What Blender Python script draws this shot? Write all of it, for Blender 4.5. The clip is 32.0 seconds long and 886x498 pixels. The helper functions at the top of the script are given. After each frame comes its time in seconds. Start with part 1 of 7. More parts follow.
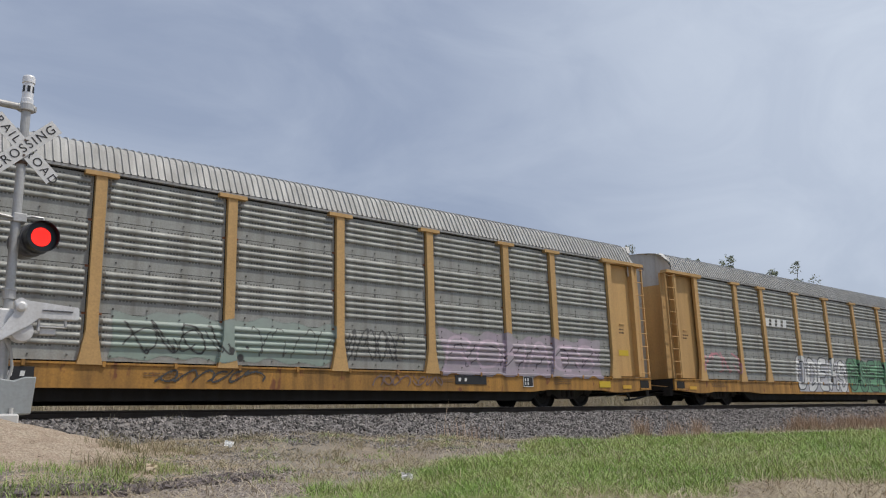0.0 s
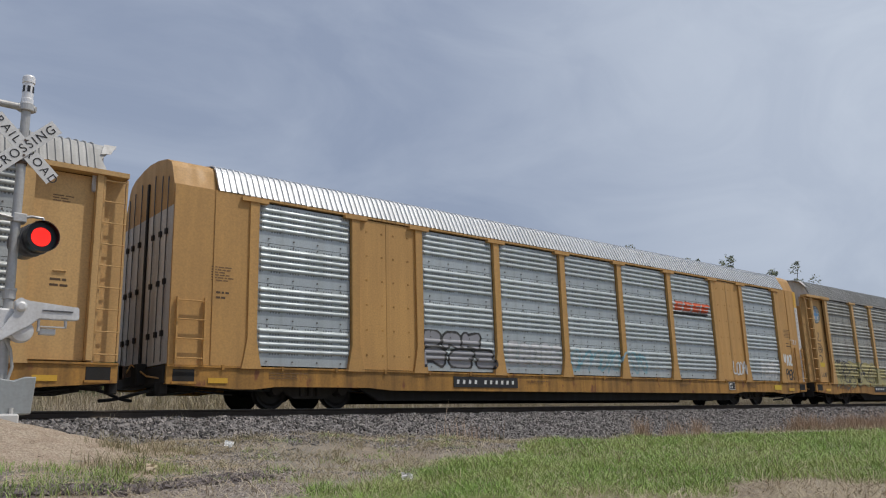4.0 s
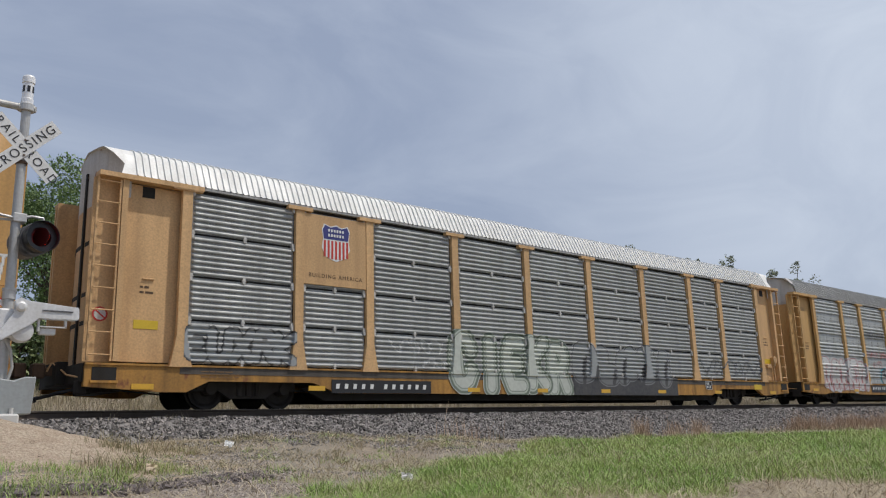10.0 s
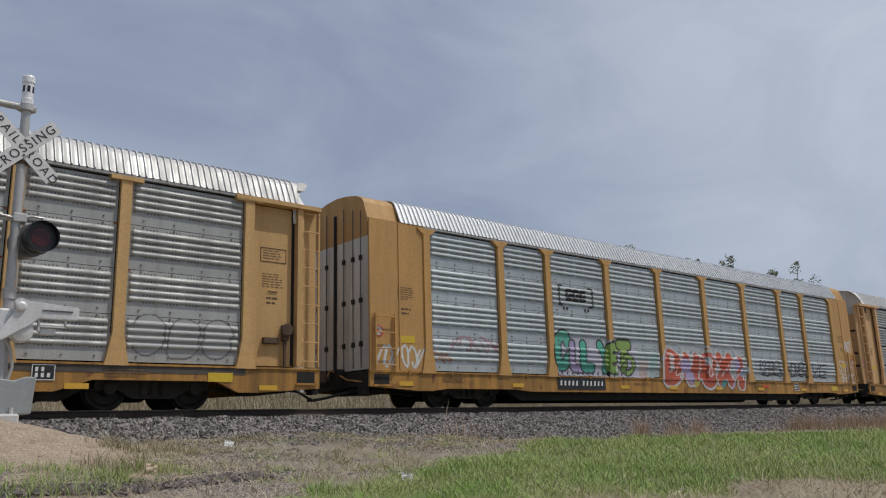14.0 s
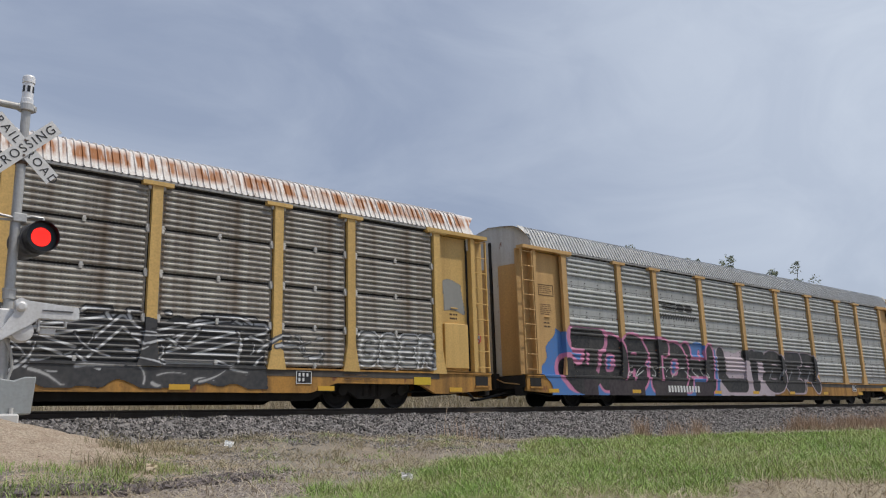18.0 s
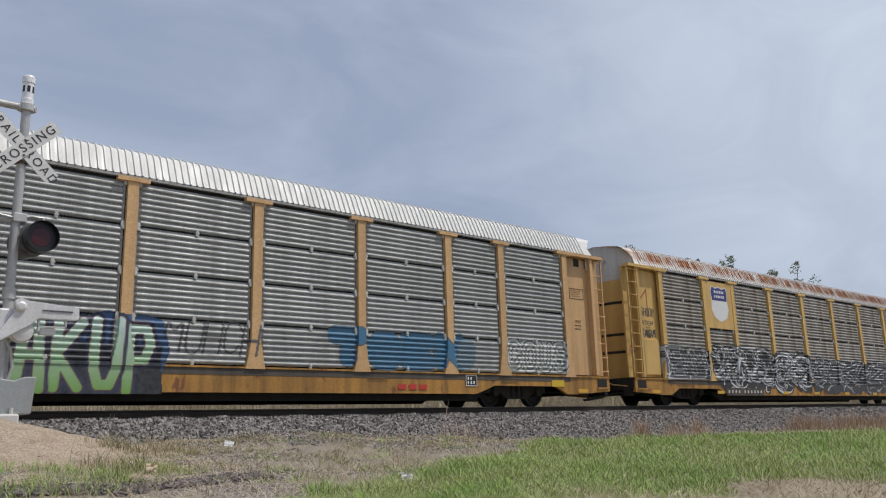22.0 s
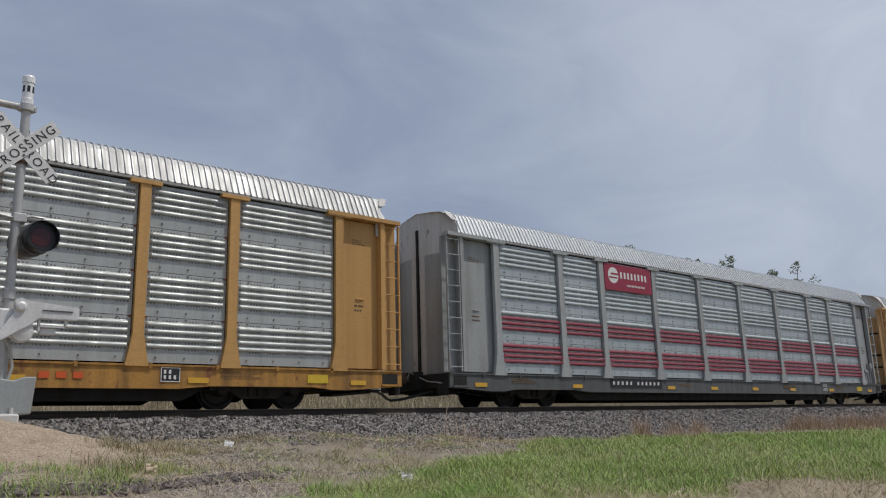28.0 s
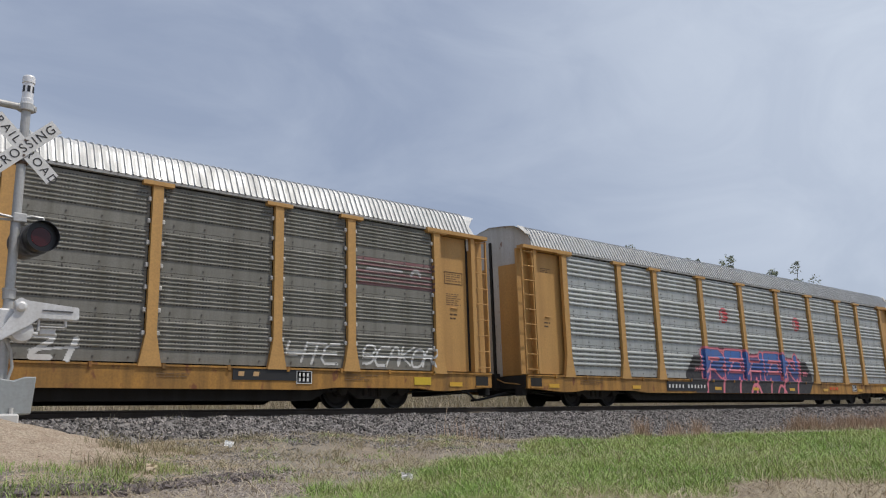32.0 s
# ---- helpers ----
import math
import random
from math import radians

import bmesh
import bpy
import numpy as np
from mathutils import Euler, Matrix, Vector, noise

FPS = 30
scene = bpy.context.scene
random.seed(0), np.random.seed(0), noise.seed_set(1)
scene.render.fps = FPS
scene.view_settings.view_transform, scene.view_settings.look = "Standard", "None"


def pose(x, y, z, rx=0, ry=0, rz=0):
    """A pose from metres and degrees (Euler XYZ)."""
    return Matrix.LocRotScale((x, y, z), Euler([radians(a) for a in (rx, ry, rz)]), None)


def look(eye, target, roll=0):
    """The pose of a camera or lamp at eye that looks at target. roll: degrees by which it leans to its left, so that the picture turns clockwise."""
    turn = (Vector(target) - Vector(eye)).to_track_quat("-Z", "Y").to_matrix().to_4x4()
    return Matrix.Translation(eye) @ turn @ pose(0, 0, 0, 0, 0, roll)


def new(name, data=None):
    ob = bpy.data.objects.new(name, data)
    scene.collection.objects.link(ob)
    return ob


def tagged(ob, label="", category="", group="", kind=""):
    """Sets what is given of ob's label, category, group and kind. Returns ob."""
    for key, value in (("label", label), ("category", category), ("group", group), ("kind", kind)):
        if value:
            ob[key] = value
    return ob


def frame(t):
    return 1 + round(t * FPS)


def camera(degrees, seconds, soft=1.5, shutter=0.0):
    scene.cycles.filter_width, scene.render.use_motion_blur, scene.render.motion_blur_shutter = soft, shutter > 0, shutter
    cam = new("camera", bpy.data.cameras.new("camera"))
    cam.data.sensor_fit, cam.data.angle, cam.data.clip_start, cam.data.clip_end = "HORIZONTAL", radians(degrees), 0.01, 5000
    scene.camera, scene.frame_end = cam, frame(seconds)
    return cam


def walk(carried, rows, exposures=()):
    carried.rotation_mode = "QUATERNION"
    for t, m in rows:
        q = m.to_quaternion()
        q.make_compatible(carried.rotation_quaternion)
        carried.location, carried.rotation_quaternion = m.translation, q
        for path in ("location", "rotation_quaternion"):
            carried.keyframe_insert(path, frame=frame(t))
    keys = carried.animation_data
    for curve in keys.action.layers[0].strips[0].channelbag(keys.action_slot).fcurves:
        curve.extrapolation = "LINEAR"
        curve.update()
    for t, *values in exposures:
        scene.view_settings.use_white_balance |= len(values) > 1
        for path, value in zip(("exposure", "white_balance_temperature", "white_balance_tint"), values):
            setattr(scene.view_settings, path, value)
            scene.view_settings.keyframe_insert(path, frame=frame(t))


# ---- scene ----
cam = camera(58.5, 32.0, soft=1.15, shutter=0.0)
EYE = pose(0, -17.59, -0.50, 102.63, 1.6, -40.05)
# the film camera's own brightness drifts a little
walk(cam, [(0, EYE), (32, EYE)], exposures=[(0, 0.08), (1, 0.09), (2, -0.2), (5, 0.0), (8, 0.03), (10, 0.09), (11, -0.16), (12, -0.22), (13, -0.27), (14, -0.15), (17, -0.06),
     (18, 0.06), (20, 0.12), (22, 0.10), (24, 0.03), (26, -0.25), (27, -0.42), (28, -0.14), (29, -0.11), (30, -0.1), (31, 0.0), (32, 0.08)])

# the train's way along the track, metres at seconds
WAY = [(0, 0.0), (1, 9.95), (2, 19.83), (3, 29.66), (4, 39.28), (5, 48.7), (6, 58.04), (7, 67.3), (8, 76.56),
       (9, 85.72), (10, 94.79), (11, 103.78), (12, 112.7), (13, 121.48), (14, 130.09), (15, 138.77), (16, 147.42), (17, 155.98),
       (18, 164.42), (19, 172.94), (20, 181.49), (21, 189.98), (22, 198.35), (23, 206.67), (24, 215.05), (25, 223.38), (26, 231.61),
       (27, 239.77), (28, 247.9), (29, 256.03), (30, 264.06), (31, 271.93), (32, 279.86)]
# centres of the wagons at the start, from the head of the train
CENTRES = (37.7, 8.91, -19.4, -47.79, -76.49, -105.19, -134.03, -162.87, -191.64, -220.43, -249.45, -278.3)

# ---- world and sun ----
world = bpy.data.worlds.new("world")
scene.world = world
world.use_nodes = True
wn, wl = world.node_tree.nodes, world.node_tree.links
SUN = Vector((0.34, -0.32, 0.88)).normalized()
sky = wn.new("ShaderNodeTexSky")
sky.sky_type, sky.sun_disc = "NISHITA", False
sky.sun_elevation = math.asin(SUN.z)
sky.sun_rotation = math.atan2(SUN.x, SUN.y)
sky.air_density, sky.dust_density, sky.ozone_density = 1.0, 2.5, 1.0
wtc = wn.new("ShaderNodeTexCoord")
wmap = wn.new("ShaderNodeMapping")
wmap.inputs["Rotation"].default_value = (0, 0, radians(35))
wmap.inputs["Scale"].default_value = (1.0, 2.2, 3.4)
wl.new(wtc.outputs["Generated"], wmap.inputs["Vector"])
cirrus = wn.new("ShaderNodeTexNoise")
cirrus.inputs["Scale"].default_value, cirrus.inputs["Detail"].default_value = 2.3, 9
cirrus.inputs["Roughness"].default_value, cirrus.inputs["Distortion"].default_value = 0.58, 0.9
wl.new(wmap.outputs["Vector"], cirrus.inputs["Vector"])
cramp = wn.new("ShaderNodeMapRange")
for k, v in zip(("From Min", "From Max", "To Min", "To Max"), (0.38, 0.80, 0.02, 0.36)):
    cramp.inputs[k].default_value = v
wl.new(cirrus.outputs["Fac"], cramp.inputs["Value"])
# veil of thin cloud round the sun
wdot = wn.new("ShaderNodeVectorMath")
wdot.operation = "DOT_PRODUCT"
wdot.inputs[1].default_value = Vector((0.86, 0.16, 0.50)).normalized()
wl.new(wtc.outputs["Generated"], wdot.inputs[0])
veil = wn.new("ShaderNodeMapRange")
veil.interpolation_type = "SMOOTHSTEP"
for k, v in zip(("From Min", "From Max", "To Min", "To Max"), (0.80, 1.0, 0.0, 0.60)):
    veil.inputs[k].default_value = v
wl.new(wdot.outputs["Value"], veil.inputs["Value"])
wadd = wn.new("ShaderNodeMath")
wadd.operation, wadd.use_clamp = "ADD", True
wl.new(cramp.outputs[0], wadd.inputs[0])
wl.new(veil.outputs[0], wadd.inputs[1])
SKY = 0.095
wscale = wn.new("ShaderNodeVectorMath")
wscale.operation = "SCALE"
wscale.inputs["Scale"].default_value = SKY
wl.new(sky.outputs[0], wscale.inputs[0])
haze = wn.new("ShaderNodeMix")
haze.data_type = "RGBA"
haze.inputs["Factor"].default_value = 0.74
haze.inputs["B"].default_value = (0.328, 0.385, 0.515, 1)
wl.new(wscale.outputs["Vector"], haze.inputs["A"])
cloud = wn.new("ShaderNodeMix")
cloud.data_type = "RGBA"
cloud.inputs["B"].default_value = (0.585, 0.65, 0.755, 1)
wl.new(wadd.outputs[0], cloud.inputs["Factor"])
wl.new(haze.outputs["Result"], cloud.inputs["A"])
wl.new(cloud.outputs["Result"], wn["Background"].inputs["Color"])
wn["Background"].inputs["Strength"].default_value = 1.0

sun = new("sun", bpy.data.lights.new("sun", "SUN"))
sun.data.energy, sun.data.angle, sun.data.color = 2.6, radians(1.2), (1.0, 0.95, 0.87)
sun.matrix_world = look(SUN * 60, (0, 0, 0))


# ---- materials ----
def material(name, rough=0.6, metal=0.0):
    m = bpy.data.materials.new(name)
    m.use_nodes = True
    b = m.node_tree.nodes["Principled BSDF"]
    b.inputs["Roughness"].default_value, b.inputs["Metallic"].default_value = rough, metal
    return m, m.node_tree.nodes, m.node_tree.links, b


def noise_node(n, l, scale, detail=4, stretch=(1, 1, 1), coord="Object"):
    tc, mp, ns = n.new("ShaderNodeTexCoord"), n.new("ShaderNodeMapping"), n.new("ShaderNodeTexNoise")
    mp.inputs["Scale"].default_value = stretch
    ns.inputs["Scale"].default_value, ns.inputs["Detail"].default_value = scale, detail
    l.new(tc.outputs[coord], mp.inputs["Vector"])
    l.new(mp.outputs["Vector"], ns.inputs["Vector"])
    return ns.outputs["Fac"]


def ramp(n, l, fac, lo, hi, a=0.0, b=1.0):
    r = n.new("ShaderNodeMapRange")
    for k, v in zip(("From Min", "From Max", "To Min", "To Max"), (lo, hi, a, b)):
        r.inputs[k].default_value = v
    l.new(fac, r.inputs["Value"])
    return r.outputs[0]


def mix(n, l, fac, a, b, mode="MIX"):
    x = n.new("ShaderNodeMix")
    x.data_type, x.blend_type = "RGBA", mode
    for key, v in (("Factor", fac), ("A", a), ("B", b)):
        if isinstance(v, (tuple, float, int)):
            x.inputs[key].default_value = v if isinstance(v, (float, int)) else (*v[:3], 1)
        else:
            l.new(v, x.inputs[key])
    return x.outputs["Result"]


def bump(n, l, bsdf, fac, strength, dist=0.01):
    b = n.new("ShaderNodeBump")
    b.inputs["Strength"].default_value, b.inputs["Distance"].default_value = strength, dist
    l.new(fac, b.inputs["Height"])
    l.new(b.outputs["Normal"], bsdf.inputs["Normal"])


def weathered(name, col, dirt=(0.07, 0.055, 0.04), amount=0.35, rough=0.55, metal=0.0, streak=True, tone=0.08, rust=0.0, scale=1.0):
    """Painted or bare sheet metal with grime, run-down streaks, chips and a tone of its own on each piece."""
    m, n, l, b = material(name, rough, metal)
    oi = n.new("ShaderNodeObjectInfo")
    big = noise_node(n, l, 0.55 * scale, 5, (1, 1, 1))
    fine = noise_node(n, l, 24 * scale, 4)
    run = noise_node(n, l, 2.4 * scale, 4, (1.6, 1.6, 0.12) if streak else (1, 1, 1))
    c = mix(n, l, ramp(n, l, oi.outputs["Random"], 0, 1, 0.0, 1.0), tuple(x * (1 - tone) for x in col), tuple(min(1, x * (1 + tone)) for x in col))
    c = mix(n, l, ramp(n, l, fine, 0.35, 0.68, 0.0, 0.26), c, dirt)
    c = mix(n, l, ramp(n, l, run, 0.42, 0.75, 0.0, amount), c, dirt)
    c = mix(n, l, ramp(n, l, big, 0.45, 0.75, 0.0, amount * 0.6), c, dirt)
    if rust:
        spots = noise_node(n, l, 5.5 * scale, 6, (1, 1, 0.5))
        c = mix(n, l, ramp(n, l, spots, 0.66 - 0.14 * rust, 0.74 - 0.1 * rust), c, (0.20, 0.075, 0.03))
    l.new(c, b.inputs["Base Color"])
    l.new(ramp(n, l, run, 0.3, 0.75, rough - 0.08, min(1, rough + 0.2)), b.inputs["Roughness"])
    bump(n, l, b, fine, 0.12, 0.004)
    return m


def plain(name, col, rough=0.6, metal=0.0, vary=0.12, scale=18):
    m, n, l, b = material(name, rough, metal)
    f = noise_node(n, l, scale, 4)
    l.new(mix(n, l, f, tuple(x * (1 - vary) for x in col), tuple(min(1, x * (1 + vary)) for x in col)), b.inputs["Base Color"])
    bump(n, l, b, f, 0.1, 0.003)
    return m


def glow(name, col, power):
    m, n, l, b = material(name, 0.3)
    b.inputs["Base Color"].default_value = (*col, 1)
    b.inputs["Emission Color"].default_value = (*col, 1)
    b.inputs["Emission Strength"].default_value = power
    return m


# ---- mesh helpers ----
def link_mesh(name, me, mat, parent=None, label=""):
    ob = new(name, me)
    if mat and not me.materials:
        me.materials.append(mat)
    if parent:
        ob.parent = parent
    if label:
        ob["label"] = label
    return ob


def part(name, bm, mat, parent=None, label=""):
    me = bpy.data.meshes.new(name)
    bm.to_mesh(me)
    bm.free()
    return link_mesh(name, me, mat, parent, label)


def data(name, verts, faces, mat=None, smooth=False):
    me = bpy.data.meshes.new(name)
    me.from_pydata([tuple(map(float, v)) for v in verts], [], faces)
    if smooth:
        me.polygons.foreach_set("use_smooth", [True] * len(me.polygons))
    me.update()
    if mat:
        me.materials.append(mat)
    return me


def block(bm, x0, x1, y0, y1, z0, z1, bevel=0.0):
    v = [bm.verts.new(p) for p in ((x0, y0, z0), (x1, y0, z0), (x1, y1, z0), (x0, y1, z0), (x0, y0, z1), (x1, y0, z1), (x1, y1, z1), (x0, y1, z1))]
    f = [bm.faces.new([v[i] for i in q]) for q in ((3, 2, 1, 0), (4, 5, 6, 7), (0, 1, 5, 4), (1, 2, 6, 5), (2, 3, 7, 6), (3, 0, 4, 7))]
    if bevel:
        es = list({e for q in f for e in q.edges})
        bmesh.ops.bevel(bm, geom=es, offset=bevel, segments=1, affect="EDGES")


def blocks(*specs, bevel=0.0):
    bm = bmesh.new()
    for s in specs:
        block(bm, *s, bevel=bevel)
    return bm


def rod(bm, a, b, r, seg=8, r2=None):
    a, b = Vector(a), Vector(b)
    d = b - a
    m = Matrix.Translation((a + b) / 2) @ d.to_track_quat("Z", "Y").to_matrix().to_4x4()
    bmesh.ops.create_cone(bm, cap_ends=True, segments=seg, radius1=r, radius2=r if r2 is None else r2, depth=d.length, matrix=m)


def rods(pts, r, seg=8):
    bm = bmesh.new()
    for a, b in zip(pts, pts[1:]):
        rod(bm, a, b, r, seg)
    return bm


def prism(bm, poly, axis, lo, hi):
    """A polygon of two coordinates pulled along the third axis."""
    def at(p, h):
        q = list(p)
        q.insert(axis, h)
        return q
    a = [bm.verts.new(at(p, lo)) for p in poly]
    b = [bm.verts.new(at(p, hi)) for p in poly]
    k = len(poly)
    fs = [bm.faces.new(a), bm.faces.new(b[::-1])] + [bm.faces.new((a[i], b[i], b[(i + 1) % k], a[(i + 1) % k])) for i in range(k)]
    bmesh.ops.recalc_face_normals(bm, faces=fs)


def lathe(bm, prof, seg=20, m=Matrix()):
    """Radius and height pairs turned round z."""
    rings = []
    for r, h in prof:
        rings.append([bm.verts.new(m @ Vector((r * math.cos(2 * math.pi * i / seg), r * math.sin(2 * math.pi * i / seg), h))) for i in range(seg)])
    for a, b in zip(rings, rings[1:]):
        for i in range(seg):
            bm.faces.new((a[i], a[(i + 1) % seg], b[(i + 1) % seg], b[i]))
    bm.faces.new(rings[0][::-1])
    bm.faces.new(rings[-1])


# ---- ground ----
def heap(x, y):
    """Shape of the sand heap at the foot of the signal."""
    return np.exp(-((np.asarray(x) - 1.2) / 2.55) ** 2 - ((np.asarray(y) + 5.0) / 1.6) ** 2)


def rise(x, y):
    """Height of the land."""
    x, y = np.asarray(x, float), np.asarray(y, float)
    near = -0.93 - 0.028 * np.clip(-y - 4, 0, 14) - 0.004 * np.clip(x - 8, 0, 60) + 0.03 * np.sin(x * 0.7 + y) + 0.02 * np.sin(x * 1.9 - y * 1.3)
    near = near + 0.17 * np.clip((13 - x) / 5, 0, 1) * np.clip((y + 8) / 3.5, 0, 1)
    near = near + 0.12 * np.clip((x - 4.5) / 2, 0, 1) * np.clip((17 - x) / 5, 0, 1) * np.clip((y + 7.5) / 3, 0, 1)
    mound = 0.70 * heap(x, y)
    far = -0.62 + 1.5 * np.clip((y - 3.5) / 9, 0, 1) ** 0.8 + 0.06 * np.sin(x * 0.35)
    w = np.clip((y + 3) / 6, 0, 1)
    return (near + mound) * (1 - w) + far * w


def sheet(name, xs, ys, mat, zfun):
    X, Y = np.meshgrid(xs, ys)
    Z = zfun(X, Y)
    v = np.stack([X.ravel(), Y.ravel(), Z.ravel()], 1)
    nx = len(xs)
    f = [(j * nx + i, j * nx + i + 1, (j + 1) * nx + i + 1, (j + 1) * nx + i) for j in range(len(ys) - 1) for i in range(nx - 1)]
    return link_mesh(name, data(name, v, f, mat, True), None)


def ground_material():
    m, n, l, b = material("dry_earth", 0.95)
    a, c, d = noise_node(n, l, 0.35, 5), noise_node(n, l, 2.2, 6), noise_node(n, l, 40, 4)
    col = mix(n, l, ramp(n, l, c, 0.35, 0.65), (0.26, 0.21, 0.15), (0.40, 0.335, 0.25))
    col = mix(n, l, ramp(n, l, a, 0.42, 0.6), col, (0.30, 0.27, 0.225))
    col = mix(n, l, ramp(n, l, d, 0.35, 0.65, 0, 0.75), col, (0.15, 0.12, 0.095))
    l.new(col, b.inputs["Base Color"])
    bump(n, l, b, d, 0.6, 0.03)
    return m


MAT_EARTH = ground_material()
gx = np.concatenate([[-4000, -1500, -500, -200, -90, -40], np.arange(-20, 70, 0.5), [75, 85, 100, 130, 180, 300, 600, 1500, 4000]])
gy = np.concatenate([[-4000, -1000, -300, -100, -50, -30], np.arange(-22, 16, 0.4), [18, 24, 32, 50, 90, 200, 500, 1500, 4000]])
tagged(sheet("ground", gx, gy, MAT_EARTH, rise), "dry sandy earth with gravel beside the railway track", "ground", kind="structure")


def bed(x, y):
    z = -0.225 - np.clip((np.abs(y) - 1.75) * 0.50, 0, 2)
    return z + 0.025 * np.sin(x * 5.1 + y * 3) * np.sin(y * 7 + x)


MAT_BALLAST = plain("ballast_grey", (0.21, 0.195, 0.185), 0.9, vary=0.45, scale=16)
tagged(sheet("ballast_bed", np.concatenate([[-300, -60], np.arange(-20, 70, 0.4), [90, 140, 300]]), np.arange(-3.9, 3.91, 0.26), MAT_BALLAST, bed),
       "grey crushed stone ballast bed under the track", "ballast", kind="structure")

MAT_RAIL = weathered("rail_steel", (0.085, 0.065, 0.052), amount=0.4, rough=0.7, metal=0.0)
MAT_RUNNING = plain("rail_crown", (0.36, 0.34, 0.32), 0.35, 0.8)
for side in (-1, 1):
    bm = bmesh.new()
    c = side * 0.755
    prism(bm, [(c - 0.07, -0.175), (c + 0.07, -0.175), (c + 0.07, -0.155), (c + 0.012, -0.13), (c + 0.012, -0.05), (c + 0.036, -0.035), (c + 0.036, -0.004), (c - 0.036, -0.004), (c - 0.036, -0.035), (c - 0.012, -0.05), (c - 0.012, -0.13), (c - 0.07, -0.155)], 0, -300, 300)
    rail = tagged(part("rail", bm, MAT_RAIL), "rusty brown steel rail on the ballast", "rail", "rails of the track", "structure")
    part("rail_crown", blocks((-300, 300, c - 0.03, c + 0.03, -0.0035, 0.0)), MAT_RUNNING, rail, "worn bright running surface")


# ---- wagons ----
POSTS = (-9.1, -7.1, -4.25, -1.42, 1.42, 4.25, 7.1, 9.1)
DOORPOST, HALF = 11.85, 13.715
Z0, Z1 = 0.92, 4.66           # panel foot and head
PY = 1.50                      # panel face from the centre line
NSET = 4


RIB_LO, RIB_PITCH = 0.285, 0.147   # ribs of a sheet with a flat band


def rib_profile(style):
    """Depth and height of one panel sheet: four rolled ribs and a flat band, or ribs all over."""
    if style == "fine":
        p = [(0.0, 0.0)]
        for i in range(7):
            z = 0.27 + i * 0.087
            p += [(0.0, z), (0.024, z + 0.008), (0.026, z + 0.03), (0.0, z + 0.055)]
        return p + [(0.0, (Z1 - Z0) / NSET - 0.008)]
    band = style == "band"
    h = (Z1 - Z0) / NSET - (0.011 if band else 0.045)
    p = [(0.0, 0.0)]
    n, lo, pitch = (4, RIB_LO, RIB_PITCH) if band else (7, 0.02, 0.124)
    for i in range(n):
        z = lo + i * pitch
        if band:
            p += [(0.0, z), (0.030, z + 0.005), (0.044, z + 0.020), (0.049, z + 0.040), (0.046, z + 0.060), (0.034, z + 0.083), (0.0, z + 0.112)]
        else:
            p += [(0.0, z), (0.034, z + 0.005), (0.046, z + 0.022), (0.047, z + 0.042), (0.034, z + 0.066), (0.0, z + 0.086)]
    return p + [(0.0, h)]


def panel_mesh(name, width, style, mat):
    """A rolled sheet; its ribs run out shortly before the edges."""
    v, f = [], []
    p = rib_profile(style)
    h = width / 2
    cols = [(-h, 0), (-h + 0.025, 0), (-h + 0.075, 1), (h - 0.075, 1), (h - 0.025, 0), (h, 0)]
    c = len(cols)
    for y, z in p:
        v += [(x, -y * q, z) for x, q in cols]
    for i in range(len(p) - 1):
        f += [(c * i + j, c * i + j + 1, c * i + c + j + 1, c * i + c + j) for j in range(c - 1)]
    k = len(v)
    v += [(-h, 0.02, 0), (h, 0.02, 0), (h, 0.02, p[-1][1]), (-h, 0.02, p[-1][1])]
    e = c * (len(p) - 1)
    f += [(k + 1, k, k + 3, k + 2), (0, k, k + 1, c - 1), (e, e + c - 1, k + 2, k + 3)]
    return data(name, v, f, mat)


ROOF = [(-1.57, 4.755), (-1.45, 5.015), (-1.34, 5.25), (-1.255, 5.36), (-1.09, 5.432), (-0.8, 5.49), (0, 5.59)]
ROOF = ROOF + [(-y, z) for y, z in ROOF[-2::-1]]


def bulge_of(y, flush):
    """How far an end stands back from its middle: clamshell gates are curved in plan."""
    return 0.0 if flush else 0.23 + 0.35 * (min(abs(y), 1.40) / 1.40) ** 3


def roof_mesh(mat, cut=0.9, flush=False):
    """Standing-seam roof; on curved ends a smooth last pan runs up to the torn gap before the end cap."""
    v, f = [], []
    xs = []
    pitch = 0.148
    k = int((2 * HALF - cut) / pitch)
    x = -k * pitch / 2
    for i in range(k):
        xs += [(x, 0), (x + 0.008, 0.034), (x + 0.026, 0.034), (x + 0.034, -0.003), (x + 0.09, 0.003)]
        x += pitch
    w = len(ROOF)

    def end_row(e):
        for y, z in ROOF:
            torn = float(np.interp(abs(y), [1.27, 1.34, 1.45, 1.57], [0.0, 0.14, 0.34, 0.26]))
            v.append((e * (HALF - (0.20 if y < 0.3 else bulge_of(y, False)) - torn), y, z))
    if not flush:
        end_row(-1)
    for x, h in xs:
        for j, (y, z) in enumerate(ROOF):
            nrm = Vector((y * 0.35, max(0.25, z - 4.75))).normalized()
            v.append((x, y + nrm.x * h, z + nrm.y * h))
    if not flush:
        end_row(1)
    for i in range(len(v) // w - 1):
        for j in range(w - 1):
            f.append((i * w + j, (i + 1) * w + j, (i + 1) * w + j + 1, i * w + j + 1))
    return data("roof", v, f, mat)


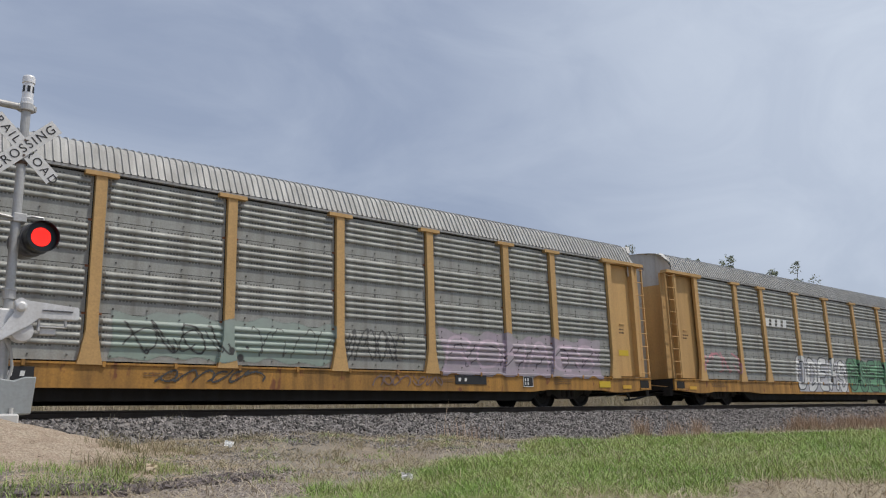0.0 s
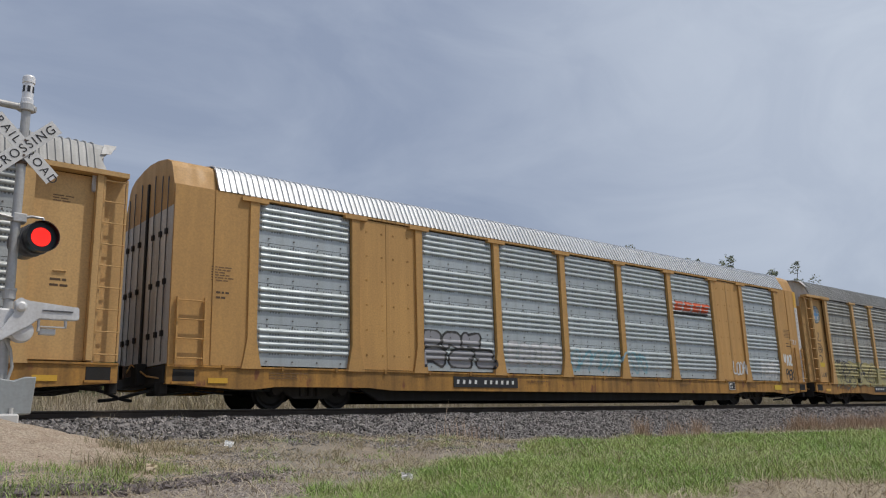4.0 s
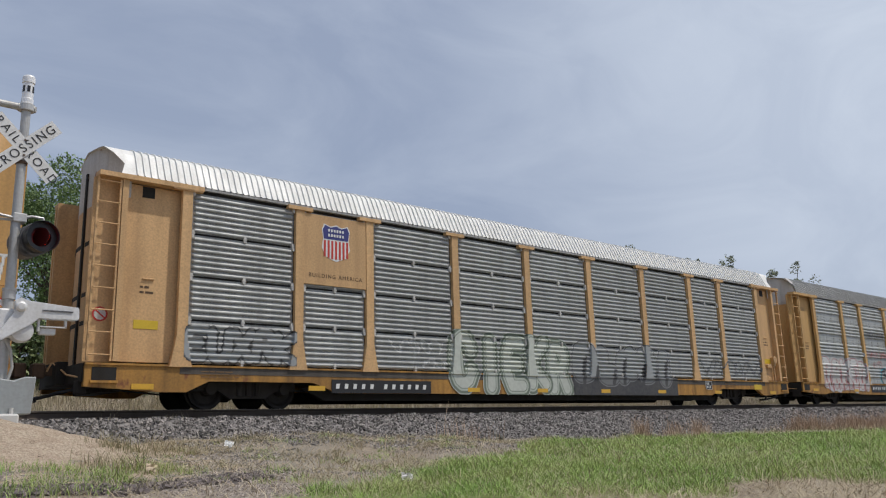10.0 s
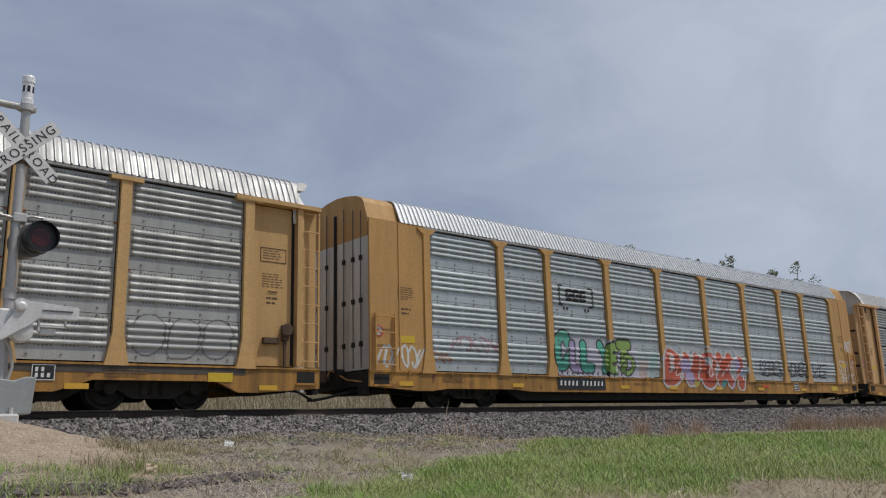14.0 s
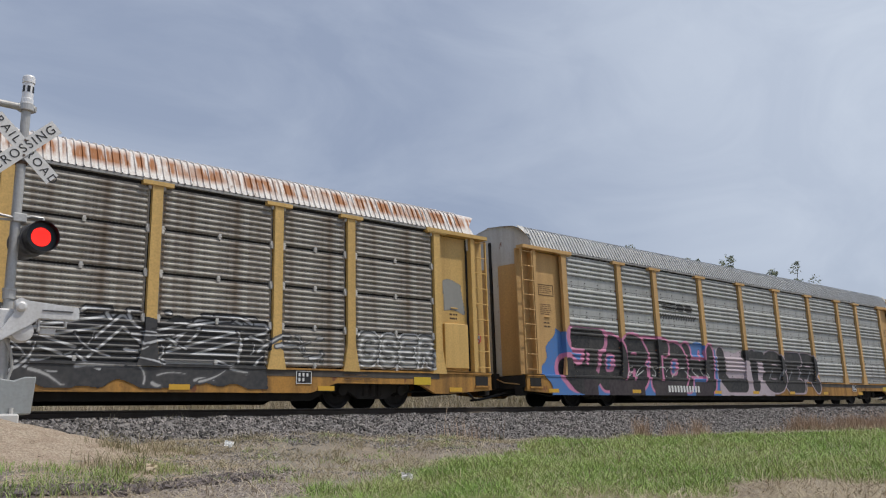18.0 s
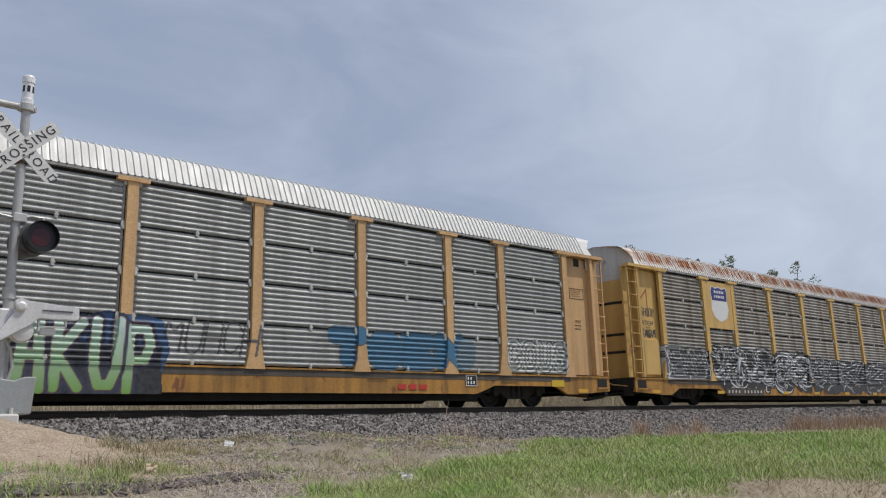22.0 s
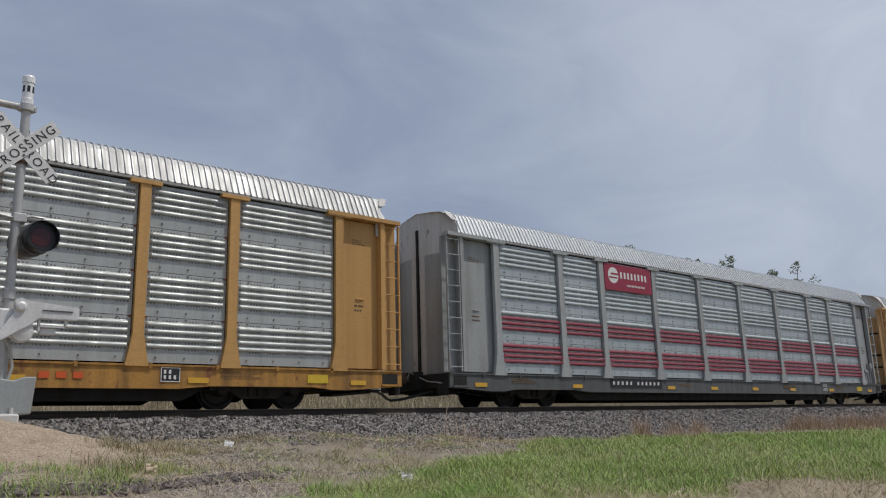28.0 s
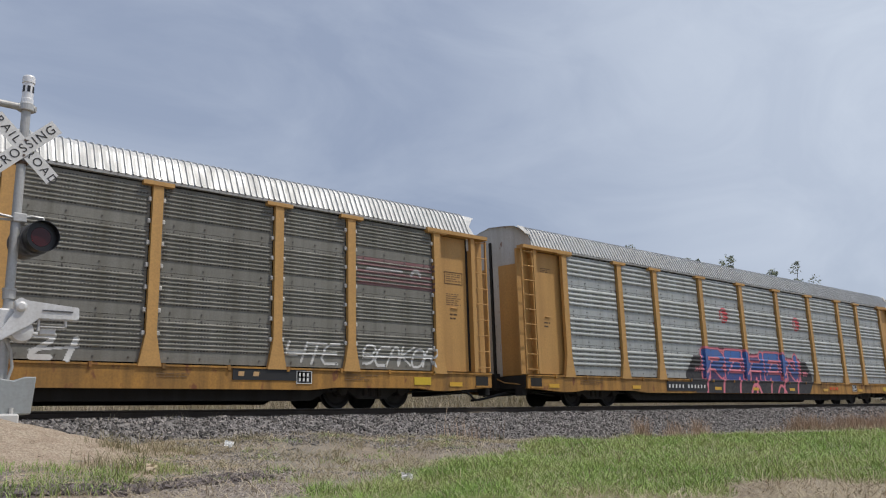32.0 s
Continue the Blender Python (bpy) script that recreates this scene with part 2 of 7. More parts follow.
MAT = {}
MAT["black"] = weathered("underframe_black", (0.012, 0.0115, 0.011), (0.03, 0.024, 0.018), 0.4, 0.8)
MAT["wheel"] = weathered("wheel_steel", (0.028, 0.024, 0.021), (0.015, 0.013, 0.012), 0.4, 0.6, 0.4)
MAT["truck"] = weathered("truck_grime", (0.042, 0.037, 0.033), (0.02, 0.017, 0.015), 0.4, 0.85)
MAT["hose"] = plain("rubber_black", (0.018, 0.018, 0.018), 0.6)
MAT["coupler"] = weathered("coupler_rust", (0.13, 0.08, 0.05), (0.03, 0.02, 0.015), 0.5, 0.8)
MAT["yellow"] = weathered("wagon_yellow", (0.56, 0.315, 0.10), (0.20, 0.115, 0.05), 0.28, 0.55)
MAT["tan"] = weathered("wagon_tan", (0.60, 0.37, 0.145), (0.22, 0.135, 0.065), 0.26, 0.6)
MAT["gate_white"] = weathered("gate_white", (0.70, 0.69, 0.66), (0.22, 0.19, 0.16), 0.5, 0.6)
MAT["rust"] = plain("rust_stain", (0.22, 0.085, 0.04), 0.8, vary=0.4, scale=9)
MAT["pale_yellow"] = weathered("wagon_yellow_pale", (0.67, 0.42, 0.20), (0.14, 0.08, 0.04), 0.3, 0.6)
MAT["bright_yellow"] = weathered("wagon_yellow_bright", (0.70, 0.455, 0.15), (0.18, 0.10, 0.035), 0.3, 0.5)
MAT["sill_yellow"] = weathered("sill_yellow", (0.52, 0.26, 0.05), (0.07, 0.045, 0.025), 0.7, 0.6, rust=0.35)
MAT["grey_paint"] = weathered("wagon_grey_paint", (0.40, 0.415, 0.41), (0.10, 0.09, 0.08), 0.35, 0.5)
MAT["grey_sill"] = weathered("grey_sill", (0.105, 0.11, 0.11), (0.06, 0.055, 0.05), 0.45, 0.6)
MAT["cap_white"] = weathered("cap_white", (0.62, 0.62, 0.60), (0.25, 0.2, 0.15), 0.4, 0.6, rust=0.2)
MAT["white"] = plain("paint_white", (0.72, 0.72, 0.70), 0.6)
MAT["blackpaint"] = plain("paint_black", (0.02, 0.02, 0.022), 0.55)
MAT["label_yellow"] = plain("decal_yellow", (0.62, 0.43, 0.03), 0.5)
MAT["amber"] = plain("reflector_amber", (0.66, 0.38, 0.04), 0.45)
MAT["text_brown"] = plain("stencil_dark", (0.10, 0.06, 0.03), 0.7)
MAT["red"] = plain("paint_red", (0.50, 0.045, 0.03), 0.5)
MAT["orange_red"] = plain("paint_orange_red", (0.62, 0.10, 0.02), 0.5)
MAT["maroon"] = plain("paint_maroon", (0.30, 0.025, 0.055), 0.5)
MAT["navy"] = plain("paint_navy", (0.04, 0.045, 0.19), 0.5)
PANEL = {k: weathered("galvanised_" + k, c, d, a, r, m, rust=rr) for k, c, d, a, r, m, rr in (
    ("grey", (0.36, 0.365, 0.34), (0.14, 0.128, 0.105), 0.5, 0.55, 0.1, 0.0),
    ("bright", (0.49, 0.54, 0.555), (0.25, 0.265, 0.265), 0.32, 0.42, 0.3, 0.0),
    ("pale", (0.465, 0.485, 0.475), (0.21, 0.21, 0.195), 0.40, 0.45, 0.3, 0.0),
    ("mid", (0.43, 0.44, 0.425), (0.20, 0.195, 0.18), 0.42, 0.5, 0.15, 0.0),
    ("blue_grey", (0.385, 0.395, 0.39), (0.16, 0.16, 0.152), 0.3, 0.5, 0.1, 0.0),
    ("dark", (0.225, 0.22, 0.195), (0.095, 0.085, 0.065), 0.5, 0.6, 0.1, 0.0),
    ("rusty", (0.39, 0.375, 0.34), (0.125, 0.082, 0.053), 0.75, 0.6, 0.1, 0.0))}


def perforate(m, style):
    """Rows of small round holes beside the ribs, and upright seams of bolt marks."""
    n, l = m.node_tree.nodes, m.node_tree.links
    b = n["Principled BSDF"]
    old = b.inputs["Base Color"].links[0].from_socket
    tc, sep = n.new("ShaderNodeTexCoord"), n.new("ShaderNodeSeparateXYZ")
    l.new(tc.outputs["Object"], sep.inputs[0])

    def op(kind, a, c):
        q = n.new("ShaderNodeMath")
        q.operation = kind
        for i, v in enumerate((a, c)):
            if isinstance(v, (int, float)):
                q.inputs[i].default_value = v
            else:
                l.new(v, q.inputs[i])
        return q.outputs[0]
    pitch, lo = (RIB_PITCH, RIB_LO + 0.113) if style == "band" else (0.124, 0.0)
    row = op("LESS_THAN", op("FRACT", op("DIVIDE", op("SUBTRACT", sep.outputs["Z"], lo), pitch), 0), 0.24 if style == "band" else 0.12)
    dot = op("LESS_THAN", op("FRACT", op("DIVIDE", sep.outputs["X"], 0.07), 0), 0.55)
    group = op("LESS_THAN", op("FRACT", op("DIVIDE", sep.outputs["X"], 0.47), 0), 0.64)
    hole = op("MULTIPLY", op("MULTIPLY", row, dot), group)
    if style == "band":
        hole = op("MULTIPLY", hole, op("GREATER_THAN", sep.outputs["Z"], RIB_LO - 0.05))
    l.new(mix(n, l, op("MULTIPLY", hole, 0.6), old, (0.03, 0.03, 0.03)), b.inputs["Base Color"])


def rust_streaks(m):
    """Orange-brown rust running down each pan from the bend of the roof."""
    n, l = m.node_tree.nodes, m.node_tree.links
    b = n["Principled BSDF"]
    old = b.inputs["Base Color"].links[0].from_socket
    tc, sep = n.new("ShaderNodeTexCoord"), n.new("ShaderNodeSeparateXYZ")
    l.new(tc.outputs["Object"], sep.inputs[0])
    run = noise_node(n, l, 4.0, 4, (2.2, 0.25, 0.3))
    patch = noise_node(n, l, 0.9, 3, (1, 0.2, 0.6))
    band = mix(n, l, ramp(n, l, sep.outputs["Z"], 4.86, 5.0), (0, 0, 0), mix(n, l, ramp(n, l, sep.outputs["Z"], 5.22, 5.36), (1, 1, 1), (0.05, 0.05, 0.05)))
    f = mix(n, l, 1.0, ramp(n, l, run, 0.38, 0.54), band, "MULTIPLY")
    f = mix(n, l, 1.0, f, ramp(n, l, patch, 0.30, 0.48), "MULTIPLY")
    l.new(mix(n, l, f, old, (0.36, 0.14, 0.045)), b.inputs["Base Color"])


for k, m in PANEL.items():
    perforate(m, "ribs" if k in ("blue_grey", "rusty") else "band")
ROOFS = {k: weathered("roof_" + k, c, d, a, r, m, rust=rr) for k, c, d, a, r, m, rr in (
    ("grey", (0.46, 0.455, 0.435), (0.28, 0.265, 0.24), 0.4, 0.6, 0.0, 0.0),
    ("silver", (0.56, 0.565, 0.56), (0.33, 0.315, 0.29), 0.35, 0.45, 0.15, 0.0),
    ("bright", (0.73, 0.745, 0.755), (0.45, 0.44, 0.43), 0.28, 0.38, 0.15, 0.0),
    ("white", (0.74, 0.74, 0.72), (0.5, 0.47, 0.42), 0.2, 0.5, 0.0, 0.0),
    ("rust", (0.74, 0.73, 0.70), (0.30, 0.115, 0.04), 0.12, 0.65, 0.0, 0.1))}
rust_streaks(ROOFS["rust"])

# wagon by wagon from the head of the train: panel, roof, posts, rib style, ends, sill
WAGONS = [
    dict(panel="grey", roof="grey", post="tan", style="band", ends="door", sill="sill_yellow"),
    dict(panel="grey", roof="grey", post="tan", style="band", ends="door", sill="sill_yellow"),
    dict(panel="bright", roof="bright", post="yellow", style="band", ends="flush", sill="sill_yellow", solid=True),
    dict(panel="pale", roof="grey", post="tan", style="band", ends="door", sill="sill_yellow"),
    dict(panel="blue_grey", roof="white", post="pale_yellow", style="ribs", ends="door", sill="sill_yellow", deep=True),
    dict(panel="bright", roof="bright", post="yellow", style="band", ends="flush", sill="sill_yellow"),
    dict(panel="mid", roof="silver", post="tan", style="band", ends="door", sill="sill_yellow", deep=True),
    dict(panel="rusty", roof="rust", post="bright_yellow", style="ribs", ends="door", sill="sill_yellow", deep=True),
    dict(panel="blue_grey", roof="white", post="pale_yellow", style="ribs", ends="door", sill="sill_yellow", deep=True),
    dict(panel="bright", roof="bright", post="grey_paint", style="band", ends="door", sill="grey_sill"),
    dict(panel="pale", roof="silver", post="yellow", style="band", ends="door", sill="sill_yellow"),
    dict(panel="dark", roof="silver", post="yellow", style="fine", ends="door", sill="sill_yellow"),
]
BAYS = [(-DOORPOST, -9.1), (-9.1, -7.1), (-7.1, -4.25), (-4.25, -1.42), (-1.42, 1.42), (1.42, 4.25), (4.25, 7.1), (7.1, 9.1), (9.1, DOORPOST)]
WHEELSETS = []


def post_mesh(mat, cap=True):
    """An upright post with a wide foot and, as a rule, a T head."""
    bm = bmesh.new()
    w = 0.11
    prism(bm, [(-0.24, 0.84), (0.24, 0.84), (0.20, 1.0), (w, 1.5), (w, Z1 + 0.02), (-w, Z1 + 0.02), (-w, 1.5), (-0.20, 1.0)], 1, -1.60, -1.49)
    if cap:
        block(bm, -0.33, 0.33, -1.63, -1.50, Z1 - 0.05, Z1 + 0.035)
    else:
        prism(bm, [(-0.11, 4.52), (0.11, 4.52), (0.30, Z1 + 0.0), (0.30, Z1 + 0.03), (-0.30, Z1 + 0.03), (-0.30, Z1 + 0.0)], 1, -1.605, -1.50)
    me = bpy.data.meshes.new("post")
    bm.to_mesh(me)
    bm.free()
    me.materials.append(mat)
    return me


def truck(car, x):
    t = new("truck")
    t.parent, t.location = car, (x, 0, 0)
    for s in (-1, 1):
        bm = bmesh.new()
        y = s * 0.98
        prism(bm, [(-1.18, 0.42), (-1.18, 0.58), (-0.75, 0.66), (-0.3, 0.84), (0.3, 0.84), (0.75, 0.66), (1.18, 0.58), (1.18, 0.42), (0.72, 0.40), (0.42, 0.22), (-0.42, 0.22), (-0.72, 0.40)], 1, y - 0.07, y + 0.07)
        for k in (-0.89, 0.89):
            rod(bm, (k, y - 0.12, 0.43), (k, y + 0.12, 0.43), 0.13, 12)
        for k in (-0.22, 0, 0.22):
            rod(bm, (k, y + s * 0.07, 0.28), (k, y + s * 0.07, 0.58), 0.075, 8)
        part("side_frame", bm, MAT["truck"], t)
    part("bolster", blocks((-0.3, 0.3, -0.95, 0.95, 0.42, 0.72)), MAT["black"], t)
    for k in (-0.89, 0.89):
        bm = bmesh.new()
        rod(bm, (0, -1.0, 0), (0, 1.0, 0), 0.08, 10)
        for s in (-1, 1):
            m = Matrix.Translation((0, s * 0.755, 0)) @ Matrix.Rotation(radians(-90 * s), 4, "X")
            lathe(bm, [(0.455, -0.065), (0.455, -0.04), (0.42, -0.03), (0.415, 0.065), (0.36, 0.06), (0.30, 0.02), (0.14, 0.03), (0.12, 0.075)], 28, m)
        ws = part("wheelset", bm, MAT["wheel"], t)
        ws.location = (k, 0, 0.42)
        WHEELSETS.append((ws, k, car))
    return t


def ladder(car, x0, x1, y, z0, z1, mat, rungs=9):
    """Two stiles and rungs in the end bay."""
    lad = part("ladder", blocks((x0 - 0.02, x0 + 0.02, y, y + 0.06, z0, z1), (x1 - 0.02, x1 + 0.02, y, y + 0.06, z0, z1)), mat, car)
    for i in range(rungs):
        z = z0 + 0.12 + i * (z1 - z0 - 0.2) / (rungs - 1)
        bm = bmesh.new()
        rod(bm, (x0, y - 0.03, z), (x1, y - 0.03, z), 0.014, 6)
        part("rung", bm, mat, lad)
    return lad


def wagon(i, spec):
    car = new("autorack_wagon")
    pm, rm, po, si = PANEL[spec["panel"]], ROOFS[spec["roof"]], MAT[spec["post"]], MAT[spec["sill"]]
    solid = spec.get("solid")
    flush = spec["ends"] == "flush"
    # floor and underframe
    part("deck", blocks((-HALF, HALF, -1.42, 1.42, 0.74, 0.86)), MAT["black"], car)
    bm = bmesh.new()
    prism(bm, [(-12.6, 0.74), (-11.2, 0.62), (-7.8, 0.62), (-7.0, 0.26), (7.0, 0.26), (7.8, 0.62), (11.2, 0.62), (12.6, 0.74)], 1, -0.42, 0.42)
    part("centre_sill", bm, MAT["black"], car)
    for s in (-1, 1):
        # side sill, shallower over the trucks
        bm = bmesh.new()
        lo, over = (0.33, 0.56) if spec.get("deep") else (0.40, 0.46)
        prism(bm, [(-HALF, 0.86), (-HALF, lo + 0.1), (-12.2, lo), (-11.7, lo), (-11.2, over), (-8.7, over), (-8.0, lo), (8.0, lo), (8.7, over), (11.2, over), (11.7, lo), (12.2, lo), (HALF, lo + 0.1), (HALF, 0.86)], 1, s * 1.44, s * 1.555)
        sill = part("side_sill", bm, si, car)
        part("sill_flange", blocks((-HALF, HALF, min(s * 1.44, s * 1.585), max(s * 1.44, s * 1.585), 0.845, 0.885)), si, sill)
        bm = bmesh.new()
        prism(bm, [(-8.75, 0.46), (-8.2, 0.165), (8.2, 0.165), (8.75, 0.46)], 1, s * 1.10, s * 1.24)
        part("lower_sill", bm, MAT["black"], car)
        if spec.get("deep"):
            # dark strip: shade at the panel foot is put into its colour
            part("sill_skirt", blocks((-DOORPOST, DOORPOST, min(s * 1.5, s * 1.562), max(s * 1.5, s * 1.562), 0.70, 0.842)), MAT["skirt"], sill, "dark dirty strip along the sill with shade under the panels in its colour")
        else:
            for x in np.arange(-12.5, 12.6, 1.42):
                part("deck_bracket", blocks((x - 0.03, x + 0.03, min(s * 1.5, s * 1.60), max(s * 1.5, s * 1.60), 0.80, 0.905)), si, sill)
        # black sheet added behind the panels stands in for the unlit interior between them
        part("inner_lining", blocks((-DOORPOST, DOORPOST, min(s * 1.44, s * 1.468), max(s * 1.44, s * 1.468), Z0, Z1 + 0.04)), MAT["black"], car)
    # side panels, posts
    meshes = {}
    pmesh = post_mesh(po, not (flush and not solid))
    for s in (-1, 1):
        for b, (x0, x1) in enumerate(BAYS):
            w = x1 - x0 - 0.262
            sheetbay = solid and b in (1, 7)
            if sheetbay:
                part("sheet_panel", blocks((x0, x1, min(s * 1.5, s * 1.54), max(s * 1.5, s * 1.54), Z0 - 0.02, Z1)), po, car, "smooth painted steel sheet")
                xm = (x0 + x1) / 2
                part("sheet_seam", blocks((xm - 0.05, xm + 0.05, min(s * 1.54, s * 1.548), max(s * 1.54, s * 1.548), Z0, Z1 - 0.02)), po, car)
                bm = bmesh.new()
                for bx in (x0 + 0.35, xm - 0.18, xm + 0.18, x1 - 0.35):
                    for bz in np.arange(1.25, 4.6, 0.62):
                        block(bm, bx - 0.025, bx + 0.025, min(s * 1.535, s * 1.55), max(s * 1.535, s * 1.55), bz - 0.02, bz + 0.02)
                tagged(part("riveting", bm, MAT["sill_yellow"], car), kind="stuff")
                continue
            if w not in meshes:
                meshes[w] = panel_mesh("panel", w, spec["style"], pm)
            for k in range(NSET):
                ob = link_mesh("panel", meshes[w], None, car)
                ob.matrix_basis = Matrix.Translation(((x0 + x1) / 2, s * PY, Z0 + k * (Z1 - Z0) / NSET)) @ (Matrix() if s < 0 else Matrix.Rotation(math.pi, 4, "Z"))
        for x in POSTS + (-DOORPOST, DOORPOST):
            ob = link_mesh("post", pmesh, None, car)
            ob.matrix_basis = Matrix.Translation((x, 0, 0)) @ (Matrix() if s < 0 else Matrix.Rotation(math.pi, 4, "Z"))
        part("eave_rail", blocks((-DOORPOST - 0.1, DOORPOST + 0.1, min(s * 1.44, s * 1.57), max(s * 1.44, s * 1.57), Z1 + 0.032, Z1 + 0.085)), po if solid else MAT["roof_edge"], car)
        for e in (-1, 1):
            xa, xb = sorted((e * DOORPOST, e * (HALF - 0.02)))
            if flush:
                part("end_sheet", blocks((xa, xb, min(s * 1.5, s * 1.56), max(s * 1.5, s * 1.56), Z0 - 0.03, 4.75)), po, car, "smooth yellow steel end sheet")
                part("seam_rib", blocks(((xa + xb) / 2 - 0.02, (xa + xb) / 2 + 0.02, min(s * 1.55, s * 1.58), max(s * 1.55, s * 1.58), Z0, 4.74)), po, car)
                lx = e * (HALF - 0.45)
                lad = ladder(car, lx - 0.3, lx + 0.3, s * 1.62 - 0.03, 0.9, 2.3, po, 4)
            else:
                d0, d1 = sorted((e * (DOORPOST - 0.05), e * (HALF - 0.62)))
                part("end_door", blocks((d0, d1, min(s * 1.36, s * 1.41), max(s * 1.36, s * 1.41), Z0, 4.62), bevel=0.01), po, car)
                if i in (6, 7, 9, 11):
                    # the shade at the door's edge is put in as a thin black strip
                    g0, g1 = sorted((e * (HALF - 0.70), e * (HALF - 0.625)))
                    part("door_gap", blocks((g0, g1, min(s * 1.405, s * 1.416), max(s * 1.405, s * 1.416), Z0 + 0.02, 4.60)), MAT["black"], car, "black strip standing in for shade beside the end door")
                q0, q1 = sorted((e * (HALF - 0.62), e * (HALF - 0.50)))
                part("corner_post", blocks((q0, q1, min(s * 1.34, s * 1.58), max(s * 1.34, s * 1.58), Z0, 4.66)), po, car)
                h0, h1 = sorted((e * (DOORPOST - 0.35), e * (HALF - 0.02)))
                part("header_beam", blocks((h0, h1, min(s * 1.36, s * 1.64), max(s * 1.36, s * 1.64), 4.64, 4.74)), po, car)
                part("ladder_back", blocks((min(q0, e * HALF), max(q1, e * HALF), min(s * 1.28, s * 1.34), max(s * 1.28, s * 1.34), Z0, 4.66)), po, car)
                l0, l1 = sorted((e * (HALF - 0.47), e * (HALF - 0.03)))
                ladder(car, l0, l1, s * 1.53 - 0.03, 0.92, 4.62, po, 9)
    link_mesh("roof", roof_mesh(rm, 1.9 if flush else (1.5 if spec["style"] == "ribs" else 0.95), flush), None, car)
    # ends
    for e in (-1, 1):
        def bulge(y):
            return bulge_of(y, flush)
        prof = [(-1.50, 4.80), (-1.345, 5.235), (-1.255, 5.36), (-1.0, 5.475), (-0.5, 5.57), (0, 5.61), (0.5, 5.57), (1.0, 5.475), (1.255, 5.36), (1.345, 5.235), (1.50, 4.80)]
        low = [(1.47, 4.3), (0.9, 4.3), (0.45, 4.3), (0, 4.3), (-0.45, 4.3), (-0.9, 4.3), (-1.47, 4.3)]

        def lid(shape, front, back):
            """An arched end closed at the front, between two depths from the end."""
            bm = bmesh.new()
            outer = [bm.verts.new((e * (HALF - front(y)), y, z)) for y, z in shape]
            inner = [bm.verts.new((e * (HALF - back(y)), y, z)) for y, z in shape]
            k = len(shape)
            for a in range(k):
                bm.faces.new((outer[a], outer[(a + 1) % k], inner[(a + 1) % k], inner[a]))
            for ring in ((0, 1, 2, 3, 16, 17), (3, 4, 15, 16), (4, 5, 14, 15), (5, 6, 13, 14), (6, 7, 12, 13), (7, 8, 9, 10, 11, 12)):
                bm.faces.new([outer[q] for q in ring])
            bmesh.ops.recalc_face_normals(bm, faces=bm.faces[:])
            return bm
        cap = [(y * 0.98, z - 0.02) for y, z in prof] + low
        if flush:
            part("end_cap", lid(cap, lambda y: 0.02, lambda y: 1.02), po, car)
        else:
            part("end_cap", lid(cap, lambda y: 0.02 + bulge(y), lambda y: 0.12 + bulge(y)), MAT["cap_white"], car)
            # black body inside the torn gap stands in for the shade in there
            inset = [(y * 0.96, z - 0.06) if z > 4.7 else (y * 0.92, 4.70) for y, z in cap]
            part("roof_opening", lid(inset, lambda y: 0.10 + bulge(y), lambda y: 0.95), MAT["black"], car, "black filler for the shade in the torn gap between roof and end")

        def gate(name, za, zb, mat, span=(0.06, 0.4, 0.7, 1.0, 1.22, 1.38)):
            for sd in (-1, 1):
                ys = [sd * q for q in span]
                plan = [(e * (HALF - 0.02 - bulge(y)), y) for y in ys] + [(e * (HALF - 0.09 - bulge(y)), y) for y in ys[::-1]]
                b2 = bmesh.new()
                prism(b2, plan, 2, za, zb)
                part(name, b2, mat, car)
        if flush:
            gate("end_gate", Z0, 4.296, MAT["gate_white"], (0.06, 1.496))
            for y in (-1.2, -0.85, -0.42, 0.42, 0.85, 1.2):
                bar = bmesh.new()
                rod(bm=bar, a=(e * (HALF + 0.005), y, Z0 + 0.05), b=(e * (HALF + 0.005), y, 5.3 - 0.25 * abs(y)), r=0.012, seg=6)
                gb = part("gate_bar", bar, MAT["grey_sill"], car)
                for z in (1.5, 2.6, 3.7):
                    part("hinge", blocks((*sorted((e * (HALF - 0.02), e * (HALF + 0.03))), y - 0.05, y + 0.05, z, z + 0.12)), MAT["black"], gb)
        else:
            gate("end_gate", Z0, 4.296, po, (0.302, 0.6, 1.0, 1.22, 1.38))
            gate("inner_gate", Z0, 4.296, po if spec["style"] == "ribs" else MAT["cap_white"], (0.06, 0.18, 0.30))
            if i in (0, 1, 3, 6, 9, 10):
                # bent sheet where the roof ends
                for sd in (-1,):
                    bm = bmesh.new()
                    xa = e * (HALF - 0.62)
                    vs = [bm.verts.new(p) for p in ((xa + e * 0.06, sd * 1.45, 5.12), (xa + e * 0.26, sd * 1.42, 5.16), (xa + e * 0.42, sd * 1.24, 5.42), (xa + e * 0.16, sd * 1.27, 5.40))]
                    bm.faces.new(vs)
                    fl = part("bent_flap", bm, MAT["cap_white"], car, "bent loose roof sheet")
                    fl.modifiers.new("thickness", "SOLIDIFY").thickness = 0.006
        part("end_seam", blocks((*sorted((e * (HALF - 0.06 - bulge(0)), e * (HALF + 0.02 - bulge(0)))), -0.045, 0.045, Z0, 5.1)), MAT["black"], car)
        part("end_sill", blocks((*sorted((e * (HALF - 0.35), e * (HALF + 0.04))), -1.5, 1.5, 0.52, 0.88)), MAT["black"], car)
        bm = bmesh.new()
        block(bm, *sorted((e * HALF, e * (HALF + 0.40))), -0.09, 0.09, 0.72, 0.88, bevel=0.01)
        block(bm, *sorted((e * (HALF + 0.34), e * (HALF + 0.58))), -0.16, 0.13, 0.66, 0.96, bevel=0.03)
        part("coupler", bm, MAT["coupler"], car)
